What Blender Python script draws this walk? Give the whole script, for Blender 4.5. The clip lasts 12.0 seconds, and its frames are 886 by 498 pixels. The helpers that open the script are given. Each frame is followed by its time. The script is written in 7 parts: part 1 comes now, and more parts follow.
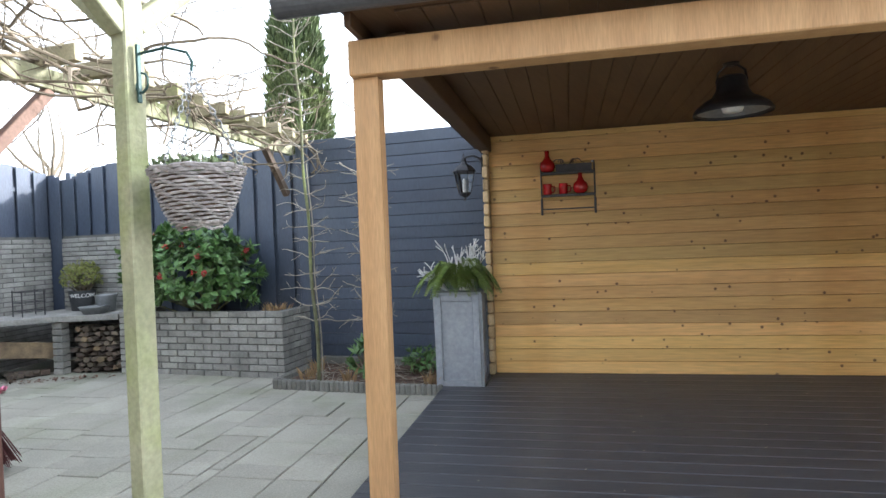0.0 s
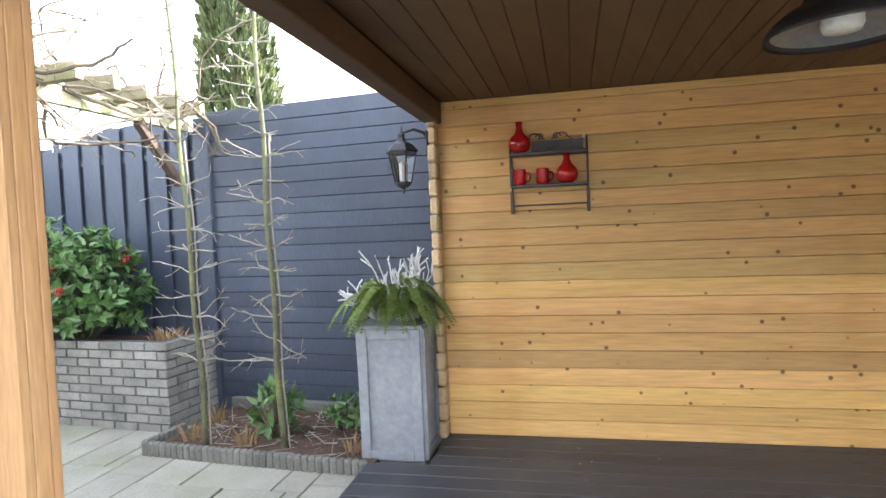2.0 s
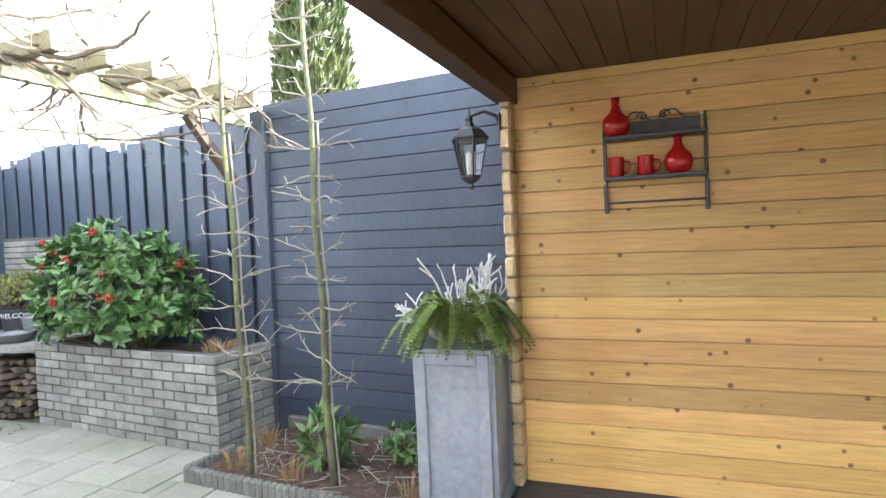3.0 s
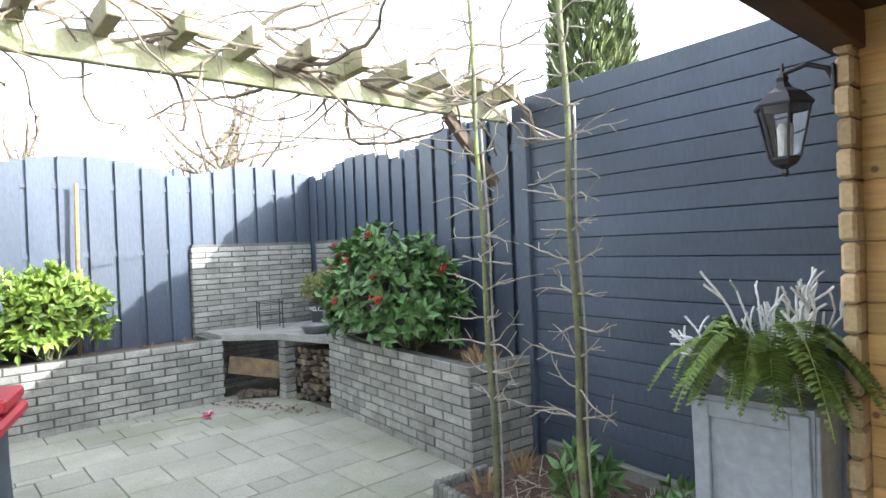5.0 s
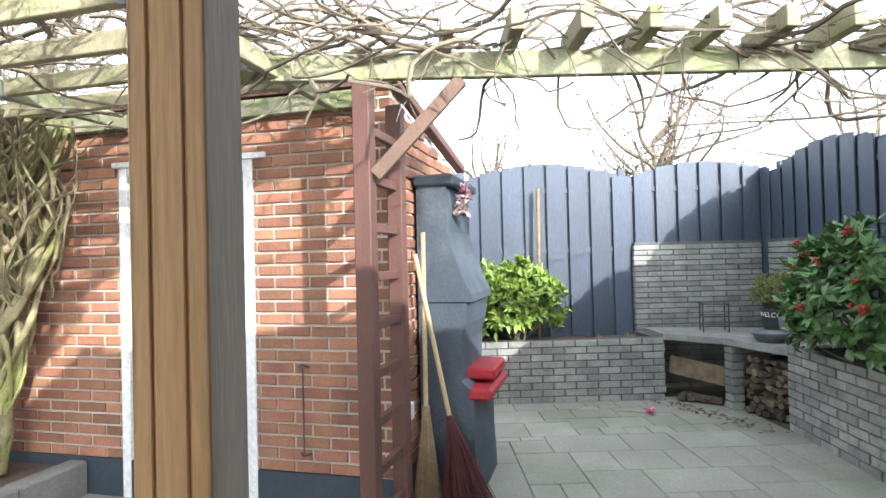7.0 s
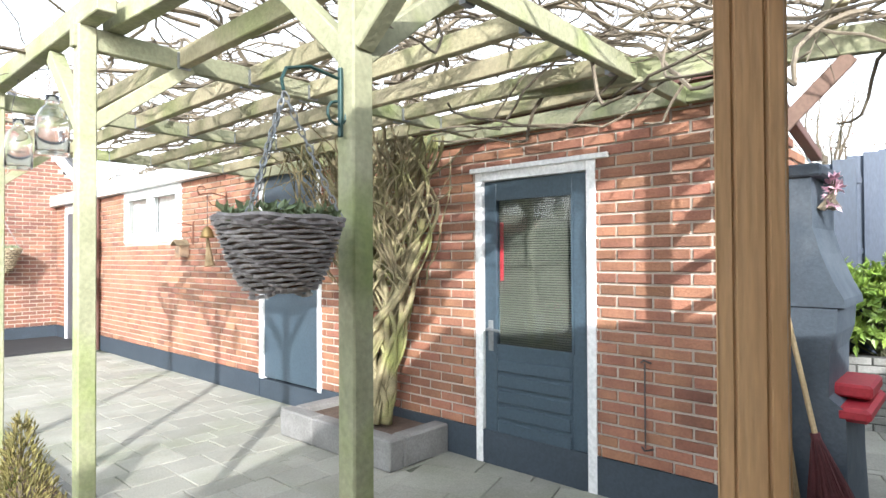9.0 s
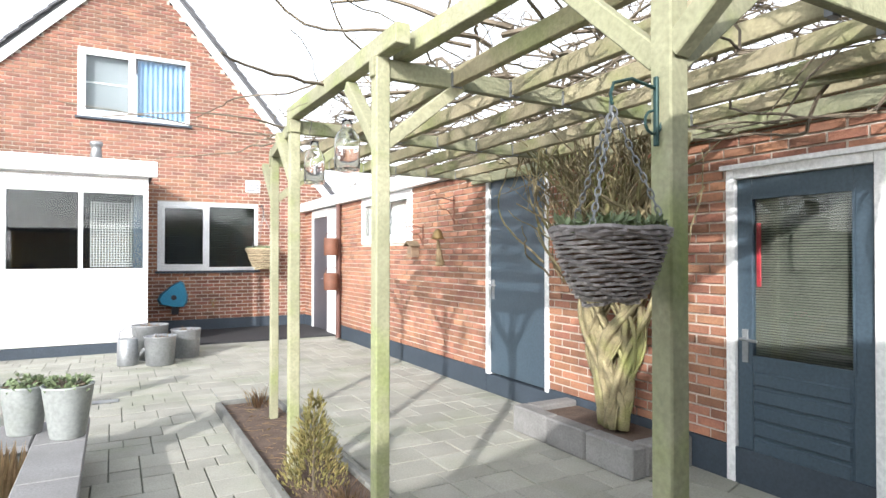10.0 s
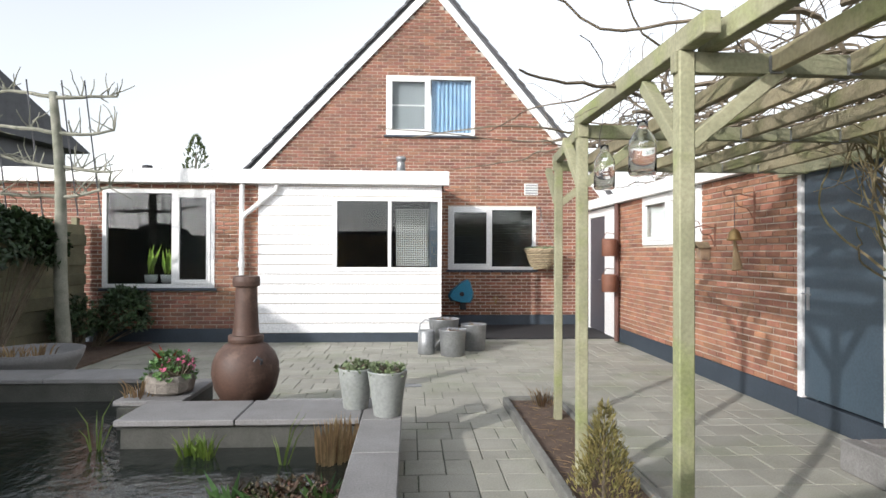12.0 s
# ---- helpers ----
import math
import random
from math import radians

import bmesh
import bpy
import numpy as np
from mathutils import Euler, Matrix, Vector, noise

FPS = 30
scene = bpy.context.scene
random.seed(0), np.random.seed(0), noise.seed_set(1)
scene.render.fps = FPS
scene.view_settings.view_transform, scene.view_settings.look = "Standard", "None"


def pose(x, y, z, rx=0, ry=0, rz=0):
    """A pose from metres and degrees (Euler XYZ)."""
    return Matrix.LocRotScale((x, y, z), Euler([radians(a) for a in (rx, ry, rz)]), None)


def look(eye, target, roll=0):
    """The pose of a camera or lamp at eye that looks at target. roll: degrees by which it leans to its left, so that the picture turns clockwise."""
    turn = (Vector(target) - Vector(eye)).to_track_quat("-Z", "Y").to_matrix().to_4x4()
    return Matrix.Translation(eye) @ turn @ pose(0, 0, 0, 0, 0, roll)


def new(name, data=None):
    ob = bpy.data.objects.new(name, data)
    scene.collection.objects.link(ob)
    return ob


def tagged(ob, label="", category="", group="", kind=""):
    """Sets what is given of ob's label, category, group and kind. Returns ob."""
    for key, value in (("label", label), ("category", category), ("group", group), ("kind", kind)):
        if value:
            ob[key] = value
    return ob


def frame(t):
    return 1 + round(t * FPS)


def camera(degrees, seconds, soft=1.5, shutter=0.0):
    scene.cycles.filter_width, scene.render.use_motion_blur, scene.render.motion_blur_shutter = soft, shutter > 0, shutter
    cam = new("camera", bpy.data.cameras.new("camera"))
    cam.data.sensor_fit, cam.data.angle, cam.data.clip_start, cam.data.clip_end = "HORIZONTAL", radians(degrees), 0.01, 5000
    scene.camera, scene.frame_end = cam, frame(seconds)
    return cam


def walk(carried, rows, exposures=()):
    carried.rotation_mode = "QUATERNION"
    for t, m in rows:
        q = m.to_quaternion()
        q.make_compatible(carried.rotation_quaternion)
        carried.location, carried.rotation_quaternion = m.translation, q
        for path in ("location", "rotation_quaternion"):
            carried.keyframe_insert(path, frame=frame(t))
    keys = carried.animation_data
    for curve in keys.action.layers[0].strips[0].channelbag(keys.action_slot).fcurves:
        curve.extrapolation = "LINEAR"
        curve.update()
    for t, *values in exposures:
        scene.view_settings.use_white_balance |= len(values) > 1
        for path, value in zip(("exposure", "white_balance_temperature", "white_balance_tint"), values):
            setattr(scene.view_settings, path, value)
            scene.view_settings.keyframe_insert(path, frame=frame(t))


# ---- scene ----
cam = camera(73.69, 12.0)
PATH = [
    (0, 0.423, 0.689, 1.336, 89.26, 2.24, 28.43),
    (0.5, 0.444, 1.146, 1.424, 88.47, 2.38, 29.09),
    (1, 0.270, 1.572, 1.439, 88.10, 2.28, 28.45),
    (1.5, 0.160, 1.922, 1.472, 87.97, 2.24, 28.18),
    (2, 0.085, 2.327, 1.483, 87.74, 2.41, 28.72),
    (2.5, -0.027, 2.614, 1.486, 87.81, 2.41, 31.86),
    (3, -0.168, 2.943, 1.488, 88.19, 2.46, 37.39),
    (3.5, -0.275, 3.202, 1.502, 88.22, 2.70, 43.63),
    (5.5, -0.513, 3.428, 1.481, 90.15, 2.11, 74.62),
    (6, -0.521, 3.389, 1.467, 90.63, 2.15, 86.21),
    (6.5, -0.562, 3.333, 1.480, 90.75, 1.73, 97.20),
    (8.3, -0.437, 3.213, 1.483, 90.73, 0.88, 119.60),
    (8.5, -0.403, 3.189, 1.491, 90.65, 0.78, 123.07),
    (9, -0.307, 3.080, 1.490, 90.76, 0.30, 132.22),
    (9.5, -0.174, 3.001, 1.502, 90.73, 0.15, 140.31),
    (10, -0.035, 2.929, 1.515, 90.70, -0.04, 150.97),
    (10.5, 0.017, 2.888, 1.519, 90.73, -0.25, 162.22),
    (11, 0.030, 2.871, 1.546, 90.61, -0.43, 170.96),
    (11.5, 0.050, 2.871, 1.560, 90.56, -0.36, 174.72),
    (12, 0.060, 2.869, 1.564, 90.46, -0.22, 176.82),
]
walk(cam, [(t, pose(x, y, z, rx, ry, rz)) for t, x, y, z, rx, ry, rz in PATH],
     exposures=[(0, 2.35, 5850, 11), (0.8, 2.65, 5850, 11), (2.0, 3.13, 6000, 14), (3.0, 3.25, 6000, 12), (3.5, 3.15, 5950, 12), (5.5, 2.4, 5950, 8), (6.5, 2.1, 5950, 9), (8.5, 1.95, 5900, 9), (9.5, 1.65, 5950, 10), (10.5, 1.26, 6100, 12), (12, 0.66, 6150, 12)])

# ---------------------------------------------------------------- light
SUN_EL, SUN_AZ = 22.0, 45.0            # degrees above the ground; from +x towards +y
world = bpy.data.worlds.new("sky")
scene.world = world
world.use_nodes = True
wn = world.node_tree
sky = wn.nodes.new("ShaderNodeTexSky")
sky.sky_type, sky.sun_disc = "NISHITA", False
sky.sun_elevation, sky.sun_rotation = radians(SUN_EL), radians(90 - SUN_AZ)
sky.dust_density, sky.air_density, sky.ozone_density = 1.5, 1.5, 1.0
veil = wn.nodes.new("ShaderNodeHueSaturation")      # a thin bright cloud veil
veil.inputs["Saturation"].default_value = 0.2
veil.inputs["Value"].default_value = 1.2
wn.links.new(sky.outputs[0], veil.inputs["Color"])
wn.links.new(veil.outputs[0], wn.nodes["Background"].inputs[0])
wn.nodes["Background"].inputs[1].default_value = 0.15
sun = new("sun", bpy.data.lights.new("sun", "SUN"))
sun.data.energy, sun.data.angle, sun.data.color = 2.15, radians(0.7), (1.0, 0.94, 0.86)
sd = Vector((math.cos(radians(SUN_EL)) * math.cos(radians(SUN_AZ)), math.cos(radians(SUN_EL)) * math.sin(radians(SUN_AZ)), math.sin(radians(SUN_EL))))
sun.matrix_world = look(sd * 30, (0, 0, 0))

# ---------------------------------------------------------------- materials


def mat(name, c1, c2=None, rough=0.8, scale=3.0, fine=60.0, bump=0.15, metal=0.0, rnd=0.0, island=0.0,
        stretch=(1, 1, 1), local=False, spots=None, blotch=None, spec=0.5):
    """A surface of two mixed tones with fine grain. spots: (scale, size, colour) of knots; blotch: (colour, amount, scale) of large stains."""
    m = bpy.data.materials.new(name)
    m.use_nodes = True
    nt = m.node_tree
    N, Lk = nt.nodes, nt.links.new
    b = N["Principled BSDF"]
    b.inputs["Roughness"].default_value = rough
    b.inputs["Metallic"].default_value = metal
    b.inputs["Specular IOR Level"].default_value = spec
    if local:
        src = N.new("ShaderNodeTexCoord").outputs["Object"]
    else:
        src = N.new("ShaderNodeNewGeometry").outputs["Position"]
    mp = N.new("ShaderNodeMapping")
    mp.inputs["Scale"].default_value = stretch
    Lk(src, mp.inputs["Vector"])
    vec = mp.outputs[0]
    oi = N.new("ShaderNodeObjectInfo")
    if local:
        ad = N.new("ShaderNodeVectorMath")
        ad.operation = "ADD"
        sc = N.new("ShaderNodeVectorMath")
        sc.operation = "SCALE"
        sc.inputs[0].default_value = (37.0, 23.0, 51.0)
        Lk(oi.outputs["Random"], sc.inputs["Scale"])
        Lk(vec, ad.inputs[0])
        Lk(sc.outputs[0], ad.inputs[1])
        vec = ad.outputs[0]
    flat_vec = src
    if local:
        af = N.new("ShaderNodeVectorMath")
        af.operation = "ADD"
        Lk(src, af.inputs[0])
        Lk(sc.outputs[0], af.inputs[1])
        flat_vec = af.outputs[0]
    n1 = N.new("ShaderNodeTexNoise")
    n1.inputs["Scale"].default_value, n1.inputs["Detail"].default_value = scale, 6
    n2 = N.new("ShaderNodeTexNoise")
    n2.inputs["Scale"].default_value, n2.inputs["Detail"].default_value = fine, 4
    Lk(vec, n1.inputs["Vector"])
    Lk(vec, n2.inputs["Vector"])
    rp = N.new("ShaderNodeValToRGB")
    rp.color_ramp.elements[0].position, rp.color_ramp.elements[1].position = 0.3, 0.7
    rp.color_ramp.elements[0].color = (*c1, 1)
    rp.color_ramp.elements[1].color = (*(c2 or c1), 1)
    Lk(n1.outputs[0], rp.inputs[0])
    col = rp.outputs[0]

    def mix(fac, a, c):
        x = N.new("ShaderNodeMix")
        x.data_type = "RGBA"
        if isinstance(fac, float):
            x.inputs[0].default_value = fac
        else:
            Lk(fac, x.inputs[0])
        Lk(a, x.inputs[6])
        if isinstance(c, tuple):
            x.inputs[7].default_value = (*c, 1)
        else:
            Lk(c, x.inputs[7])
        return x.outputs[2]

    def rng(v, a, c, lo, hi):
        x = N.new("ShaderNodeMapRange")
        for k, q in zip((1, 2, 3, 4), (a, c, lo, hi)):
            x.inputs[k].default_value = q
        Lk(v, x.inputs[0])
        return x.outputs[0]

    if blotch:
        n3 = N.new("ShaderNodeTexNoise")
        n3.inputs["Scale"].default_value, n3.inputs["Detail"].default_value = blotch[2], 5
        Lk(src, n3.inputs["Vector"])
        col = mix(rng(n3.outputs[0], 0.5, 0.68, 0.0, blotch[1]), col, blotch[0])
    if spots:
        v = N.new("ShaderNodeTexVoronoi")
        v.inputs["Scale"].default_value = spots[0]
        Lk(flat_vec, v.inputs["Vector"])
        col = mix(rng(v.outputs["Distance"], spots[1] * 0.6, spots[1], 0.85, 0.0), col, spots[2])
    hs = N.new("ShaderNodeHueSaturation")
    Lk(col, hs.inputs["Color"])
    val = rng(n2.outputs[0], 0.3, 0.7, 0.86, 1.14)
    for amount, out in ((rnd, oi.outputs["Random"]), (island, None)):
        if amount:
            if out is None:
                out = N.new("ShaderNodeNewGeometry").outputs["Random Per Island"]
            mu = N.new("ShaderNodeMath")
            mu.operation = "MULTIPLY"
            Lk(val, mu.inputs[0])
            Lk(rng(out, 0, 1, 1 - amount, 1 + amount), mu.inputs[1])
            val = mu.outputs[0]
            wh = N.new("ShaderNodeTexWhiteNoise")
            wh.noise_dimensions = "1D"
            Lk(out, wh.inputs["W"])
            Lk(rng(wh.outputs[0], 0, 1, 0.5 - amount * 0.03, 0.5 + amount * 0.03), hs.inputs["Hue"])
    Lk(val, hs.inputs["Value"])
    Lk(hs.outputs[0], b.inputs["Base Color"])
    if bump:
        bp = N.new("ShaderNodeBump")
        bp.inputs["Strength"].default_value, bp.inputs["Distance"].default_value = bump, 0.01
        Lk(n2.outputs[0], bp.inputs["Height"])
        Lk(bp.outputs[0], b.inputs["Normal"])
    return m


def glass_mat(name, tint=(0.9, 0.95, 0.95), rough=0.0):
    m = bpy.data.materials.new(name)
    m.use_nodes = True
    b = m.node_tree.nodes["Principled BSDF"]
    b.inputs["Base Color"].default_value = (*tint, 1)
    b.inputs["Roughness"].default_value = rough
    b.inputs["Transmission Weight"].default_value = 1.0
    b.inputs["IOR"].default_value = 1.45
    return m


RED_BRICK = mat("red_brick", (0.345, 0.162, 0.096), (0.228, 0.106, 0.066), 0.85, 5, 70, 0.4, rnd=0.28, blotch=((0.42, 0.20, 0.11), 0.5, 3))
RED_BRICK_J = mat("red_brick_rest", (0.345, 0.162, 0.096), (0.228, 0.106, 0.066), 0.85, 5, 70, 0.4, island=0.28, blotch=((0.42, 0.20, 0.11), 0.5, 3))
HOUSE_BRICK = mat("house_brick", (0.275, 0.120, 0.074), (0.175, 0.080, 0.054), 0.85, 4, 60, 0.3, island=0.3)
MORTAR = mat("mortar", (0.64, 0.575, 0.485), (0.50, 0.445, 0.375), 0.95, 4, 120, 0.4)
GREY_BRICK = mat("grey_brick", (0.30, 0.295, 0.275), (0.20, 0.20, 0.185), 0.9, 6, 50, 0.6, rnd=0.2, blotch=((0.36, 0.36, 0.32), 0.6, 4))
GREY_MORTAR = mat("grey_mortar", (0.13, 0.13, 0.12), (0.09, 0.09, 0.085), 0.95, 6, 90, 0.4)
PAVER = mat("concrete_paver", (0.355, 0.345, 0.295), (0.275, 0.27, 0.225), 0.88, 2.2, 90, 0.3, rnd=0.10, blotch=((0.22, 0.24, 0.16), 0.55, 1.4))
PAVER_J = mat("concrete_paver_rest", (0.355, 0.345, 0.295), (0.275, 0.27, 0.225), 0.88, 2.2, 90, 0.3, island=0.10, blotch=((0.22, 0.24, 0.16), 0.55, 1.4))
SAND = mat("joint_sand", (0.13, 0.13, 0.10), (0.075, 0.085, 0.055), 0.95, 5, 120, 0.4)
SOIL = mat("garden_soil", (0.075, 0.05, 0.035), (0.13, 0.09, 0.065), 0.95, 9, 70, 1.0)
GRASS = mat("far_ground", (0.07, 0.09, 0.04), (0.10, 0.10, 0.05), 0.95, 1, 20, 0.5)
DECK = mat("dark_deck_board", (0.050, 0.052, 0.060), (0.036, 0.038, 0.045), 0.5, 3, 60, 0.25, rnd=0.15, stretch=(0.15, 1, 1), local=True, blotch=((0.075, 0.075, 0.075), 0.5, 2))
PINE = mat("pine_board", (0.67, 0.435, 0.165), (0.57, 0.345, 0.115), 0.55, 5, 50, 0.12, rnd=0.26, stretch=(0.10, 1.5, 1.5), local=True, blotch=((0.50, 0.27, 0.075), 0.5, 1.6), spots=(8.5, 0.135, (0.10, 0.045, 0.018)))
# brown boards, darkened in the colour for the shade under the roof
CEIL = mat("shade_brown_board", (0.105, 0.055, 0.027), (0.075, 0.039, 0.020), 0.6, 5, 50, 0.12, rnd=0.12, stretch=(1.5, 0.1, 1.5), local=True)
POST_PINE = mat("pine_post", (0.48, 0.29, 0.135), (0.39, 0.22, 0.095), 0.6, 4, 60, 0.15, stretch=(3, 3, 0.25), spots=(4.0, 0.11, (0.14, 0.065, 0.03)))
MOSS_WOOD = mat("mossy_timber", (0.315, 0.305, 0.20), (0.225, 0.225, 0.135), 0.85, 5, 60, 0.3, rnd=0.15, blotch=((0.20, 0.24, 0.07), 0.75, 3))
RAFTER = mat("rafter_timber", (0.33, 0.29, 0.185), (0.24, 0.215, 0.125), 0.85, 6, 60, 0.3, rnd=0.2, blotch=((0.20, 0.215, 0.09), 0.8, 3))
BROWN_WOOD = mat("brown_stained_timber", (0.135, 0.064, 0.048), (0.095, 0.044, 0.034), 0.65, 4, 60, 0.2, stretch=(2, 2, 0.4))
FENCE = mat("slate_blue_paint", (0.051, 0.068, 0.101), (0.040, 0.054, 0.081), 0.55, 2.5, 60, 0.2, rnd=0.12, stretch=(1, 1, 0.3), blotch=((0.075, 0.09, 0.115), 0.5, 1.3))
DARKPAINT = mat("slate_door_paint", (0.056, 0.084, 0.108), (0.048, 0.072, 0.094), 0.4, 2, 50, 0.08)
PLINTH = mat("plinth_paint", (0.045, 0.060, 0.078), (0.034, 0.046, 0.060), 0.6, 3, 50, 0.2)
WHITE = mat("white_paint", (0.80, 0.80, 0.79), (0.74, 0.74, 0.72), 0.45, 2, 40, 0.05)
CLAD = mat("white_cladding", (0.80, 0.80, 0.80), (0.76, 0.76, 0.76), 0.4, 2, 40, 0.04, rnd=0.03)
ZINC = mat("zinc", (0.34, 0.35, 0.35), (0.24, 0.25, 0.255), 0.5, 5, 40, 0.1, metal=0.6)
STONE = mat("bluestone_coping", (0.235, 0.23, 0.225), (0.185, 0.18, 0.175), 0.75, 4, 70, 0.25, rnd=0.08)
ROOFTILE = mat("roof_tile", (0.10, 0.10, 0.105), (0.07, 0.07, 0.075), 0.8, 3, 40, 0.4, rnd=0.2)
BARK = mat("green_bark", (0.16, 0.165, 0.095), (0.09, 0.092, 0.05), 0.9, 14, 90, 0.6, blotch=((0.22, 0.26, 0.09), 0.8, 4))
VINE = mat("vine_bark", (0.36, 0.31, 0.17), (0.17, 0.14, 0.08), 0.9, 10, 90, 0.6, blotch=((0.26, 0.28, 0.08), 0.8, 3))
VINE_SHOOT = mat("vine_shoot", (0.26, 0.215, 0.12), (0.13, 0.105, 0.06), 0.9, 8, 60, 0.4, blotch=((0.20, 0.20, 0.07), 0.6, 3))
TWIG = mat("bare_twig", (0.20, 0.165, 0.115), (0.115, 0.092, 0.065), 0.9, 8, 60, 0.3)
PEWTER = mat("weathered_iron", (0.10, 0.10, 0.105), (0.06, 0.06, 0.065), 0.5, 12, 60, 0.2, metal=0.5)
RUST = mat("rust_iron", (0.20, 0.085, 0.05), (0.12, 0.055, 0.035), 0.7, 6, 60, 0.35, metal=0.2)
BLACKMETAL = mat("black_lamp_metal", (0.03, 0.03, 0.035), (0.045, 0.045, 0.05), 0.4, 8, 60, 0.1, metal=0.4)
REDGLAZE = mat("red_glaze", (0.45, 0.012, 0.012), (0.36, 0.008, 0.010), 0.18, 3, 30, 0.03)
REDPAINT = mat("red_tray_paint", (0.40, 0.03, 0.04), (0.32, 0.02, 0.03), 0.5, 4, 40, 0.1)
WINGLASS = glass_mat("window_glass", (0.75, 0.8, 0.8))
CLEAR = glass_mat("clear_glass", (0.95, 0.97, 0.96))
# near-black: the dimness of unlit rooms is put into this colour
ROOM_SHADE = mat("room_shade", (0.022, 0.022, 0.025), (0.032, 0.032, 0.032), 0.9, 1, 10, 0)

# ---------------------------------------------------------------- building helpers
IDENT = Matrix.Identity(4)
SH = pose(0, 0, 0, 0, 0, 16.43)        # the shed's own axes
NO = pose(0, 0, 0, 0, 0, 11.0)         # the northern fence's own axes


def mesh_of(name, bm, material):
    me = bpy.data.meshes.new(name)
    bm.to_mesh(me)
    bm.free()
    me.materials.append(material)
    return me


def part(name, bm, material, parent=None, label="", m=None, smooth=False):
    """Links a bmesh as one mesh object, under parent if one is given."""
    me = mesh_of(name, bm, material)
    if smooth:
        for p in me.polygons:
            p.use_smooth = True
    ob = new(name, me)
    if parent:
        ob.parent = parent
    if m is not None:
        ob.matrix_basis = m
    if label:
        tagged(ob, label)
    return ob


def thing(name, label, category, m=None, group="", kind=""):
    ob = new(name)
    if m is not None:
        ob.matrix_basis = m
    return tagged(ob, label, category, group, kind)


def box(bm, lo, hi, m=IDENT, bevel=0.0):
    g = bmesh.ops.create_cube(bm, size=1.0, matrix=m @ Matrix.Translation([(a + b) / 2 for a, b in zip(lo, hi)]) @ Matrix.Diagonal((*[b - a for a, b in zip(lo, hi)], 1)))
    if bevel:
        es = {e for v in g["verts"] for e in v.link_edges}
        bmesh.ops.bevel(bm, geom=list(es), offset=bevel, segments=1, affect="EDGES", profile=0.5)
    return bm


def B(lo, hi, m=IDENT, bevel=0.0):
    return box(bmesh.new(), lo, hi, m, bevel)


def bar(bm, a, b, w, h, up=(0, 0, 1), bevel=0.004):
    """A squared timber from a to b."""
    a, b = Vector(a), Vector(b)
    d = b - a
    x = d.normalized()
    y = Vector(up).cross(x).normalized()
    z = x.cross(y)
    m = Matrix((x, y, z)).transposed().to_4x4()
    m.translation = (a + b) / 2
    return box(bm, (-d.length / 2, -w / 2, -h / 2), (d.length / 2, w / 2, h / 2), m, bevel)


def tube(bm, pts, radii, sides=6):
    """A round limb along pts; radii: one, or one for each point."""
    pts = [Vector(p) for p in pts]
    if isinstance(radii, (int, float)):
        radii = [radii] * len(pts)
    rings, prev = [], None
    ref = Vector((0.31, 0.17, 0.93))
    for i, p in enumerate(pts):
        d = (pts[min(i + 1, len(pts) - 1)] - pts[max(i - 1, 0)]).normalized()
        x = (prev if prev else ref.cross(d))
        x = (x - d * x.dot(d))
        x = x.normalized() if x.length > 1e-5 else d.orthogonal().normalized()
        prev = x
        y = d.cross(x)
        rings.append([bm.verts.new(p + (x * math.cos(2 * math.pi * k / sides) + y * math.sin(2 * math.pi * k / sides)) * radii[i]) for k in range(sides)])
    for r0, r1 in zip(rings, rings[1:]):
        for k in range(sides):
            bm.faces.new((r0[k], r0[(k + 1) % sides], r1[(k + 1) % sides], r1[k]))
    bm.faces.new(rings[0][::-1])
    bm.faces.new(rings[-1])
    return bm


def lathe(bm, profile, sides=24, m=IDENT, cap=True):
    """Turns a profile of (radius, height) round z."""
    rings = [[bm.verts.new(m @ Vector((r * math.cos(2 * math.pi * k / sides), r * math.sin(2 * math.pi * k / sides), z))) for k in range(sides)] for r, z in profile]
    for r0, r1 in zip(rings, rings[1:]):
        for k in range(sides):
            bm.faces.new((r0[k], r0[(k + 1) % sides], r1[(k + 1) % sides], r1[k]))
    if cap:
        bm.faces.new(rings[0][::-1])
        bm.faces.new(rings[-1])
    return bm


def wander(start, direction, length, step, wobble, rng, pull=(0, 0, 0)):
    """Points of a wandering limb."""
    p, d = Vector(start), Vector(direction).normalized()
    pts = [p.copy()]
    for _ in range(max(2, int(length / step))):
        d = (d + Vector((rng.uniform(-1, 1), rng.uniform(-1, 1), rng.uniform(-1, 1))) * wobble + Vector(pull)).normalized()
        p = p + d * step
        pts.append(p.copy())
    return pts


def cells(w0, w1, h0, h1, holes):
    """The rectangles left of a wall when its holes (a0, a1, z0, z1) are cut out."""
    xs = sorted({w0, w1, *[v for h in holes for v in h[:2] if w0 < v < w1]})
    out = []
    for a, b in zip(xs, xs[1:]):
        mid, z = (a + b) / 2, h0
        for h in sorted([h for h in holes if h[0] < mid < h[1] and h[3] > h0 and h[2] < h1], key=lambda q: q[2]):
            if h[2] > z:
                out.append((a, b, z, h[2]))
            z = max(z, h[3])
        if z < h1:
            out.append((a, b, z, h1))
    return out


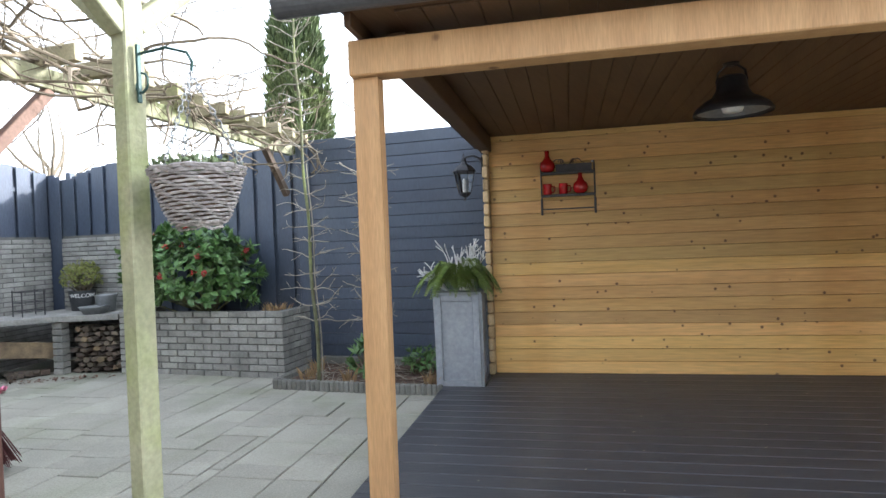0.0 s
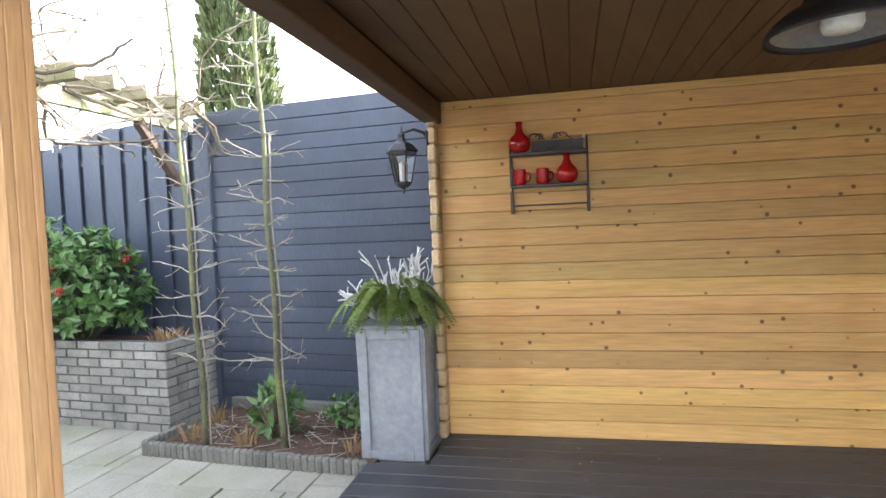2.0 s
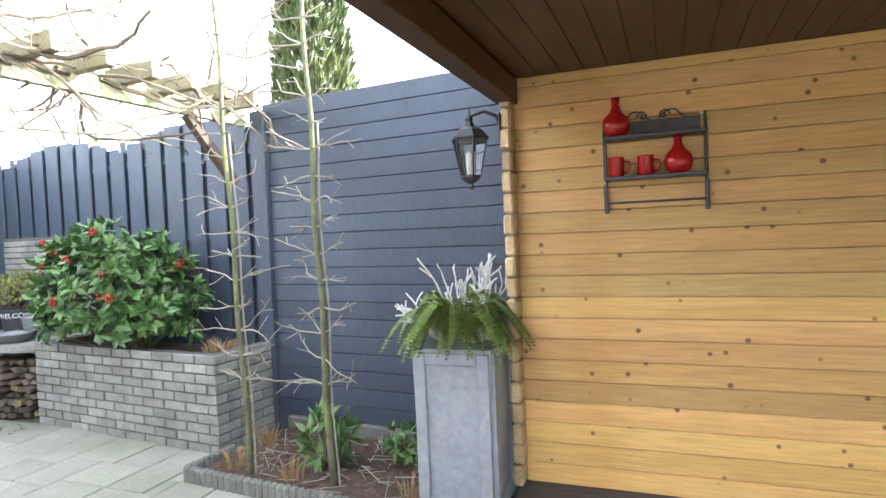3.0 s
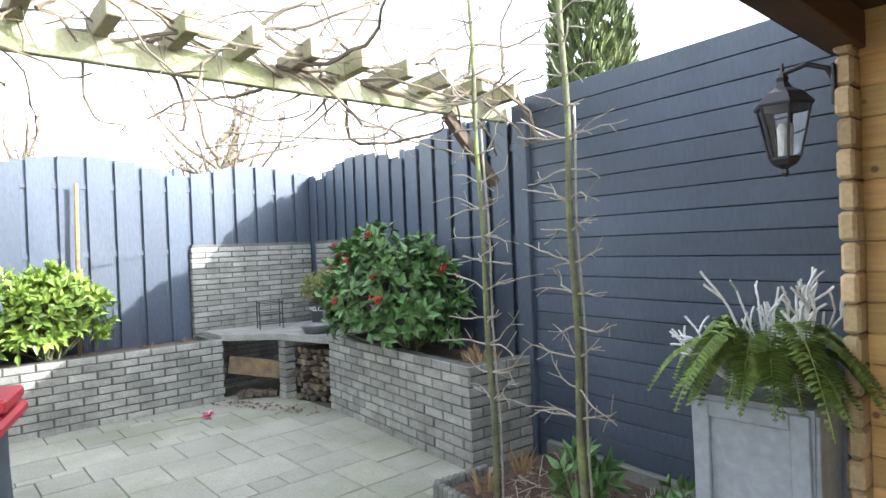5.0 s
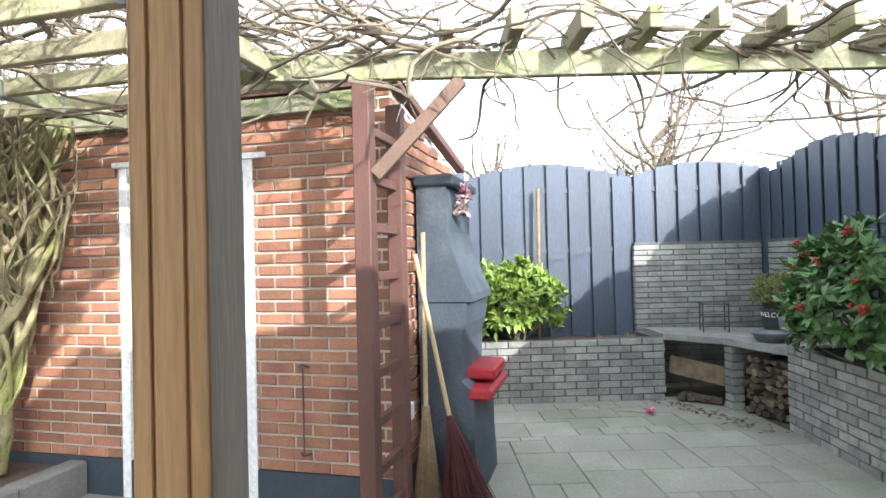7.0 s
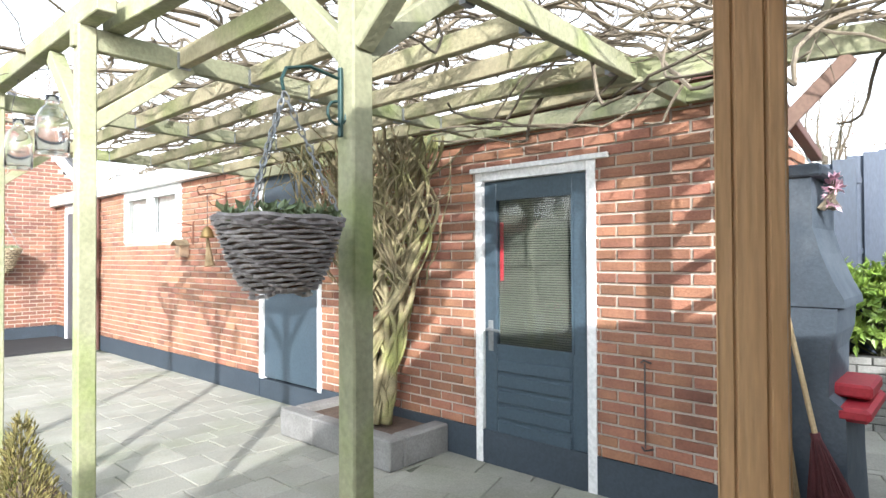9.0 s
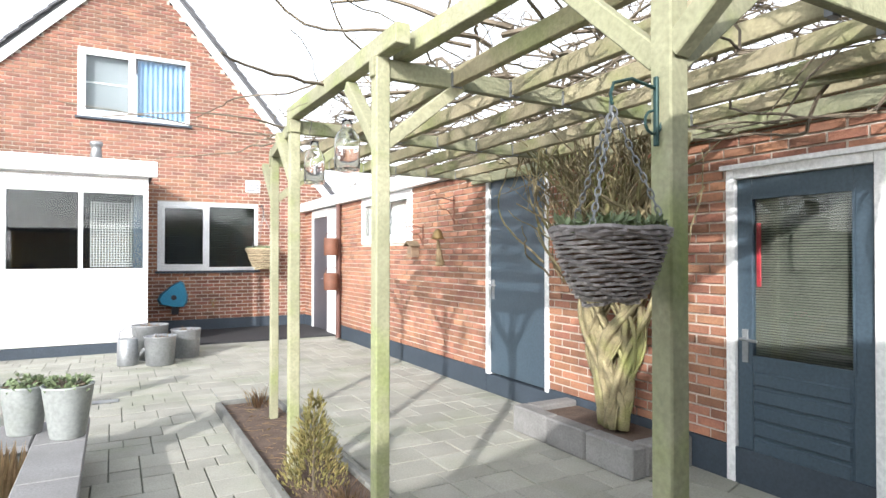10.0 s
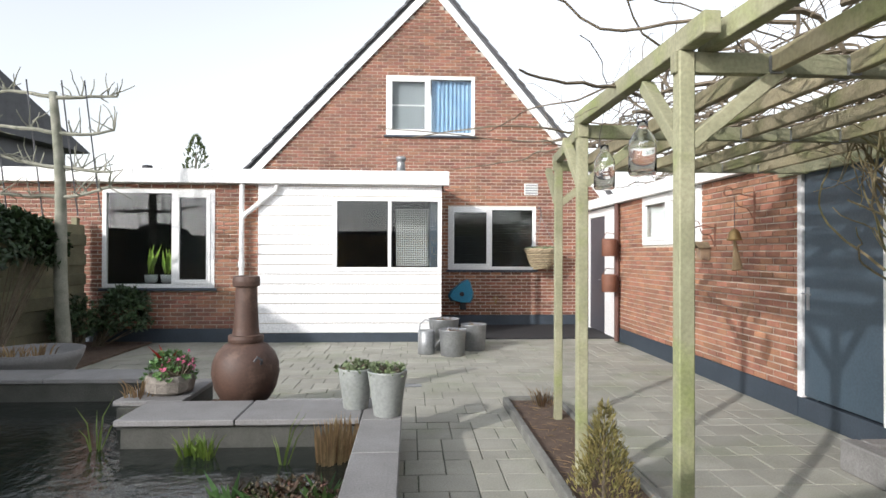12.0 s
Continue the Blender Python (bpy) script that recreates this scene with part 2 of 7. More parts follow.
def bond(w0, w1, h0, h1, holes, length, course, joint, top=None, rng=None):
    """Bricks of a running bond: (a0, a1, z0, z1), cut at the ends and holes. top(a): the wall's height there."""
    out, z, row = [], h0, 0
    while z + course - joint <= h1 + 1e-6:
        a = w0 - (length / 2 if row % 2 else 0)
        za, zb = z, z + course - joint
        blocks = sorted([(h[0], h[1]) for h in holes if h[2] < (za + zb) / 2 < h[3]])
        while a < w1:
            segs = [(max(a, w0), min(a + length - joint, w1))]
            for h in blocks:
                nxt = []
                for s in segs:
                    if h[1] <= s[0] or h[0] >= s[1]:
                        nxt.append(s)
                    else:
                        nxt += [(s[0], h[0])] if h[0] - s[0] > 0.006 else []
                        nxt += [(h[1], s[1])] if s[1] - h[1] > 0.006 else []
                segs = nxt
            out += [(s[0], s[1], za, zb) for s in segs if s[1] - s[0] > 0.006 and (top is None or min(top(s[0]), top(s[1])) > zb)]
            a += length
        z, row = z + course, row + 1
    return out


LATE = []                              # pieces of walls and floors, laid at the end


def lay(parent, pieces, m, depth, material, material_rest, name, near, limit=300, proud=0.008):
    """Lays pieces (a0, a1, z0, z1) on the plane of m (a along x, z up, outwards along -y): the nearest as objects, the rest joined."""
    LATE.append((parent, pieces, m, depth, material, material_rest, name, near, limit, proud))


def lay_now(parent, pieces, m, depth, material, material_rest, name, near, limit, proud):
    rng = random.Random(len(pieces))
    pieces = sorted(pieces, key=lambda q: ((q[0] + q[1]) / 2 - near[0]) ** 2 + ((q[2] + q[3]) / 2 - near[1]) ** 2)
    shared = {}

    def corners(w, h, e):
        k = 0.004
        v = [(-w / 2, 0, -h / 2), (w / 2, 0, -h / 2), (w / 2, 0, h / 2), (-w / 2, 0, h / 2)]
        f = [(-w / 2 + k, -depth, -h / 2 + k), (w / 2 - k, -depth, -h / 2 + k), (w / 2 - k, -depth, h / 2 - k), (-w / 2 + k, -depth, h / 2 - k)]
        g = [(-w / 2, -depth + k, -h / 2), (w / 2, -depth + k, -h / 2), (w / 2, -depth + k, h / 2), (-w / 2, -depth + k, h / 2)]
        return v + g + f

    quads = [(8, 9, 10, 11)] + [(4 * r + i, 4 * r + (i + 1) % 4, 4 * r + 4 + (i + 1) % 4, 4 * r + 4 + i) for r in (0, 1) for i in range(4)]
    for a0, a1, z0, z1 in pieces[:limit]:
        w, h = round(a1 - a0, 2), round(z1 - z0, 3)
        key = (w, h)
        if key not in shared:
            me = bpy.data.meshes.new(name)
            me.from_pydata(corners(a1 - a0 if abs(a1 - a0 - w) < 0.003 else w, h, 0), [], quads)
            me.materials.append(material)
            shared[key] = me
        ob = new(name, shared[key])
        ob.parent = parent
        ob.matrix_basis = m @ Matrix.Translation(((a0 + a1) / 2, rng.uniform(-0.003, 0.003), (z0 + z1) / 2)) @ Euler((rng.uniform(-0.006, 0.006), 0, rng.uniform(-0.006, 0.006))).to_matrix().to_4x4()
    vs, fs = [], []
    for a0, a1, z0, z1 in pieces[limit:]:
        n, o = len(vs), Vector(((a0 + a1) / 2, rng.uniform(-0.003, 0.003), (z0 + z1) / 2))
        vs += [m @ (Vector(c) + o) for c in corners(a1 - a0, z1 - z0, 0)]
        fs += [tuple(n + i for i in q) for q in quads]
    if vs:
        me = bpy.data.meshes.new(name + "_field")
        me.from_pydata(vs, [], fs)
        me.materials.append(material_rest)
        ob = new(name + "_field", me)
        ob.parent = parent
        tagged(ob, kind="stuff")


def window(name, m, w, h, label, panes, frame_w=0.07, depth=0.07, mat_frame=None, sill=True, parent=None, curtain=None):
    """A window whose lower left corner is at m (x along, -y outwards). panes: fractions of the width that each light takes; sash: thicker."""
    mf = mat_frame or WHITE
    root = new(name)
    root.matrix_basis = m
    tagged(root, label, "window", kind="structure")
    bm = bmesh.new()
    for lo, hi in (((0, 0, 0), (w, depth, frame_w)), ((0, 0, h - frame_w), (w, depth, h)), ((0, 0, frame_w), (frame_w, depth, h - frame_w)), ((w - frame_w, 0, frame_w), (w, depth, h - frame_w))):
        box(bm, lo, hi, IDENT, 0.004)
    x = frame_w
    inner = w - 2 * frame_w
    spans = []
    for i, (fr, sash) in enumerate(panes):
        x1 = x + inner * fr
        if i < len(panes) - 1:
            box(bm, (x1 - 0.03, 0.002, frame_w), (x1 + 0.03, depth - 0.002, h - frame_w), IDENT, 0.004)
        spans.append((x + (0.03 if i else 0), x1 - (0.03 if i < len(panes) - 1 else 0), sash))
        x = x1
    part("window_frame", bm, mf, root)
    for a, b, sash in spans:
        z0, z1 = frame_w, h - frame_w
        if sash:
            s = bmesh.new()
            for lo, hi in (((a, -0.012, z0), (b, 0.03, z0 + sash)), ((a, -0.012, z1 - sash), (b, 0.03, z1)), ((a, -0.012, z0 + sash), (a + sash, 0.03, z1 - sash)), ((b - sash, -0.012, z0 + sash), (b, 0.03, z1 - sash))):
                box(s, lo, hi, IDENT, 0.004)
            part("sash", s, mf, root)
            a, b, z0, z1 = a + sash, b - sash, z0 + sash, z1 - sash
        p = part("pane", B((a - 0.004, 0.034, z0 - 0.004), (b + 0.004, 0.040, z1 + 0.004)), WINGLASS, root)
        p.visible_shadow = False
    if sill:
        part("window_sill", B((-0.04, -0.05, -0.045), (w + 0.04, 0.06, -0.002), IDENT, 0.004), PLINTH, root)
    return root


# ---------------------------------------------------------------- ground
tagged(part("ground", B((-400, -400, -0.6), (400, 400, -0.28)), GRASS), "rough green ground beyond the garden", "ground", kind="structure")
XG, YN = -3.704, 2.18                  # the garage's east face and north corner
YH, YE = -9.92, -7.64                  # the house's gable wall and its white extension
floor = tagged(part("pavement", B((-9.0, -12.0, -0.28), (0.12, 8.5, -0.012)), SAND), "joints between grey concrete garden pavers", "pavement", kind="structure")
tagged(part("pavement", B((0.12, -12.0, -0.28), (9.0, -3.74, -0.012)), SAND), "joints of the paving before the house", "pavement", kind="structure")
tagged(part("pavement", B((0.12, -3.74, -0.28), (2.75, -1.62, -0.012)), SAND), "joints of the paving round the stove", "pavement", kind="structure")
tagged(part("pavement", B((0.12, -0.2, -0.28), (9.0, 8.5, -0.012)), SAND), "joints of the paving beside the shed", "pavement", kind="structure")

# ---------------------------------------------------------------- garage
GT = 2.47
holes_g = [(0.33, 1.30, 0.0, 2.10), (-2.67, -1.56, 0.0, 2.44), (-6.50, -4.56, 1.71, 2.47), (-9.40, -7.74, 0.0, 2.47)]
GM = Matrix.Translation((XG, 0, 0)) @ pose(0, 0, 0, 0, 0, 90)     # x along +y, -y outwards to +x


def core(bm, rects, m, d0, d1):
    for a, b, z0, z1 in rects:
        box(bm, (a, d0, z0), (b, d1, z1), m)
    return bm


bm = core(bmesh.new(), cells(YH, YN, 0.0, GT, holes_g), GM, 0.008, 0.20)
garage_wall = tagged(part("wall_garage_east", bm, MORTAR), "pale mortar of the red brick garage wall", "wall", kind="structure")
lay(garage_wall, bond(YH, YN, 0.245, GT, holes_g, 0.225, 0.072, 0.014), GM, 0.008, RED_BRICK, RED_BRICK_J, "brick", (0.8, 1.3))
GNM = Matrix.Translation((0, YN, 0)) @ pose(0, 0, 0, 0, 0, 180)   # x along -x, outwards to +y


def verge(a):
    return 2.44 - 0.17 * (a + XG)


bm = bmesh.new()
for i in range(16):
    a, b = -XG + 1.6 * i / 16, -XG + 1.6 * (i + 1) / 16
    box(bm, (a, 0.008, 0.0), (b, 0.20, verge(b)), GNM)
garage_north = tagged(part("wall_garage_north", bm, MORTAR), "pale mortar of the garage's end wall", "wall", kind="structure")
lay(garage_north, bond(-XG, -XG + 1.6, 0.245, 2.44, [], 0.225, 0.072, 0.014, verge), GNM, 0.008, RED_BRICK, RED_BRICK_J, "brick", (4.0, 1.6), 200)
bm = core(bmesh.new(), cells(YH, YN + 0.012, 0.0, 0.24, [h for h in holes_g if h[2] == 0 and h[0] < 0]), GM, -0.012, 0.008)
tagged(part("baseboard", bm, PLINTH), "slate painted plinth of the garage", "plinth", kind="structure")
tagged(part("baseboard", core(bmesh.new(), [(-XG - 0.0, -XG + 1.6, 0, 0.24)], GNM, -0.012, 0.008), PLINTH), "slate painted plinth of the garage's end", "plinth", kind="structure")
tagged(part("roof", B((XG - 1.6, YH, GT + 0.03), (XG + 0.02, YN - 0.25, GT + 0.055)), ROOFTILE), "flat bitumen roof of the garage", "roof", kind="structure")
tagged(part("trim", B((XG + 0.012, -3.3, GT - 0.01), (XG + 0.06, YN + 0.06, GT + 0.05)), BROWN_WOOD), "dark eaves board of the garage", "trim", kind="structure")
tagged(part("trim", bar(bmesh.new(), (XG + 0.02, YN + 0.03, 2.475), (XG - 1.62, YN + 0.03, 2.20), 0.07, 0.06), BROWN_WOOD), "dark verge board of the garage end", "trim", kind="structure")
tagged(part("trim", B((XG + 0.012, YH, 2.475), (XG + 0.12, -3.3, 2.66), IDENT, 0.004), WHITE), "white fascia over the garage window", "trim", kind="structure")
# garage inside, its gloom painted as a near-black colour
tagged(part("floor", B((XG - 1.4, YH, 0.0), (XG - 0.2, YN - 0.2, 0.02)), ROOM_SHADE), "garage floor, near-black for the unlit room", "floor", kind="structure")
tagged(part("wall_garage_west", B((XG - 1.6, YH, 0), (XG - 1.4, YN - 0.21, GT)), ROOM_SHADE), "back wall inside the garage, near-black as shade", "wall", kind="structure")
tagged(part("ceiling", B((XG - 1.4, YH, GT - 0.3), (XG - 0.2, YN - 0.2, GT - 0.27)), ROOM_SHADE), "garage ceiling, near-black for the unlit room", "ceiling", kind="structure")

# ---------------------------------------------------------------- house
HM = Matrix.Translation((0, YH, 0)) @ pose(0, 0, 0, 0, 0, 180)    # x along -x, outwards to +y
RX, RZ = 0.41, 7.25                    # ridge, in the wall's own x and height


def gable(a):
    return RZ - 1.062 * (RX - a) if a < RX else RZ - 1.19 * (a - RX)


holes_h = [(-0.59, 1.33, 4.12, 5.41), (0.76, 2.68, 1.22, 2.59)]
bm = bmesh.new()
for a, b, z0, z1 in cells(-4.6, 4.4, 0.0, 2.60, holes_h):
    box(bm, (a, 0.008, z0), (b, 0.25, z1), HM)
n = 60
for i in range(n):
    a, b = -4.6 + 9.0 * i / n, -4.6 + 9.0 * (i + 1) / n
    t = min(gable(a), gable(b)) + 0.07
    for c in cells(a, b, 2.60, max(t, 2.61), holes_h):
        box(bm, (c[0], 0.008, c[2]), (c[1], 0.25, c[3]), HM)
house_wall = tagged(part("wall_house_gable", bm, MORTAR), "mortar of the red brick gable wall", "wall", kind="structure")
lay(house_wall, bond(-4.6, 4.4, 0.245, 7.25, holes_h, 0.225, 0.072, 0.015, lambda a: gable(a) + 0.12), HM, 0.008, RED_BRICK, HOUSE_BRICK, "brick", (1.2, 2.0), 120)
tagged(part("baseboard", core(bmesh.new(), [(-4.6, 4.4, 0, 0.24)], HM, -0.012, 0.008), PLINTH), "slate painted plinth of the house", "plinth", kind="structure")
for s, x1 in ((1, -4.75), (-1, 4.5)):
    z1 = gable(x1)
    dx, dz = x1 - RX, z1 - RZ
    ln = math.hypot(dx, dz)
    nx, nz = (-dz / ln, dx / ln) if s < 0 else (dz / ln, -dx / ln)
    a, b = Vector((RX, 0, RZ)), Vector((x1, 0, z1))
    up = Vector((nx, 0, nz)) if nz > 0 else Vector((-nx, 0, -nz))
    bm = bmesh.new()
    bar(bm, HM @ (a + Vector((0, -0.05, 0)) + up * 0.045), HM @ (b + Vector((0, -0.05, 0)) + up * 0.045), 0.16, 0.03, (0, 1, 0))
    tagged(part("trim", bm, WHITE), "white verge board along the gable", "trim", kind="structure")
    roof = thing("roof", "dark grey tiled roof slope of the house", "roof", kind="structure")
    bm = bmesh.new()
    bar(bm, HM @ (a + Vector((0, 4.0, 0)) + up * 0.16), HM @ (b + Vector((0, 4.0, 0)) + up * 0.16), 8.1, 0.08, HM.to_3x3() @ up)
    part("roof_slab", bm, ROOFTILE, roof)
    k = int(ln / 0.31)
    for i in range(k):
        p = a.lerp(b, (i + 0.5) / k)
        q = (b - a).normalized()
        bm = bmesh.new()
        bar(bm, HM @ (p - q * 0.17 + up * (0.20 + 0.0) + Vector((0, 0.02, 0))), HM @ (p + q * 0.17 + up * 0.225 + Vector((0, 0.02, 0))), 0.24, 0.05, HM.to_3x3() @ up, 0.01)
        part("roof_tile", bm, ROOFTILE, roof)

# the white extension and the brick wing
EM = Matrix.Translation((0, YE, 0)) @ pose(0, 0, 0, 0, 0, 180)
holes_e = [(-1.42, 0.50, 1.25, 2.56)]
bm = core(bmesh.new(), cells(-2.72, 0.50, 0.0, 2.80, holes_e), EM, 0.02, 0.2)
ext_wall = tagged(part("wall_extension", bm, MORTAR), "wall behind the white cladding", "wall", kind="structure")
z = 0.165
while z < 2.78:
    for a, b, z0, z1 in cells(-2.72, 0.50, z, min(z + 0.168, 2.79), holes_e):
        if z1 - z0 > 0.02 and b - a > 0.02:
            bm = B((a, -0.004, z0 + 0.004), (b, 0.02, z1 - 0.004), EM, 0.004)
            part("cladding_board", bm, CLAD, ext_wall)
    z += 0.172
tagged(part("baseboard", core(bmesh.new(), [(-2.72, 0.48, 0, 0.16)], EM, -0.01, 0.02), PLINTH), "slate plinth under white cladding", "plinth", kind="structure")
bm = B((-0.50, YH + 0.25, 0.0), (-0.30, YE - 0.2, 2.80))
tagged(part("wall_extension_side", bm, PLINTH), "dark side wall of the white extension", "wall", kind="structure")
holes_w = [(-5.38, -3.47, 0.95, 2.67)]
WM = Matrix.Translation((0, YE - 0.04, 0)) @ pose(0, 0, 0, 0, 0, 180)
bm = core(bmesh.new(), cells(-9.5, -2.72, 0.0, 2.80, holes_w), WM, 0.008, 0.2)
wing_wall = tagged(part("wall_wing", bm, MORTAR), "mortar of the red brick wing", "wall", kind="structure")
lay(wing_wall, bond(-9.5, -2.72, 0.245, 2.79, holes_w, 0.225, 0.072, 0.015), WM, 0.008, RED_BRICK, HOUSE_BRICK, "brick", (-3.2, 1.5), 120)
tagged(part("baseboard", core(bmesh.new(), [(-9.5, -2.72, 0, 0.24)], WM, -0.012, 0.008), PLINTH), "slate painted plinth of the wing", "plinth", kind="structure")
tagged(part("trim", B((-0.62, YE + 0.02, 2.77), (9.5, YE + 0.16, 3.01), IDENT, 0.006), WHITE), "white fascia of the flat roof", "trim", kind="structure")
tagged(part("roof", B((-0.62, -12.5, 2.93), (9.5, YE + 0.02, 3.0)), ROOFTILE), "flat grey roof of the wing", "roof", kind="structure")
# rooms of the house, with their shade painted into the surfaces
tagged(part("floor", B((-4.4, -13.6, 0.0), (9.5, YE - 0.25, 0.03)), ROOM_SHADE), "floor indoors, near-black for the unlit rooms", "floor", kind="structure")
tagged(part("wall_indoor", B((-4.4, -13.8, 0.0), (9.5, -13.6, 2.9)), ROOM_SHADE), "wall indoors, near-black as room shade", "wall", kind="structure")
# added wall that keeps the extension window dark and hides the gable bricks
tagged(part("wall_indoor", B((-0.3, -9.05, 0.03), (9.5, -8.98, 2.72)), ROOM_SHADE), "added inner wall, near-black as room shade", "wall", kind="structure")
tagged(part("ceiling", B((-0.3, -9.6, 2.72), (9.5, YE - 0.21, 2.92)), ROOM_SHADE), "ceiling in the wing, near-black as room shade", "ceiling", kind="structure")

window("window_1", EM @ Matrix.Translation((-1.42, -0.02, 1.25)), 1.92, 1.31, "white double window in the cladding", [(0.52, 0.0), (0.48, 0.0)], sill=False)
window("window_2", WM @ Matrix.Translation((-5.38, -0.02, 0.95)), 1.91, 1.72, "white window with a narrow opening light", [(0.64, 0.0), (0.36, 0.075)])
window("window_3", HM @ Matrix.Translation((0.76, -0.02, 1.22)), 1.92, 1.37, "white kitchen window with blinds", [(0.48, 0.06), (0.52, 0.0)])
window("window_4", HM @ Matrix.Translation((-0.59, -0.02, 4.12)), 1.92, 1.29, "white upper window with a blue curtain", [(0.48, 0.06), (0.52, 0.0)])
window("window_5", GM @ Matrix.Translation((-6.50, -0.02, 1.71)), 1.94, 0.76, "white garage window with net curtains", [(0.5, 0.06), (0.5, 0.06)], sill=False)

# ---------------------------------------------------------------- garage doors


def door(name, m, w, h, label, fw, fill):
    root = new(name)
    root.matrix_basis = m
    tagged(root, label, "door", kind="structure")
    bm = bmesh.new()
    box(bm, (0, -0.015, 0.0), (fw, 0.09, h), IDENT, 0.004)
    box(bm, (w - fw, -0.015, 0.0), (w, 0.09, h), IDENT, 0.004)
    box(bm, (fw, -0.015, h - fw), (w - fw, 0.09, h), IDENT, 0.004)
    part("door_frame", bm, WHITE, root)
    fill(root, fw, w - fw, h - fw)
    return root


def handle(root, x, z, s=1):
    hd = part("door_handle", box(tube(tube(bmesh.new(), [(x, 0.012, z + 0.05), (x, -0.05, z + 0.05)], 0.009, 8), [(x, -0.05, z + 0.05), (x + s * 0.12, -0.052, z + 0.045)], 0.010, 8), (x - 0.022, 0.004, z - 0.11), (x + 0.022, 0.012, z + 0.11), IDENT, 0.003), ZINC, root, "brushed metal lever handle")
    return hd


def glazed_door(root, x0, x1, h):
    bm = bmesh.new()
    gx0, gx1, gz0, gz1 = x0 + 0.11, x1 - 0.115, 0.86, h - 0.14
    for lo, hi in (((x0 + 0.004, 0.012, 0.015), (gx0, 0.052, h - 0.004)), ((gx1, 0.012, 0.015), (x1 - 0.004, 0.052, h - 0.004)), ((gx0, 0.012, gz1), (gx1, 0.052, h - 0.004)), ((gx0, 0.014, 0.015), (gx1, 0.050, gz0))):
        box(bm, lo, hi, IDENT, 0.003)
    leaf = part("door_leaf", bm, DARKPAINT, root)
    for i in range(6):
        z = 0.12 + i * 0.11
        b = bmesh.new()
        box(b, (gx0 + 0.01, -0.004, z), (gx1 - 0.01, 0.014, z + 0.092), IDENT, 0.009)
        part("panel_board", b, DARKPAINT, root)
    bead = bmesh.new()
    for lo, hi in (((gx0 - 0.012, 0.004, gz0 - 0.012), (gx1 + 0.012, 0.016, gz0 + 0.004)), ((gx0 - 0.012, 0.004, gz1 - 0.004), (gx1 + 0.012, 0.016, gz1 + 0.012)), ((gx0 - 0.012, 0.004, gz0 + 0.004), (gx0 + 0.004, 0.016, gz1 - 0.004)), ((gx1 - 0.004, 0.004, gz0 + 0.004), (gx1 + 0.012, 0.016, gz1 - 0.004))):
        box(bead, lo, hi)
    part("glazing_bead", bead, DARKPAINT, root)
    p = part("pane", B((gx0, 0.028, gz0), (gx1, 0.034, gz1)), WINGLASS, root, "glass with a ribbed blind behind it")
    p.visible_shadow = False
    n = 62
    bm = bmesh.new()
    for i in range(n):
        z = gz0 + (gz1 - gz0) * (i + 0.5) / n
        box(bm, (gx0 - 0.005, 0.055, z - 0.0052), (gx1 + 0.005, 0.070, z + 0.0052))
    part("blind", bm, BLIND, root, "olive grey ribbed blind")
    part("red_strap", B((gx0 + 0.012, 0.040, gz1 - 0.58), (gx0 + 0.042, 0.050, gz1 - 0.16), IDENT, 0.003), REDPAINT, root, "red strap hanging behind the glass")
    handle(root, x0 + 0.06, 0.92)


BLIND = mat("olive_blind", (0.15, 0.15, 0.12), (0.11, 0.11, 0.085), 0.7, 2, 60, 0.1)


def plain_door(root, x0, x1, h):
    part("door_leaf", B((x0 + 0.004, 0.012, 0.02), (x1 - 0.004, 0.052, h - 0.004), IDENT, 0.003), DARKPAINT, root)
    handle(root, x0 + 0.06, 0.95)


def side_door(root, x0, x1, h):
    part("door_leaf", B((x0 + 0.004, 0.012, 0.02), (x0 + 0.93, 0.052, h - 0.10), IDENT, 0.003), DARKGREY, root)
    part("side_panel", B((x0 + 0.94, 0.0, 0.0), (x1, 0.06, h), IDENT, 0.003), WHITE, root)
    part("transom", B((x0, 0.0, h - 0.09), (x0 + 0.94, 0.06, h), IDENT, 0.003), WHITE, root)
    handle(root, x0 + 0.85, 1.0, -1)


DARKGREY = mat("dark_grey_paint", (0.075, 0.075, 0.085), (0.06, 0.06, 0.07), 0.45, 2, 50, 0.08)
door("door_1", GM @ Matrix.Translation((0.33, 0, 0)), 0.97, 2.10, "slate blue half-glazed garage door in white frame", 0.065, glazed_door)
tagged(part("trim", B((0.29, -0.03, 2.10), (1.39, 0.0, 2.135), GM, 0.003), WHITE), "white drip board over the glazed door", "trim", kind="structure")
door("door_2", GM @ Matrix.Translation((-2.67, 0, 0.20)), 1.11, 2.24, "tall flush slate grey garage door", 0.065, plain_door)
tagged(part("baseboard", B((-2.67, -0.005, 0.0), (-1.56, 0.06, 0.198), GM, 0.003), PLINTH), "slate painted threshold under the tall door", "plinth", kind="structure")
door("door_3", GM @ Matrix.Translation((-9.40, 0, 0.02)), 1.66, 2.44, "grey side door in a white frame", 0.06, side_door)

# ---------------------------------------------------------------- shed
DZ, UL, UR, VF, VB = 0.09, -0.10, 3.7, 2.75, 6.04
deck = tagged(part("deck", box(B((-0.47, VF + 0.02, 0.0), (UR, 5.58, DZ - 0.03), SH), (-0.10, 5.58, 0.0), (UR, VB, DZ - 0.03), SH), SAND), "dark base of the timber deck", "deck", kind="structure")
v = VF
rng = random.Random(3)
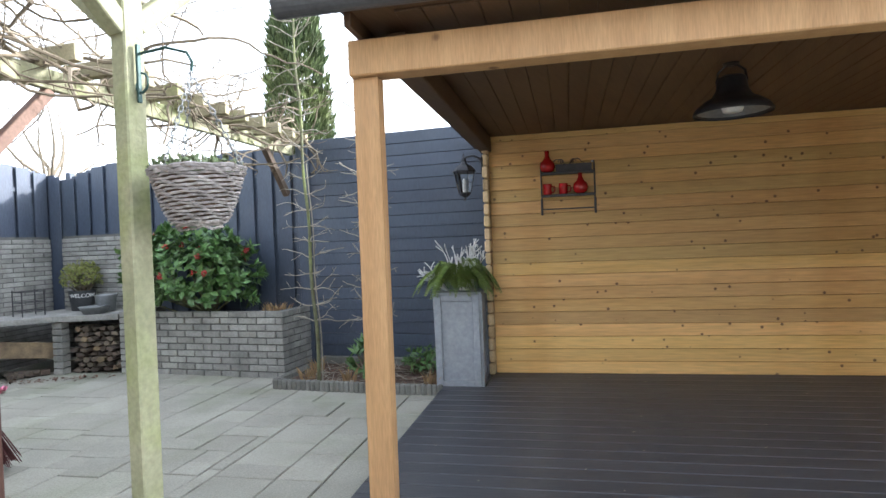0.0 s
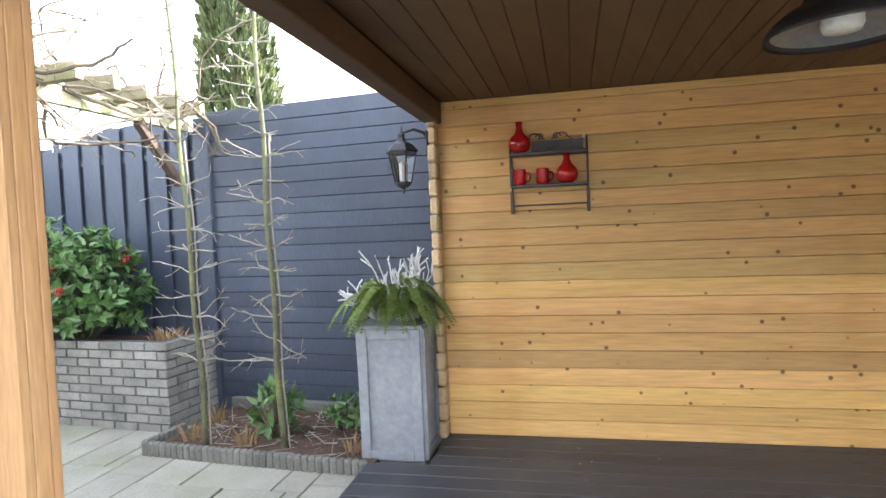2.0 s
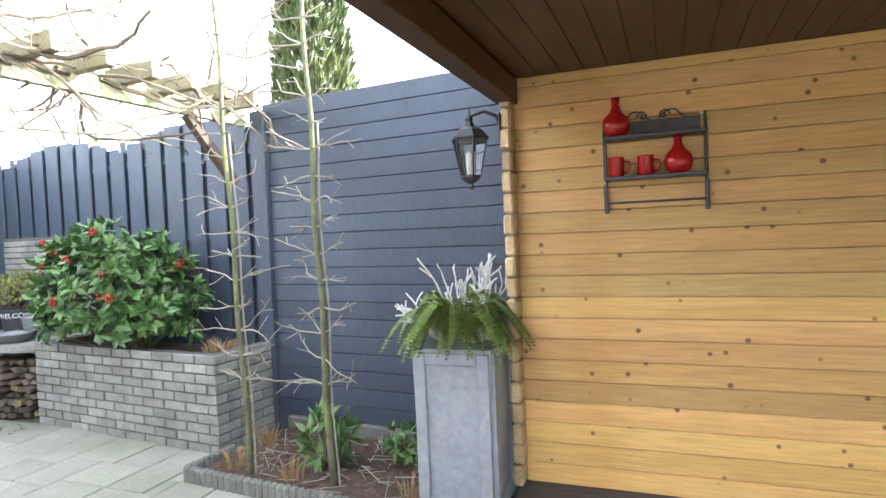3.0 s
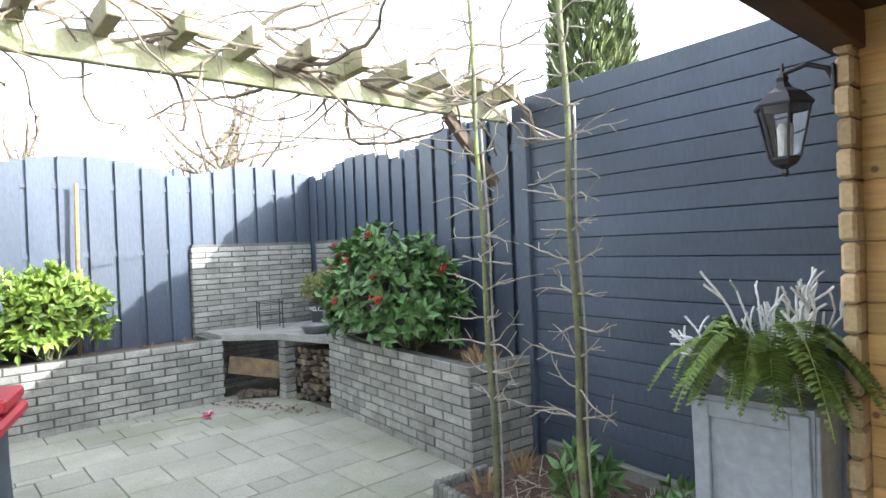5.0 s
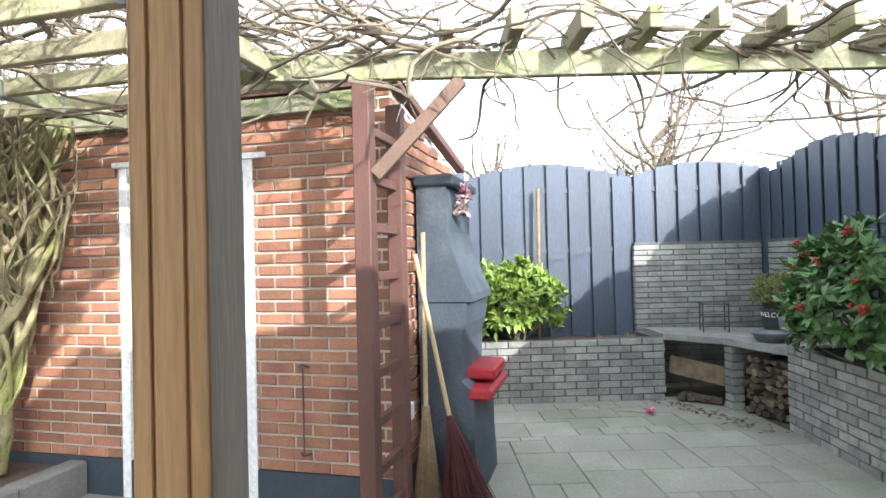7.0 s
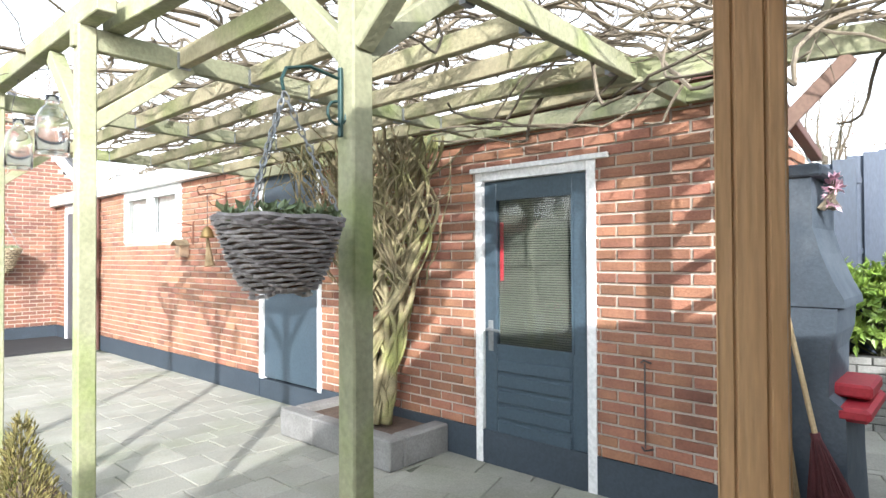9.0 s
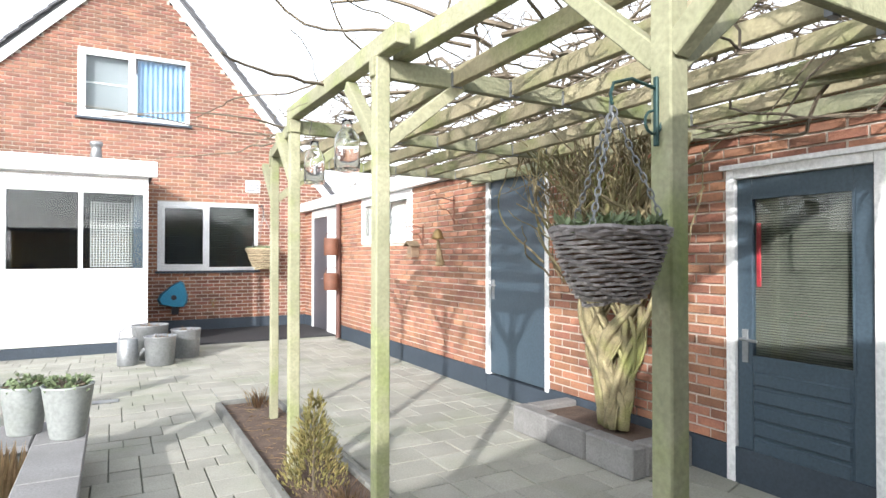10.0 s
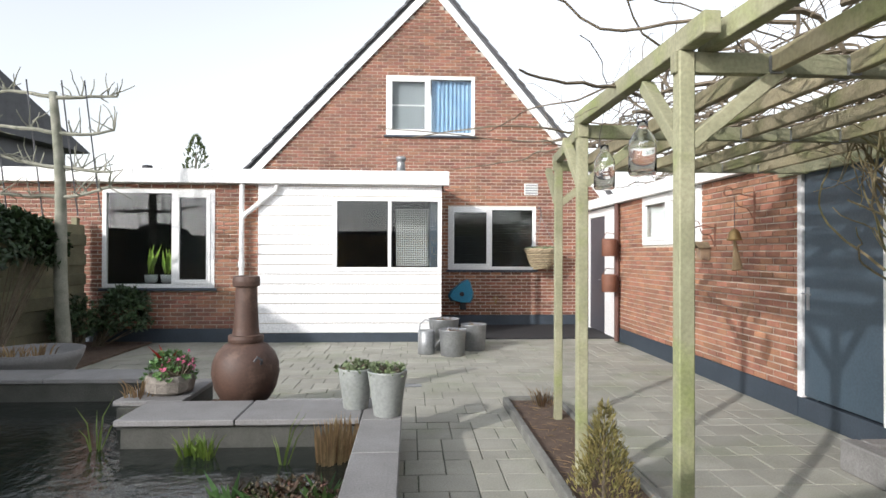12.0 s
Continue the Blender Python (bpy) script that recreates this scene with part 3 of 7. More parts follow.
while v < VB - 0.02:
    w = 0.139
    ul = -0.5 if v < 5.45 else -0.12
    ob = part("deck_board", B((-(UR - ul) / 2, -w / 2, -0.014), ((UR - ul) / 2, w / 2, 0.014), IDENT, 0.004), DECK, deck, m=SH @ Matrix.Translation(((UR + ul) / 2, v + w / 2, DZ - 0.014)))
    v += 0.145
shed_wall = tagged(part("wall_shed_back", B((UL, VB + 0.03, 0.0), (UR, VB + 0.07, 2.30), SH), CEIL), "back wall of the open pine shed", "wall", kind="structure")
z, i = DZ, 0
while z < 2.26:
    h = min(0.113, 2.29 - z)
    ob = part("plank", B((-(UR - UL) / 2, -0.015, 0.0006), ((UR - UL) / 2, 0.03, h - 0.0010), IDENT, 0.0042), PINE, shed_wall, m=SH @ Matrix.Translation(((UR + UL) / 2, VB, z)))
    z, i = z + 0.113, i + 1
LOG_END = mat("pale_log_end", (0.56, 0.43, 0.25), (0.44, 0.32, 0.17), 0.7, 8, 60, 0.2, rnd=0.15)
shed_side = tagged(part("wall_shed_side", B((UR, VF + 0.3, 0.0), (UR + 0.06, VB + 0.06, 2.30), SH), PINE), "side wall of the open pine shed", "wall", kind="structure")
for k in range(19):
    part("log_end", B((UL - 0.055, VB - 0.12 + (0.02 if k % 2 else 0), DZ + k * 0.113 + 0.003), (UL + 0.002, VB + 0.16 - (0.03 if k % 2 else 0), DZ + (k + 1) * 0.113 - 0.003), SH, 0.012), LOG_END, shed_wall)
roof = thing("roof", "brown boarded shed roof seen from below", "roof", kind="structure")
# ceiling and fascia: the shade under the roof is painted into their brown
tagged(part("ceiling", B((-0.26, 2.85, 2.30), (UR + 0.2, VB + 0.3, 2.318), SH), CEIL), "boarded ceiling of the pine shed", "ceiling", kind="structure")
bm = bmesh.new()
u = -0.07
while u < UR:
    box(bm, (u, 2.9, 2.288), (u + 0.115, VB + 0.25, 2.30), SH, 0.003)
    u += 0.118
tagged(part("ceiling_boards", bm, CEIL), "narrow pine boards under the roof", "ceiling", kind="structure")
part("roof_felt", B((-0.31, 2.80, 2.32), (UR + 0.25, VB + 0.35, 2.38), SH), DARKGREY, roof, "dark roofing felt")
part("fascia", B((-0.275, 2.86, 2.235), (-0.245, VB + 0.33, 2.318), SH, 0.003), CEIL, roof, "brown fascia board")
beam = thing("shed_frame", "pine post and beams carrying the shed roof", "timber frame", kind="structure")
part("post", B((-0.302, 3.031, 0.0), (-0.194, 3.099, 2.07), SH), POST_PINE, beam, "grooved pine corner post")
POST_GREY = mat("weathered_post", (0.42, 0.37, 0.31), (0.31, 0.27, 0.22), 0.85, 4, 60, 0.2, stretch=(3, 3, 0.25))
for k in range(4):
    pm = SH @ Matrix.Translation((-0.248, 3.065, 0)) @ pose(0, 0, 0, 0, 0, 90 * k)
    hw, hd = (0.058, 0.038) if k % 2 == 0 else (0.038, 0.058)
    for a, b in ((-hw, -hw * 0.5), (-hw * 0.42, hw * 0.4), (hw * 0.5, hw)) if k % 2 else ((-hw, hw),):
        part("post_facing", B((a, -hd, 0.002), (b, -hd + 0.005, 2.068), pm, 0.0015), POST_GREY if k == 2 else POST_PINE, beam)
part("beam", B((-0.312, 2.99, 2.07), (UR, 3.11, 2.225), SH, 0.006), POST_PINE, beam)
# side beam: its dark brown stands for the shadow it lies in
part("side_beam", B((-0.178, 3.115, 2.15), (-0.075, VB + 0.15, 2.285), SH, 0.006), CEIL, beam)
gutter = bmesh.new()
prof = [(0.062 * math.cos(a), 0.062 * math.sin(a)) for a in [math.pi + math.pi * i / 10 for i in range(11)]]
for u0, u1 in ((-0.53, UR + 0.3),):
    r0 = [gutter.verts.new(SH @ Vector((u0, 2.78 + p, 2.33 + q))) for p, q in prof]
    r1 = [gutter.verts.new(SH @ Vector((u1, 2.78 + p, 2.33 + q))) for p, q in prof]
    for k in range(10):
        gutter.faces.new((r0[k], r1[k], r1[k + 1], r0[k + 1]))
    gutter.faces.new(r0)
    gutter.faces.new(r1)
tagged(part("gutter", gutter, DARKGREY), "dark grey half-round gutter along the roof edge", "gutter")

# ---------------------------------------------------------------- fences and brick planters
dark_wall = tagged(part("wall_north", B((-2.84, 6.45, 0.0), (2.0, 6.50, 2.5), NO), FENCE), "slate blue boarded garden wall", "wall", kind="structure")
z = 0.0
while z < 2.5:
    h = min(0.124, 2.51 - z)
    part("fence_board", B((-2.40, -0.02, 0.0015), (2.40, 0.02, h - 0.0015), IDENT, 0.003), FENCE, dark_wall, m=NO @ Matrix.Translation((-0.44, 6.43, z)))
    z += 0.1255
part("post", B((-2.94, 6.37, 0.0), (-2.80, 6.52, 2.46), NO, 0.006), FENCE, dark_wall)


def board_fence(name, m, a0, a1, z0, seams, label):
    """Upright boards, by turns before and behind two rails, with arched tops between the seams (posts)."""
    root = new(name)
    root.matrix_basis = m
    tagged(root, label, "fence", kind="structure")
    a, i = a0, 0
    while a < a1 - 0.05:
        lo = max([s for s in seams if s <= a + 0.07])
        hi = min([s for s in seams if s > a + 0.07])
        f = (a + 0.07 - lo) / (hi - lo)
        top = 2.31 + 0.17 * math.sin(math.pi * max(0, min(1, f)))
        y = -0.045 if i % 2 == 0 else -0.010
        part("fence_board", B((a, y, z0), (min(a + 0.190, a1), y + 0.018, top), IDENT, 0.003), FENCE, root)
        a, i = a + 0.122, i + 1
    for z in (0.75, 1.5, 2.16):
        part("rail", B((a0, -0.0265, z), (a1, -0.0105, z + 0.05)), FENCE, root)
    for s in seams:
        if a0 <= s <= a1:
            part("post", B((s - 0.04, 0.024, 0.0), (s + 0.04, 0.10, 2.42), IDENT, 0.004), FENCE, root)
    return root


WFM = SH @ Matrix.Translation((-6.1, 0, 0)) @ pose(0, 0, 0, 0, 0, 90)
board_fence("fence_west", WFM, 3.2, 7.32, 0.05, [1.93, 3.73, 5.53, 7.33], "slate blue board fence with arched panels")
NFM = NO @ Matrix.Translation((0, 6.48, 0))
board_fence("fence_north", NFM, -7.15, -2.86, 0.05, [-8.2, -6.4, -4.62, -2.82], "slate blue board fence under the pergola beam")

GB = (0.225, 0.070, 0.011)


def brick_box(name, m, a0, a1, y0, y1, h, label, near, sides="f", z0=0.0, unit=GB, cap=True):
    """A grey brick planter or wall; sides: front, left and right faces that show."""
    core_ob = tagged(part(name, B((a0 + 0.012, y0 + 0.012, z0), (a1 - 0.012, y1, h - 0.008), m), GREY_MORTAR), label, "brick wall", kind="structure")
    L_, c_, j_ = unit
    if "f" in sides:
        lay(core_ob, bond(a0, a1, z0, h, [], L_, c_, j_), m @ Matrix.Translation((0, y0 + 0.012, 0)), 0.014, GREY_BRICK, GREY_BRICK, "brick", near, 300)
    if "r" in sides:
        lay(core_ob, bond(y0 + 0.0, y1, z0, h, [], L_, c_, j_), m @ Matrix.Translation((a1 - 0.012, 0, 0)) @ pose(0, 0, 0, 0, 0, 90), 0.014, GREY_BRICK, GREY_BRICK, "brick", near, 200)
    if "l" in sides:
        lay(core_ob, bond(-y1, -y0, z0, h, [], L_, c_, j_), m @ Matrix.Translation((a0 + 0.012, 0, 0)) @ pose(0, 0, 0, 0, 0, -90), 0.014, GREY_BRICK, GREY_BRICK, "brick", near, 200)
    return core_ob


brick_box("planter_wall_north", NO, -4.94, -2.842, 5.82, 5.93, 0.69, "grey brick front of the raised planter", (-3.2, 0.4), "f")
brick_box("planter_wall_end", NO, -2.95, -2.838, 5.822, 6.42, 0.693, "grey brick end of the raised planter", (6.0, 0.4), "r")
brick_box("planter_wall_side", NO, -4.94, -4.83, 5.931, 6.42, 0.69, "grey brick end of the raised planter", (6.0, 0.4), "l")
WPM = SH @ Matrix.Translation((-5.48, 0, 0)) @ pose(0, 0, 0, 0, 0, 90)
brick_box("planter_wall_west", WPM, 3.0, 5.70, 0.0, 0.11, 0.63, "low grey brick planter wall", (5.0, 0.3), "f")
brick_box("planter_wall_return", WPM, 5.59, 5.702, 0.111, 0.60, 0.63, "grey brick end of the low planter", (-0.3, 0.3), "r")
SCM = SH @ Matrix.Translation((-6.0, 0, 0)) @ pose(0, 0, 0, 0, 0, 90)
brick_box("screen_wall_west", SCM, 5.60, 7.02, 0.0, 0.07, 1.60, "grey stacked brick screen beside the fence", (6.3, 1.1), "fl", 0.0, (0.29, 0.058, 0.009))
brick_box("screen_wall_north", NO, -6.40, -4.93, 6.38, 6.44, 1.60, "grey stacked brick screen beside the fence", (-5.5, 1.1), "f", 0.0, (0.29, 0.058, 0.009))
tagged(part("soil", B((-4.83, 5.93, 0.3), (-2.95, 6.42, 0.62), NO), SOIL), "dark soil in the raised planter", "soil", kind="structure")
tagged(part("soil", B((3.0, 0.11, 0.3), (5.59, 0.60, 0.58), WPM), SOIL), "dark soil in the low planter", "soil", kind="structure")

# ---------------------------------------------------------------- growing things: helpers
LEAF_DARK = mat("glossy_leaf", (0.070, 0.150, 0.042), (0.12, 0.215, 0.068), 0.35, 9, 50, 0.1, island=0.35)
LEAF_YELLOW = mat("yellow_green_leaf", (0.27, 0.37, 0.065), (0.17, 0.27, 0.05), 0.4, 6, 50, 0.1, island=0.3)
LEAF_BOX = mat("boxwood_leaf", (0.19, 0.22, 0.05), (0.26, 0.27, 0.08), 0.6, 12, 50, 0.1, island=0.35)
FERN = mat("fern_leaf", (0.155, 0.235, 0.05), (0.23, 0.31, 0.08), 0.5, 7, 50, 0.1, island=0.25)
CONIFER = mat("conifer_needles", (0.15, 0.14, 0.045), (0.23, 0.19, 0.065), 0.8, 10, 50, 0.2, island=0.35)
CYPRESS = mat("cypress_leaf", (0.055, 0.085, 0.030), (0.12, 0.145, 0.05), 0.8, 1.2, 30, 0.2, island=0.35)
IVY = mat("ivy_leaf", (0.020, 0.042, 0.014), (0.038, 0.070, 0.022), 0.5, 5, 40, 0.1, island=0.35)
DRY = mat("dry_stems", (0.34, 0.24, 0.12), (0.22, 0.14, 0.075), 0.9, 9, 50, 0.2, island=0.3)
BERRY = mat("red_berry", (0.36, 0.022, 0.016), (0.26, 0.014, 0.012), 0.3, 9, 40, 0.02)
BROWNLEAF = mat("withered_leaf", (0.17, 0.095, 0.065), (0.10, 0.06, 0.045), 0.9, 3, 40, 0.1, island=0.35)
WHITETWIG = mat("white_painted_twig", (0.72, 0.72, 0.72), (0.62, 0.62, 0.62), 0.7, 12, 60, 0.2)
PINK = mat("pink_petal", (0.55, 0.10, 0.22), (0.62, 0.22, 0.32), 0.6, 9, 40, 0.05, island=0.3)


def leaf(bm, p, d, n, length, width):
    """One folded leaf from p along d."""
    d = d.normalized()
    s = d.cross(n)
    s = s.normalized() if s.length > 1e-4 else d.orthogonal().normalized()
    up = s.cross(d)
    a = bm.verts.new(p)
    b = bm.verts.new(p + d * length * 0.45 + s * width * 0.5 + up * width * 0.12)
    c = bm.verts.new(p + d * length - up * length * 0.08)
    e = bm.verts.new(p + d * length * 0.45 - s * width * 0.5 + up * width * 0.12)
    bm.faces.new((a, b, c))
    bm.faces.new((a, c, e))


def rand_dir(rng):
    while True:
        v = Vector((rng.uniform(-1, 1), rng.uniform(-1, 1), rng.uniform(-1, 1)))
        if 0.05 < v.length < 1:
            return v.normalized()


def bush(name, label, centre, radii, n, length, width, leaf_mat, seed, stem_base, stem_mat=None, berries=0, m=IDENT, lumps=9, whorl=5):
    """A shrub: stems, whorls of leaves on an uneven outline and, at choice, berry clusters."""
    rng = random.Random(seed)
    root = thing(name, label, "shrub")
    c = Vector(centre)
    tips = []
    lump = [(rand_dir(rng), rng.uniform(0.75, 1.12)) for _ in range(lumps * 3)]
    for _ in range(n):
        d = rand_dir(rng)
        if d.z < -0.55:
            d.z *= -0.6
        k = max(lump, key=lambda q: q[0].dot(d))[1] * (rng.uniform(0.55, 1.0) ** 0.45)
        tips.append((m @ (c + Vector((d.x * radii[0], d.y * radii[1], d.z * radii[2])) * k), (m.to_3x3() @ d)))
    bm = bmesh.new()
    for p, d in tips:
        for w in range(whorl):
            q = (d * 0.5 + rand_dir(rng) * 0.9 + Vector((0, 0, 0.25))).normalized()
            leaf(bm, p, q, (d + Vector((0, 0, 0.6))).normalized(), length * rng.uniform(0.7, 1.15), width * rng.uniform(0.8, 1.1))
    part("foliage", bm, leaf_mat, root)
    bm = bmesh.new()
    base = m @ Vector(stem_base)
    for p, d in tips[:: max(1, len(tips) // 40)]:
        mid = base.lerp(p, 0.5) + rand_dir(rng) * 0.05 * radii[0]
        tube(bm, [base + Vector((rng.uniform(-0.06, 0.06), rng.uniform(-0.06, 0.06), 0)), mid, p], [0.012, 0.008, 0.003], 5)
    tagged(part("branchwork", bm, stem_mat or TWIG, root), kind="stuff")
    for p, d in rng.sample([t for t in tips if t[1].z > -0.2], berries):
        bm = bmesh.new()
        for _ in range(12):
            bmesh.ops.create_icosphere(bm, subdivisions=1, radius=0.012, matrix=Matrix.Translation(p + d * 0.088 + rand_dir(rng) * 0.026))
        part("berry_cluster", bm, BERRY, root)
    return root


def tufts(name, label, spots, n, height, spread, material, seed, width=0.006, category="plant", droop=0.15, lean=0.5):
    """Tufts of narrow blades or stalks at spots."""
    rng = random.Random(seed)
    root = thing(name, label, category)
    for s in spots:
        bm = bmesh.new()
        for _ in range(n):
            a = rng.uniform(0, 2 * math.pi)
            r = rng.uniform(0, spread)
            p = Vector(s) + Vector((math.cos(a) * r, math.sin(a) * r, 0))
            d = Vector((math.cos(a) * rng.uniform(0.1 * lean, lean), math.sin(a) * rng.uniform(0.1 * lean, lean), 1)).normalized()
            h = height * rng.uniform(0.5, 1.1)
            side = d.orthogonal().normalized() * width
            mid, tip = p + d * h * 0.6, p + d * h + Vector((math.cos(a), math.sin(a), -0.4)) * h * droop
            v = [bm.verts.new(q) for q in (p - side, p + side, mid + side * 0.8, mid - side * 0.8, tip)]
            bm.faces.new((v[0], v[1], v[2], v[3]))
            bm.faces.new((v[3], v[2], v[4]))
        tagged(part("blade_tuft", bm, material, root), kind="stuff")
    return root


def bare_tree(name, label, base, height, r0, limbs, seed, material, spread=0.6, twigs=14, leaves=0, leaf_mat=None, start=0.35):
    rng = random.Random(seed)
    root = thing(name, label, "tree")
    base = Vector(base)
    trunk = wander(base, (0, 0, 1), height * 0.7, 0.3, 0.06, rng, (0, 0, 0.1))
    part("trunk", tube(bmesh.new(), trunk, [r0 * (1 - 0.7 * i / len(trunk)) for i in range(len(trunk))], 8), material, root, smooth=True)
    bm, lf = bmesh.new(), bmesh.new()
    for _ in range(limbs):
        p = trunk[int(len(trunk) * rng.uniform(start, 0.98))]
        a = rng.uniform(0, 2 * math.pi)
        limb = wander(p, (math.cos(a) * spread, math.sin(a) * spread, rng.uniform(0.3, 1)), height * rng.uniform(0.3, 0.5), 0.2, 0.22, rng, (0, 0, 0.04))
        tube(bm, limb, [r0 * 0.4 * (1 - 0.85 * i / len(limb)) for i in range(len(limb))], 5)
        for _ in range(twigs):
            q = limb[int(len(limb) * rng.uniform(0.2, 0.99))]
            tw = wander(q, rand_dir(rng) + Vector((0, 0, 0.4)), height * rng.uniform(0.06, 0.18), 0.09, 0.35, rng)
            tube(bm, tw, [r0 * 0.10 * (1 - 0.8 * i / len(tw)) for i in range(len(tw))], 3)
            for _ in range(leaves):
                leaf(lf, tw[rng.randrange(len(tw))], rand_dir(rng), rand_dir(rng), 0.07, 0.04)
    tagged(part("branchwork", bm, material, root), kind="stuff")
    if leaves:
        part("crown", lf, leaf_mat, root)
    else:
        lf.free()
    return root


# ---------------------------------------------------------------- pergola over the garage yard
PX = [(-1.306, 1.863), (-1.095, 0.43), (-1.075, -0.99), (-1.30, -2.50)]
PZ = 2.33
pergola = thing("pergola", "weathered mossy timber pergola hung with bare vines", "pergola")
for i, (x, y) in enumerate(PX):
    part("post", B((x - 0.034, y - 0.034, 0.0), (x + 0.034, y + 0.034, PZ + (0.09 if i else 0.12)), IDENT, 0.005), MOSS_WOOD, pergola)
    bm = bar(bmesh.new(), (x + 0.05, y - 0.0, PZ + 0.045), (XG + 0.03, y, PZ + 0.045), 0.045, 0.09)
    part("cross_beam", bm, MOSS_WOOD, pergola)
    part("brace", bar(bmesh.new(), (x - 0.02, y, 2.03), (x - 0.42, y, PZ + 0.02), 0.06, 0.06), MOSS_WOOD, pergola)
    part("brace", bar(bmesh.new(), (x, y - 0.02, 2.03), (x + (0.0 if i else 0.03), y - 0.40, PZ + 0.06), 0.06, 0.06), MOSS_WOOD, pergola)
    if i == 0:
        part("brace", bar(bmesh.new(), (x, y + 0.02, 2.05), (x - 0.03, y + 0.40, PZ + 0.06), 0.06, 0.06), MOSS_WOOD, pergola)
part("head_beam", bar(bmesh.new(), (-1.100, 0.66, PZ + 0.135), (-1.075, -1.06, PZ + 0.135), 0.07, 0.09), MOSS_WOOD, pergola)
part("head_beam", bar(bmesh.new(), (-1.07, -0.94, PZ + 0.045), (-1.34, -2.75, PZ + 0.135), 0.07, 0.085), MOSS_WOOD, pergola)
part("head_beam", bar(bmesh.new(), (-1.36, 2.35, PZ + 0.165), (-1.20, 0.40, PZ + 0.135), 0.07, 0.09), MOSS_WOOD, pergola)
part("ledger", bar(bmesh.new(), (XG + 0.04, 2.10, PZ + 0.06), (XG + 0.04, -2.9, PZ + 0.06), 0.05, 0.10), MOSS_WOOD, pergola)
for (x0, y0), (x1, y1) in zip(PX, PX[1:]):
    for k in range(6):
        x = -1.48 - 0.345 * k
        part("rafter", bar(bmesh.new(), (x, y0 - 0.028, PZ + 0.05), (x, y1 + 0.028, PZ + 0.05), 0.045, 0.085), RAFTER, pergola)
        for yy in (y0 - 0.034, y1 + 0.034):
            part("joist_hanger", B((x - 0.027, yy - 0.024, PZ + 0.0), (x + 0.027, yy + 0.004, PZ + 0.075)), ZINC, pergola)

# the beam from the garage corner to the garden wall, along the shed's depth axis
DV = Vector((-0.2829, 0.9592, 0))
BA = Vector((-3.13, 2.22, 2.37))
RAFTER_DARK = mat("dark_brace_timber", (0.12, 0.085, 0.06), (0.085, 0.06, 0.042), 0.8, 5, 60, 0.2)
beam2 = thing("arbor_beam", "long mossy arbor beam with stub rafters", "arbor")
part("beam", bar(bmesh.new(), BA - DV * 0.95, BA + DV * 3.60 + Vector((0, 0, 0.04)), 0.05, 0.12), MOSS_WOOD, beam2)
for k in range(11):
    c = BA + DV * (0.42 + 0.30 * k) + Vector((0, 0, 0.115))
    sx = Vector((0.9592, 0.2829, 0))
    part("stub_rafter", bar(bmesh.new(), c - sx * 0.10, c + sx * 0.28 + Vector((0, 0, 0.012)), 0.06, 0.10), RAFTER, beam2)
e = BA + DV * 3.45
part("brace", bar(bmesh.new(), e - DV * 0.42 + Vector((0, 0, -0.02)), e + DV * 0.02 + Vector((0.0, 0.0, -0.46)), 0.06, 0.07), RAFTER_DARK, beam2)
DULLBROWN = mat("faded_brown_timber", (0.17, 0.105, 0.075), (0.12, 0.072, 0.052), 0.8, 4, 60, 0.2)
trellis = thing("trellis", "brown stained trellis ladder at the garage corner", "trellis")
for x in (-3.15, -3.60):
    part("post", B((x - 0.042, 2.20, 0.0), (x + 0.042, 2.284, 2.31), IDENT, 0.005), BROWN_WOOD, trellis)
for k in range(9):
    z = 0.22 + 0.235 * k
    part("rung", bar(bmesh.new(), (-3.11, 2.243, z), (-3.56, 2.243, z), 0.035, 0.045), BROWN_WOOD, trellis)
part("brace", bar(bmesh.new(), (-3.16, 2.29, 1.87), (-3.16 - 0.12, 2.69, 2.32), 0.055, 0.065), DULLBROWN, trellis)

# ---------------------------------------------------------------- vine
rng = random.Random(21)
vine = thing("vine", "old bare wisteria with twisted stems on the pergola", "climbing plant")
vb = Vector((-3.45, -0.45, 0.20))


def vine_stem(bm, k, r0, full, reach, rng):
    """One stem that winds up through the others along the wall."""
    ph, sg = rng.uniform(0, 6.28), (1 if k % 2 else -1)
    sp, off = rng.uniform(3.4, 6.2), rng.uniform(-0.3, 0.3)
    pts = []
    for j in range(25):
        t = j / 24 * reach
        wy = (0.095 + 0.36 * min(1, t * 1.65) + 0.55 * max(0, t - 0.55)) * full
        wx = (0.05 + 0.08 * min(1, t * 1.7) + 0.10 * max(0, t - 0.6)) * full
        a = ph + sg * sp * t
        y = wy * (0.85 * math.sin(a) + 0.8 * off) + 0.030 * math.sin(19 * t + ph * 5)
        x = wx * math.cos(a) + 0.03 + 0.015 * math.sin(19 * t + ph * 3)
        p = vb + Vector((x, y, 2.16 * t))
        pts.append(Vector((max(p.x, XG + 0.02 + r0), p.y, p.z)))
    tube(bm, pts, [r0 * (1.2 - 0.62 * j / 24) * (1 + 0.12 * math.sin(j * 1.9 + ph)) for j in range(25)], 7)


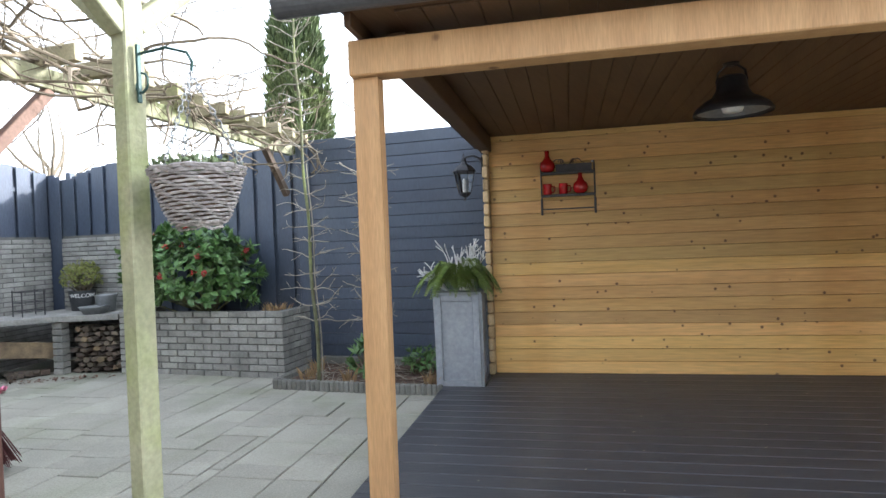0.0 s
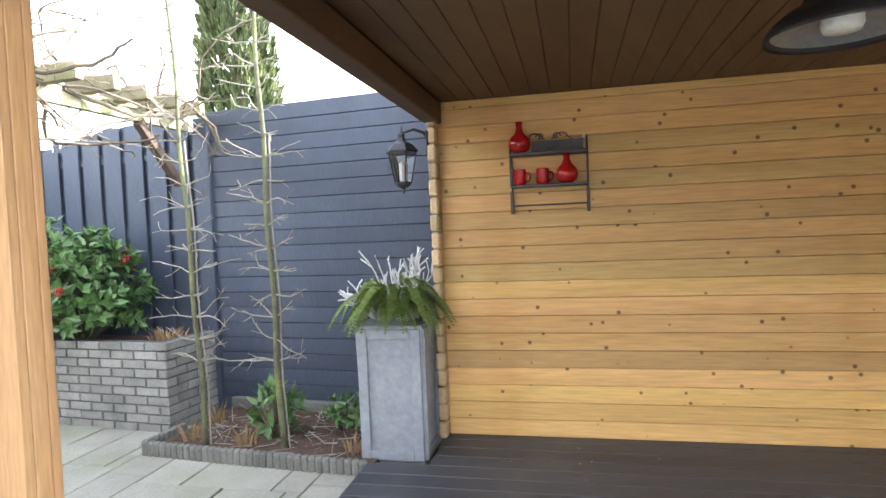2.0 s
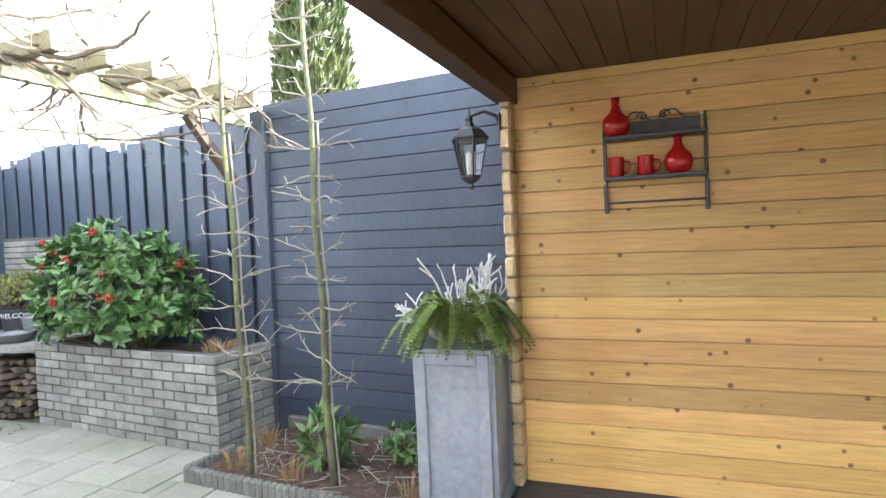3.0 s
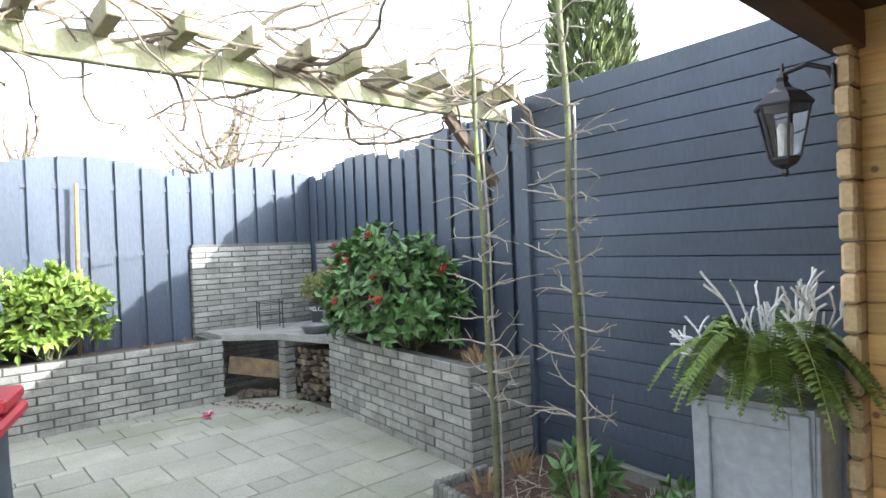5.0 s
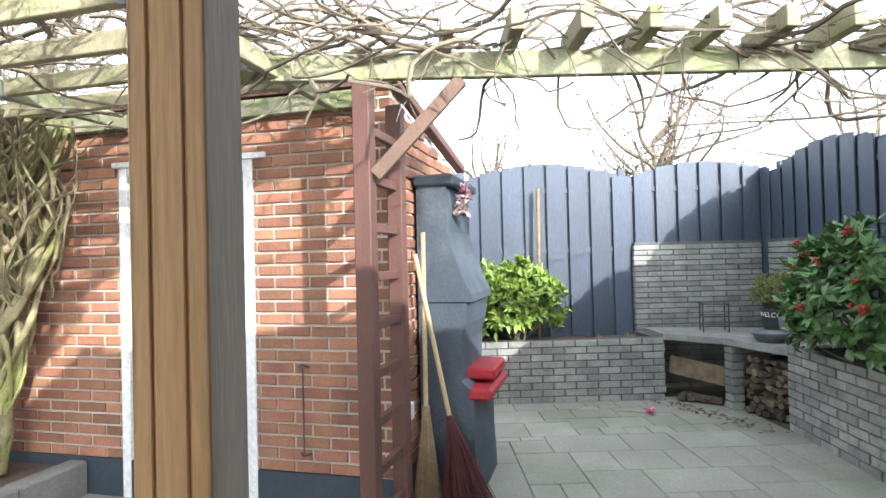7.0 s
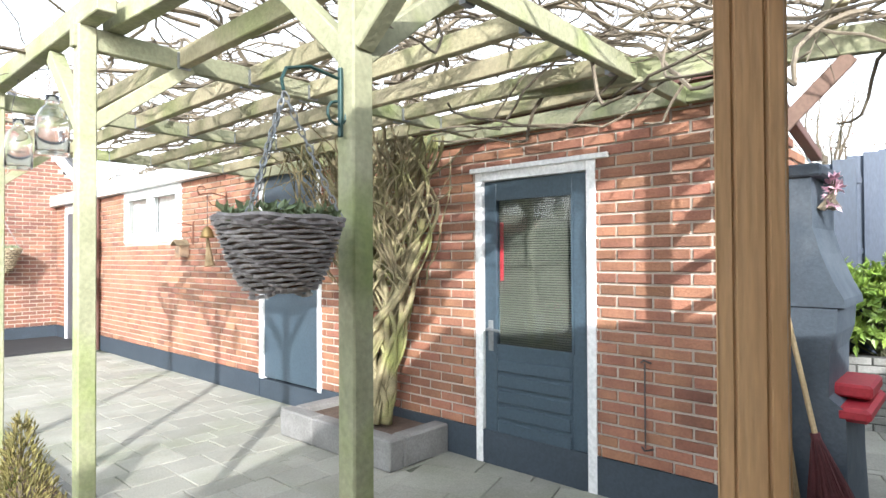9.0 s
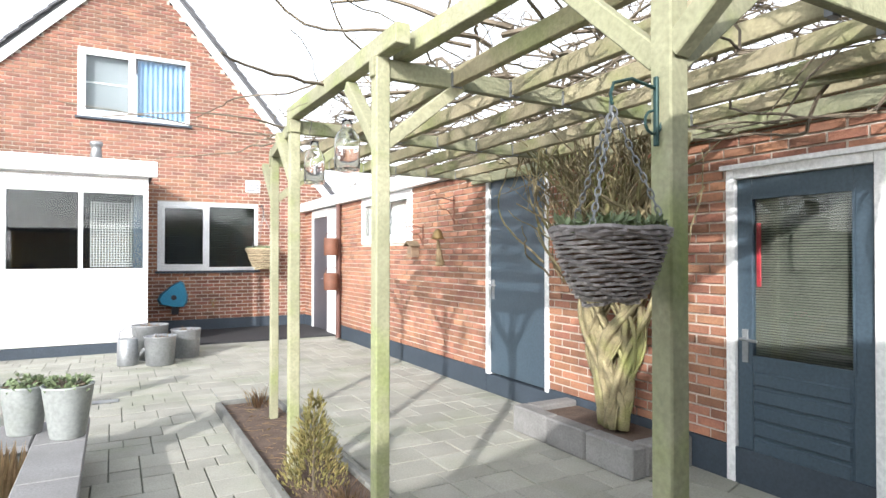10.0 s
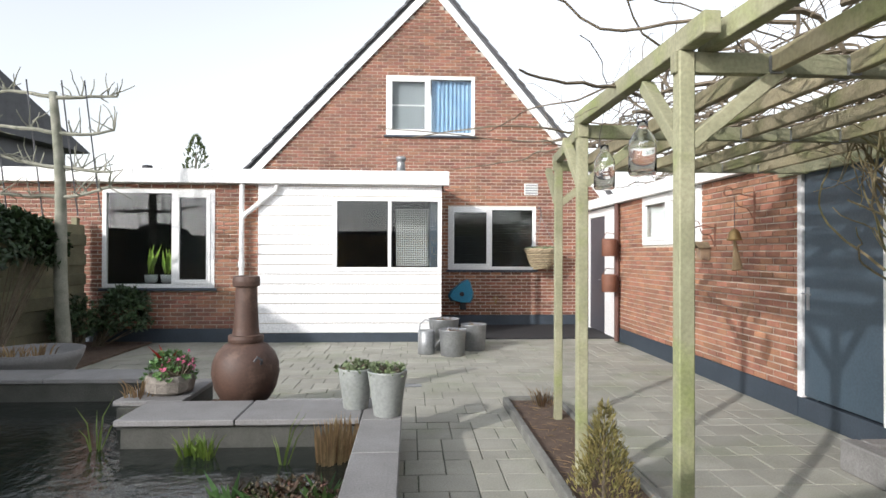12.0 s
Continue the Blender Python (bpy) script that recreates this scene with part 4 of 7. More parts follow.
for k in range(14):
    bm = bmesh.new()
    vine_stem(bm, k, rng.uniform(0.022, 0.040), rng.uniform(0.7, 1.0), rng.uniform(0.9, 1.02), rng)
    part("trunk", bm, VINE, vine, smooth=True)
bm = bmesh.new()
for k in range(46):
    vine_stem(bm, k, rng.choice((0.009, 0.012, 0.016, 0.022)), rng.uniform(0.7, 1.2), 1.0, rng)
tagged(part("stem_weave", bm, VINE, vine, smooth=True), kind="stuff")
bm = bmesh.new()
for k in range(120):
    a = rng.uniform(0.15, 2.99)
    p = vb + Vector((rng.uniform(0.0, 0.28), rng.uniform(-0.55, 0.55), rng.uniform(1.0, 2.1)))
    pts = wander(p, (0.25 + 0.4 * math.sin(a), 0.8 * math.cos(a), 1.0), rng.uniform(0.5, 1.2), 0.08, 0.30, rng, (0, 0, 0.05))
    pts = [Vector((max(q.x, XG + 0.02), q.y, min(q.z, PZ + 0.3))) for q in pts]
    r0 = rng.choice((0.006, 0.009, 0.013))
    tube(bm, pts, [r0 * (1 - 0.6 * i / len(pts)) for i in range(len(pts))], 4)
for k in range(60):
    p = vb + Vector((rng.uniform(0.05, 0.5), rng.uniform(-0.75, 0.6), 2.15 + rng.uniform(-0.05, 0.1)))
    pts = wander(p, (rng.uniform(-0.2, 0.4), rng.uniform(-0.5, 0.5), -1), rng.uniform(0.25, 0.75), 0.06, 0.25, rng)
    pts = [Vector((max(q.x, XG + 0.02), q.y, q.z)) for q in pts]
    tube(bm, pts, [0.006 * (1 - 0.6 * i / len(pts)) for i in range(len(pts))], 4)
tagged(part("shoot_tangle", bm, VINE_SHOOT, vine), kind="stuff")
bm = bmesh.new()
for k in range(230):
    p = Vector((rng.uniform(XG + 0.1, -1.3), rng.uniform(-2.6, 2.0), PZ + 0.13 + rng.uniform(0, 0.12)))
    pts = wander(p, (rng.uniform(-1, 1), rng.uniform(-1, 1), 0.05), rng.uniform(0.7, 2.0), 0.10, 0.34, rng)
    pts = [Vector((q.x, q.y, min(max(q.z, PZ + 0.11), PZ + 0.50))) for q in pts]
    r0 = rng.choice((0.005, 0.007, 0.010, 0.015))
    tube(bm, pts, [r0 * (1 - 0.6 * i / len(pts)) for i in range(len(pts))], 4)
for k in range(330):
    p = Vector((rng.uniform(XG + 0.1, -1.1), rng.uniform(-2.8, 2.2), PZ + 0.16))
    pts = wander(p, (rng.uniform(-1, 1), rng.uniform(-1, 1), rng.uniform(0.1, 0.9)), rng.uniform(0.3, 0.8), 0.08, 0.3, rng)
    tube(bm, pts, [0.0035 * (1 - 0.6 * i / len(pts)) for i in range(len(pts))], 3)
tagged(part("shoot_tangle", bm, TWIG, vine), kind="stuff")
bm = bmesh.new()
for k in range(110):
    s = BA + DV * rng.uniform(-0.9, 3.4) + Vector((rng.uniform(-0.1, 0.25), 0, rng.uniform(0.05, 0.2)))
    pts = wander(s, DV * rng.choice((-1, 1)) + rand_dir(rng) * 0.5, rng.uniform(0.7, 2.0), 0.09, 0.38, rng)
    pts = [Vector((q.x, min(q.y, 5.6), min(max(q.z, 2.12), 2.85))) for q in pts]
    r0 = rng.choice((0.006, 0.008, 0.011, 0.014))
    tube(bm, pts, [r0 * (1 - 0.6 * i / len(pts)) for i in range(len(pts))], 5)
for k in range(170):
    s = BA + DV * rng.uniform(-0.9, 3.5) + Vector((rng.uniform(-0.1, 0.3), 0, rng.uniform(0.05, 0.25)))
    pts = wander(s, rand_dir(rng) + Vector((0, 0, 0.3)), rng.uniform(0.25, 0.7), 0.07, 0.35, rng)
    tube(bm, pts, [0.0035 * (1 - 0.6 * i / len(pts)) for i in range(len(pts))], 3)
tagged(part("shoot_tangle", bm, TWIG, vine), kind="stuff")

bm = bmesh.new()
for k in range(90):
    p = Vector((XG + rng.uniform(-0.25, 0.10), rng.uniform(-6.9, -2.6), 2.68 + rng.uniform(0, 0.10)))
    pts = wander(p, (rng.uniform(-0.3, 0.3), rng.choice((-1, 1)), rng.uniform(-0.1, 0.3)), rng.uniform(0.4, 1.1), 0.08, 0.35, rng)
    pts = [Vector((q.x, q.y, max(q.z, 2.68))) for q in pts]
    r0 = rng.choice((0.006, 0.009, 0.013))
    tube(bm, pts, [r0 * (1 - 0.6 * i / len(pts)) for i in range(len(pts))], 4)
tagged(part("roof_tangle", bm, TWIG, vine), kind="stuff")

bed = thing("stone_bed", "grey concrete block bed round the vine", "garden bed", kind="structure")
CONC = mat("concrete_block", (0.23, 0.225, 0.215), (0.17, 0.165, 0.155), 0.9, 5, 70, 0.4, rnd=0.15)
for lo, hi in (((-3.22, -1.30, 0), (-3.08, -0.86, 0.22)), ((-3.22, -0.85, 0), (-3.08, -0.41, 0.22)), ((-3.22, -0.40, 0), (-3.08, 0.06, 0.22)), ((-3.69, -0.08, 0), (-3.225, 0.06, 0.22)), ((-3.69, -1.30, 0), (-3.225, -1.16, 0.22))):
    part("block", B(lo, hi, IDENT, 0.012), CONC, bed)
part("soil", B((-3.69, -1.16, 0), (-3.22, -0.08, 0.17)), SOIL, bed)

# ---------------------------------------------------------------- slim espalier trees and their bed
tagged(part("soil", B((-2.66, 5.46, -0.01), (-1.02, 6.40, 0.05), NO), SOIL), "bare brown soil with twigs before the blue wall", "soil", kind="structure")
edging = thing("bed_edging", "ribbed grey concrete edging round the soil bed", "edging", kind="structure")
CONCE = mat("edging_concrete", (0.20, 0.20, 0.18), (0.14, 0.14, 0.125), 0.9, 6, 70, 0.4, rnd=0.12)
rib = bmesh.new()
lathe(rib, [(0.027, 0.0), (0.027, 0.085), (0.018, 0.098)], 8)
rib_mesh = mesh_of("rib", rib, CONCE)
for k in range(34):
    ob = new("rib", rib_mesh)
    ob.parent, ob.matrix_basis = edging, NO @ Matrix.Translation((-2.68 + 0.0495 * k, 5.43, 0))
for k in range(9):
    ob = new("rib", rib_mesh)
    ob.parent, ob.matrix_basis = edging, NO @ Matrix.Translation((-2.70, 5.45 + 0.045 * k, 0))
part("back_edging", B((-2.7, 6.36, 0), (-1.1, 6.41, 0.13), NO, 0.01), CONCE, edging)


def slim_tree(x, y, lean, seed, r0):
    rng = random.Random(seed)
    root = thing("slim_tree", "slender espalier tree with bare side twigs", "tree", group="espalier trees by the wall")
    n = 24
    tr = [Vector((x + lean[0] * j / n * 3.6 + 0.012 * math.sin(j * 0.9 + seed), y + lean[1] * j / n * 3.6, 0.03 + 3.6 * j / n)) for j in range(n + 1)]
    part("trunk", tube(bmesh.new(), tr, [r0 * (1.1 - 0.6 * j / n) for j in range(n + 1)], 9), BARK, root, smooth=True)
    stake = [p + Vector((0.022, 0.025, 0)) for p in tr[:15]]
    part("stake", tube(bmesh.new(), stake, 0.006, 6), PALETWIG, root, "thin cane tied beside the trunk")
    bm = bmesh.new()
    U = NO.to_3x3() @ Vector((1, 0, 0))
    for j in range(4, n + 1):
        for s in (-1, 1):
            for _ in range(2 if rng.random() < 0.5 else 1):
                d = U * s + Vector((0, rng.uniform(-0.5, 0.15), rng.uniform(-0.1, 0.5)))
                pts = wander(tr[j], d, rng.uniform(0.12, 0.38), 0.05, 0.30, rng)
                pts = [Vector((q.x, min(q.y, 5.72), q.z)) for q in pts]
                tube(bm, pts, [0.006 * (1 - 0.6 * i / len(pts)) for i in range(len(pts))], 4)
                for _ in range(2):
                    q = pts[rng.randrange(1, len(pts))]
                    tw = wander(q, d + rand_dir(rng) * 0.8, rng.uniform(0.05, 0.14), 0.04, 0.3, rng)
                    tube(bm, tw, 0.0028, 3)
    tagged(part("twig_spray", bm, PALETWIG, root), kind="stuff")


PALETWIG = mat("pale_twig", (0.36, 0.33, 0.28), (0.24, 0.22, 0.17), 0.9, 9, 60, 0.3)
slim_tree(-3.30, 5.02, (-0.045, 0.0), 5, 0.018)
slim_tree(-2.76, 5.19, (-0.022, 0.0), 8, 0.021)
bush("hellebore", "low green hellebore in the soil bed", (-1.92, 5.83, 0.20), (0.14, 0.12, 0.20), 34, 0.13, 0.05, LEAF_DARK, 4, (-1.92, 5.83, 0.04), m=NO, whorl=4)
bush("low_shrub", "small dark green shrub in the soil bed", (-1.42, 6.05, 0.16), (0.17, 0.13, 0.13), 34, 0.09, 0.04, LEAF_DARK, 6, (-1.42, 6.05, 0.04), m=NO, whorl=4)
tufts("dry_stalks", "dry brown stalks in the soil bed", [NO @ Vector(p) for p in ((-1.20, 5.62, 0.04), (-2.0, 5.6, 0.04), (-2.45, 5.62, 0.04), (-2.55, 6.0, 0.04))], 26, 0.17, 0.07, DRY, 31)
litter = bmesh.new()
rng = random.Random(17)
for _ in range(1100):
    p = NO @ Vector((rng.uniform(-2.6, -1.1), rng.uniform(5.5, 6.35), 0.054))
    leaf(litter, p, Vector((rng.uniform(-1, 1), rng.uniform(-1, 1), 0.15)), Vector((0, 0, 1)), rng.uniform(0.02, 0.06), rng.uniform(0.006, 0.02))
tagged(part("leaf_litter", litter, BROWNLEAF), "dry leaves and chips on the soil", "litter", kind="stuff")
sticks = bmesh.new()
for _ in range(130):
    p = NO @ Vector((rng.uniform(-2.55, -1.15), rng.uniform(5.52, 6.3), 0.058))
    a = rng.uniform(0, 6.28)
    tube(sticks, [p, p + Vector((math.cos(a), math.sin(a), rng.uniform(0.0, 0.35))) * rng.uniform(0.05, 0.2)], rng.uniform(0.002, 0.004), 4)
tagged(part("fallen_twigs", sticks, PALETWIG), "pale fallen twigs lying on the soil", "twigs", kind="stuff")
fallen = bmesh.new()
for _ in range(90):
    q = rng.random()
    p = Vector((-6.95, 3.85, 0)).lerp(Vector((-5.9, 4.70, 0)), q) + Vector((rng.gauss(0.06, 0.07), rng.gauss(-0.06, 0.07), 0.010))
    leaf(fallen, p, Vector((rng.uniform(-1, 1), rng.uniform(-1, 1), 0.2)), Vector((0, 0, 1)), rng.uniform(0.03, 0.07), rng.uniform(0.02, 0.04))
tagged(part("fallen_leaves", fallen, BROWNLEAF), "brown fallen leaves before the wood store", "leaves", kind="stuff")

# ---------------------------------------------------------------- tall planter with fern
PLANTER = mat("grey_lead_planter", (0.31, 0.34, 0.375), (0.265, 0.29, 0.32), 0.6, 4, 25, 0.06, blotch=((0.39, 0.41, 0.43), 0.6, 3))
pl = thing("tall_planter", "tall square grey planter with recessed panels", "planter")
bm = bmesh.new()
x0, x1, y0, y1, h = -0.605, -0.175, 5.67, 6.06, 0.88
g = bmesh.ops.create_cube(bm, size=1.0, matrix=SH @ Matrix.Translation(((x0 + x1) / 2, (y0 + y1) / 2, h / 2 + 0.0)) @ Matrix.Diagonal((x1 - x0, y1 - y0, h, 1)))
for v in g["verts"]:
    if v.co.z < 0.1:
        c = SH @ Vector(((x0 + x1) / 2, (y0 + y1) / 2, 0))
        v.co.x, v.co.y = c.x + (v.co.x - c.x) * 0.93, c.y + (v.co.y - c.y) * 0.93
part("body", bm, PLANTER, pl)
for (a, b) in (((x0 + 0.012, x0 + 0.075), (0.04, h - 0.02)), ((x1 - 0.075, x1 - 0.012), (0.04, h - 0.02)), ((x0 + 0.075, x1 - 0.075), (0.04, 0.10)), ((x0 + 0.075, x1 - 0.075), (h - 0.08, h - 0.02))):
    part("panel_frame", B((a[0], y0 - 0.014, b[0]), (a[1], y0 + 0.03, b[1]), SH, 0.004), PLANTER, pl)
    ya = y0 + (a[0] - x0) * (y1 - y0) / (x1 - x0)
    yb = y0 + (a[1] - x0) * (y1 - y0) / (x1 - x0)
    part("panel_frame", B((x1 - 0.03, ya, b[0]), (x1 + 0.012, yb, b[1]), SH, 0.004), PLANTER, pl)
fern = thing("fern", "green arching fern in the tall planter", "fern")
rng = random.Random(9)
top = SH @ Vector(((x0 + x1) / 2, (y0 + y1) / 2, h))
for k in range(40):
    a = rng.uniform(0, 2 * math.pi)
    ln = rng.uniform(0.24, 0.42)
    d = Vector((math.cos(a), math.sin(a), 0))
    bm = bmesh.new()
    pts = []
    for j in range(13):
        t = j / 12
        pts.append(top + d * (0.05 + ln * 0.95 * t) + Vector((0, 0, ln * (1.50 * t - 1.62 * t * t) * rng.uniform(0.98, 1.02) + 0.02)))
    lift = rng.uniform(0.0, 0.16)
    pts = [p + Vector((0, 0, lift * (1 - abs(2 * j / 12 - 0.8)))) for j, p in enumerate(pts)]
    tube(bm, pts, 0.0025, 3)
    side = d.cross(Vector((0, 0, 1)))
    for j in range(1, 13):
        f = pts[j] - pts[j - 1]
        for s in (-1, 1):
            for o in (0.17, 0.5, 0.83):
                w = 0.072 * math.sin(math.pi * min(1, (j + o) / 13 * 0.93 + 0.07)) + 0.006
                leaf(bm, pts[j - 1] + f * o, side * s + f.normalized() * 0.35, Vector((0, 0, 1)), w, 0.030)
    part("frond", bm, FERN, fern)
tw = thing("white_twigs", "bunch of white painted twigs behind the fern", "dried twigs")
for k in range(26):
    bm = bmesh.new()
    far = k >= 18
    p = top + (SH.to_3x3() @ Vector((rng.uniform(-0.02, 0.12), rng.uniform(-0.02, 0.10), 0)) if not far else SH.to_3x3() @ Vector((-0.12, 0.02, 0)))
    d = (rng.uniform(-0.25, 0.35), rng.uniform(-0.2, 0.3), 1.0) if not far else (rng.uniform(-1.2, -0.3), rng.uniform(-0.3, 0.0), rng.uniform(0.5, 1))
    pts = wander(p, d, rng.uniform(0.36, 0.46) if not far else 0.30, 0.05, 0.22, rng)
    tube(bm, pts, [0.008 * (1 - 0.5 * i / len(pts)) for i in range(len(pts))], 5)
    for _ in range(3):
        q = pts[rng.randrange(len(pts) // 2, len(pts))]
        tube(bm, wander(q, Vector(d) + rand_dir(rng) * 0.7, 0.09, 0.03, 0.2, rng), 0.005, 4)
    part("twig", bm, WHITETWIG, tw)

# ---------------------------------------------------------------- shed wall rack, crockery and lamps
RK = SH @ Matrix.Translation((0.03, 0, -0.018))   # the rack on the plank wall
rack = thing("wall_rack", "weathered wire wall rack with two shelves", "wall shelf")
ru0, ru1, rv = 0.345, 0.815, 6.02
for u in (ru0, ru1):
    part("side_bar", tube(bmesh.new(), [RK @ Vector((u, rv - 0.004, z)) for z in (1.56, 2.03)], 0.006, 6), PEWTER, rack)
    part("front_bar", tube(bmesh.new(), [RK @ Vector(p) for p in ((u, rv - 0.10, 1.72), (u, rv - 0.10, 1.93), (u, rv - 0.05, 1.99), (u, rv - 0.004, 2.02))], 0.005, 6), PEWTER, rack)
    part("foot", bar(bmesh.new(), RK @ Vector((u, rv - 0.03, 1.555)), RK @ Vector((u, rv - 0.05, 1.70)), 0.02, 0.02), PEWTER, rack)
for z in (1.725, 1.925):
    part("shelf", B((ru0, rv - 0.115, z - 0.009), (ru1, rv - 0.002, z + 0.009), RK, 0.003), PEWTER, rack)
part("rail", tube(bmesh.new(), [RK @ Vector((u, rv - 0.05, 1.605)) for u in (ru0, ru1)], 0.006, 6), PEWTER, rack)
part("back_panel", B((ru0 + 0.13, rv - 0.012, 1.94), (ru1 - 0.02, rv - 0.004, 2.01), RK), PEWTER, rack)
for s in (-1, 1):
    pts = [RK @ Vector((0.58 + s * (0.02 + 0.13 * t + 0.0), rv - 0.012, 2.01 + 0.045 * math.sin(math.pi * t) * (1 if t < 0.8 else 0.6))) for t in [i / 10 for i in range(11)]]
    sp = [RK @ Vector((0.58 + s * (0.05 + 0.028 * (1 - t) * math.cos(8 * t)), rv - 0.012, 2.03 + 0.028 * (1 - t) * math.sin(8 * t))) for t in [i / 16 for i in range(17)]]
    part("scroll", tube(tube(bmesh.new(), pts, 0.004, 5), sp, 0.004, 5), PEWTER, rack)
part("white_knob", lathe(bmesh.new(), [(0.004, 0), (0.012, 0.006), (0.010, 0.018), (0.002, 0.02)], 10, RK @ Matrix.Translation((0.80, rv - 0.02, 2.01))), WHITE, rack)


def vase(u, z, s):
    root = thing("red_vase", "red glazed bottle vase on the wire rack", "vase", RK @ Matrix.Translation((u, rv - 0.06, z)), group="red crockery")
    part("body", lathe(bmesh.new(), [(0.02 * s, 0), (0.042 * s, 0.012 * s), (0.05 * s, 0.04 * s), (0.044 * s, 0.066 * s), (0.022 * s, 0.088 * s), (0.013 * s, 0.112 * s), (0.016 * s, 0.142 * s), (0.012 * s, 0.143 * s)], 24), REDGLAZE, root, smooth=True)


def mug(u, z):
    root = thing("red_mug", "red glazed mug on the wire rack", "mug", RK @ Matrix.Translation((u, rv - 0.06, z)), group="red crockery")
    part("body", lathe(bmesh.new(), [(0.034, 0), (0.037, 0.004), (0.038, 0.09), (0.040, 0.096), (0.036, 0.096), (0.034, 0.01)], 24), REDGLAZE, root, smooth=True)
    part("handle", tube(bmesh.new(), [(0.036, 0, 0.075), (0.062, 0, 0.07), (0.066, 0, 0.045), (0.056, 0, 0.022), (0.036, 0, 0.02)], 0.006, 8), REDGLAZE, root, smooth=True)


vase(0.405, 1.935, 1.36)
mug(0.40, 1.735)
mug(0.540, 1.735)
vase(0.690, 1.735, 1.34)

lan = thing("wall_lantern", "black six-sided wall lantern on a curved arm", "lantern", SH @ Matrix.Translation((-0.315, 5.90, 1.70)))
part("arm", tube(bmesh.new(), [(0.16, 0.06, 0.33), (0.14, 0.03, 0.385), (0.08, 0.01, 0.41), (0.0, 0, 0.39), (0.0, 0, 0.36)], 0.010, 8), BLACKMETAL, lan)
part("wall_plate", B((0.15, 0.03, 0.25), (0.165, 0.09, 0.40), IDENT, 0.004), BLACKMETAL, lan)
part("roof", lathe(bmesh.new(), [(0.105, 0.262), (0.108, 0.272), (0.07, 0.315), (0.035, 0.335), (0.02, 0.36), (0.024, 0.375), (0.008, 0.395), (0.006, 0.43)], 6), BLACKMETAL, lan)
part("base", lathe(bmesh.new(), [(0.006, 0.0), (0.014, 0.015), (0.01, 0.03), (0.04, 0.045), (0.055, 0.065), (0.055, 0.075)], 6), BLACKMETAL, lan)
for k in range(6):
    a0, a1 = math.pi / 3 * k, math.pi / 3 * (k + 1)
    part("glazing_bar", tube(bmesh.new(), [(0.055 * math.cos(a0), 0.055 * math.sin(a0), 0.072), (0.095 * math.cos(a0), 0.095 * math.sin(a0), 0.265)], 0.005, 5), BLACKMETAL, lan)
    bm = bmesh.new()
    bm.faces.new([bm.verts.new(q) for q in ((0.053 * math.cos(a0), 0.053 * math.sin(a0), 0.075), (0.053 * math.cos(a1), 0.053 * math.sin(a1), 0.075), (0.092 * math.cos(a1), 0.092 * math.sin(a1), 0.262), (0.092 * math.cos(a0), 0.092 * math.sin(a0), 0.262))])
    p = part("pane", bm, CLEAR, lan)
    p.visible_shadow = False
part("bulb", lathe(bmesh.new(), [(0.018, 0.08), (0.018, 0.19), (0.008, 0.205)], 12), WHITE, lan, "white candle bulb")

lamp = thing("pendant_lamp", "dark enamel barn lamp under the shed ceiling", "lamp", Matrix.Translation((0.29, 4.47, 2.0)))
part("shade", lathe(bmesh.new(), [(0.210, 0.0), (0.213, 0.012), (0.19, 0.045), (0.15, 0.075), (0.11, 0.095), (0.085, 0.14), (0.078, 0.20), (0.06, 0.215), (0.058, 0.21), (0.075, 0.19), (0.078, 0.14), (0.105, 0.088), (0.145, 0.068), (0.18, 0.04), (0.204, 0.008)], 36, cap=False), BLACKMETAL, lamp, smooth=True)
part("reflector", lathe(bmesh.new(), [(0.19, 0.016), (0.14, 0.052), (0.07, 0.075), (0.02, 0.078)], 36, cap=False), ZINC, lamp, "dull metal reflector", smooth=True)
part("glass", lathe(bmesh.new(), [(0.05, 0.01), (0.058, 0.03), (0.055, 0.07), (0.03, 0.075)], 20), WHITE, lamp, "milky bulb glass", smooth=True)
part("yoke", tube(bmesh.new(), [(-0.08, 0, 0.18), (-0.07, 0, 0.24), (-0.03, 0, 0.275), (0.03, 0, 0.275), (0.07, 0, 0.24), (0.08, 0, 0.18)], 0.007, 6), BLACKMETAL, lamp)
part("ceiling_mount", lathe(bmesh.new(), [(0.02, 0.27), (0.045, 0.28), (0.045, 0.288)], 14), BLACKMETAL, lamp)
debris = thing("deck_litter", "few pale leaf scraps on the deck", "litter", kind="stuff")
bm = bmesh.new()
rng = random.Random(2)
for _ in range(26):
    p = SH @ Vector((rng.uniform(-0.3, 2.6), rng.uniform(3.4, 5.9), DZ + 0.003))
    leaf(bm, p, Vector((rng.uniform(-1, 1), rng.uniform(-1, 1), 0.12)), Vector((0, 0, 1)), rng.uniform(0.012, 0.035), rng.uniform(0.008, 0.02))
part("scraps", bm, PALETWIG, debris)

# ---------------------------------------------------------------- pond
WATER = bpy.data.materials.new("pond_water")
WATER.use_nodes = True
_n = WATER.node_tree
_b = _n.nodes["Principled BSDF"]
_b.inputs["Base Color"].default_value = (0.012, 0.016, 0.014, 1)
_b.inputs["Roughness"].default_value = 0.04
_w = _n.nodes.new("ShaderNodeTexNoise")
_w.inputs["Scale"].default_value, _w.inputs["Detail"].default_value = 8, 5
_g = _n.nodes.new("ShaderNodeNewGeometry")
_n.links.new(_g.outputs["Position"], _w.inputs["Vector"])
_p = _n.nodes.new("ShaderNodeBump")
_p.inputs["Strength"].default_value, _p.inputs["Distance"].default_value = 0.45, 0.02
_n.links.new(_w.outputs[0], _p.inputs["Height"])
_n.links.new(_p.outputs[0], _b.inputs["Normal"])
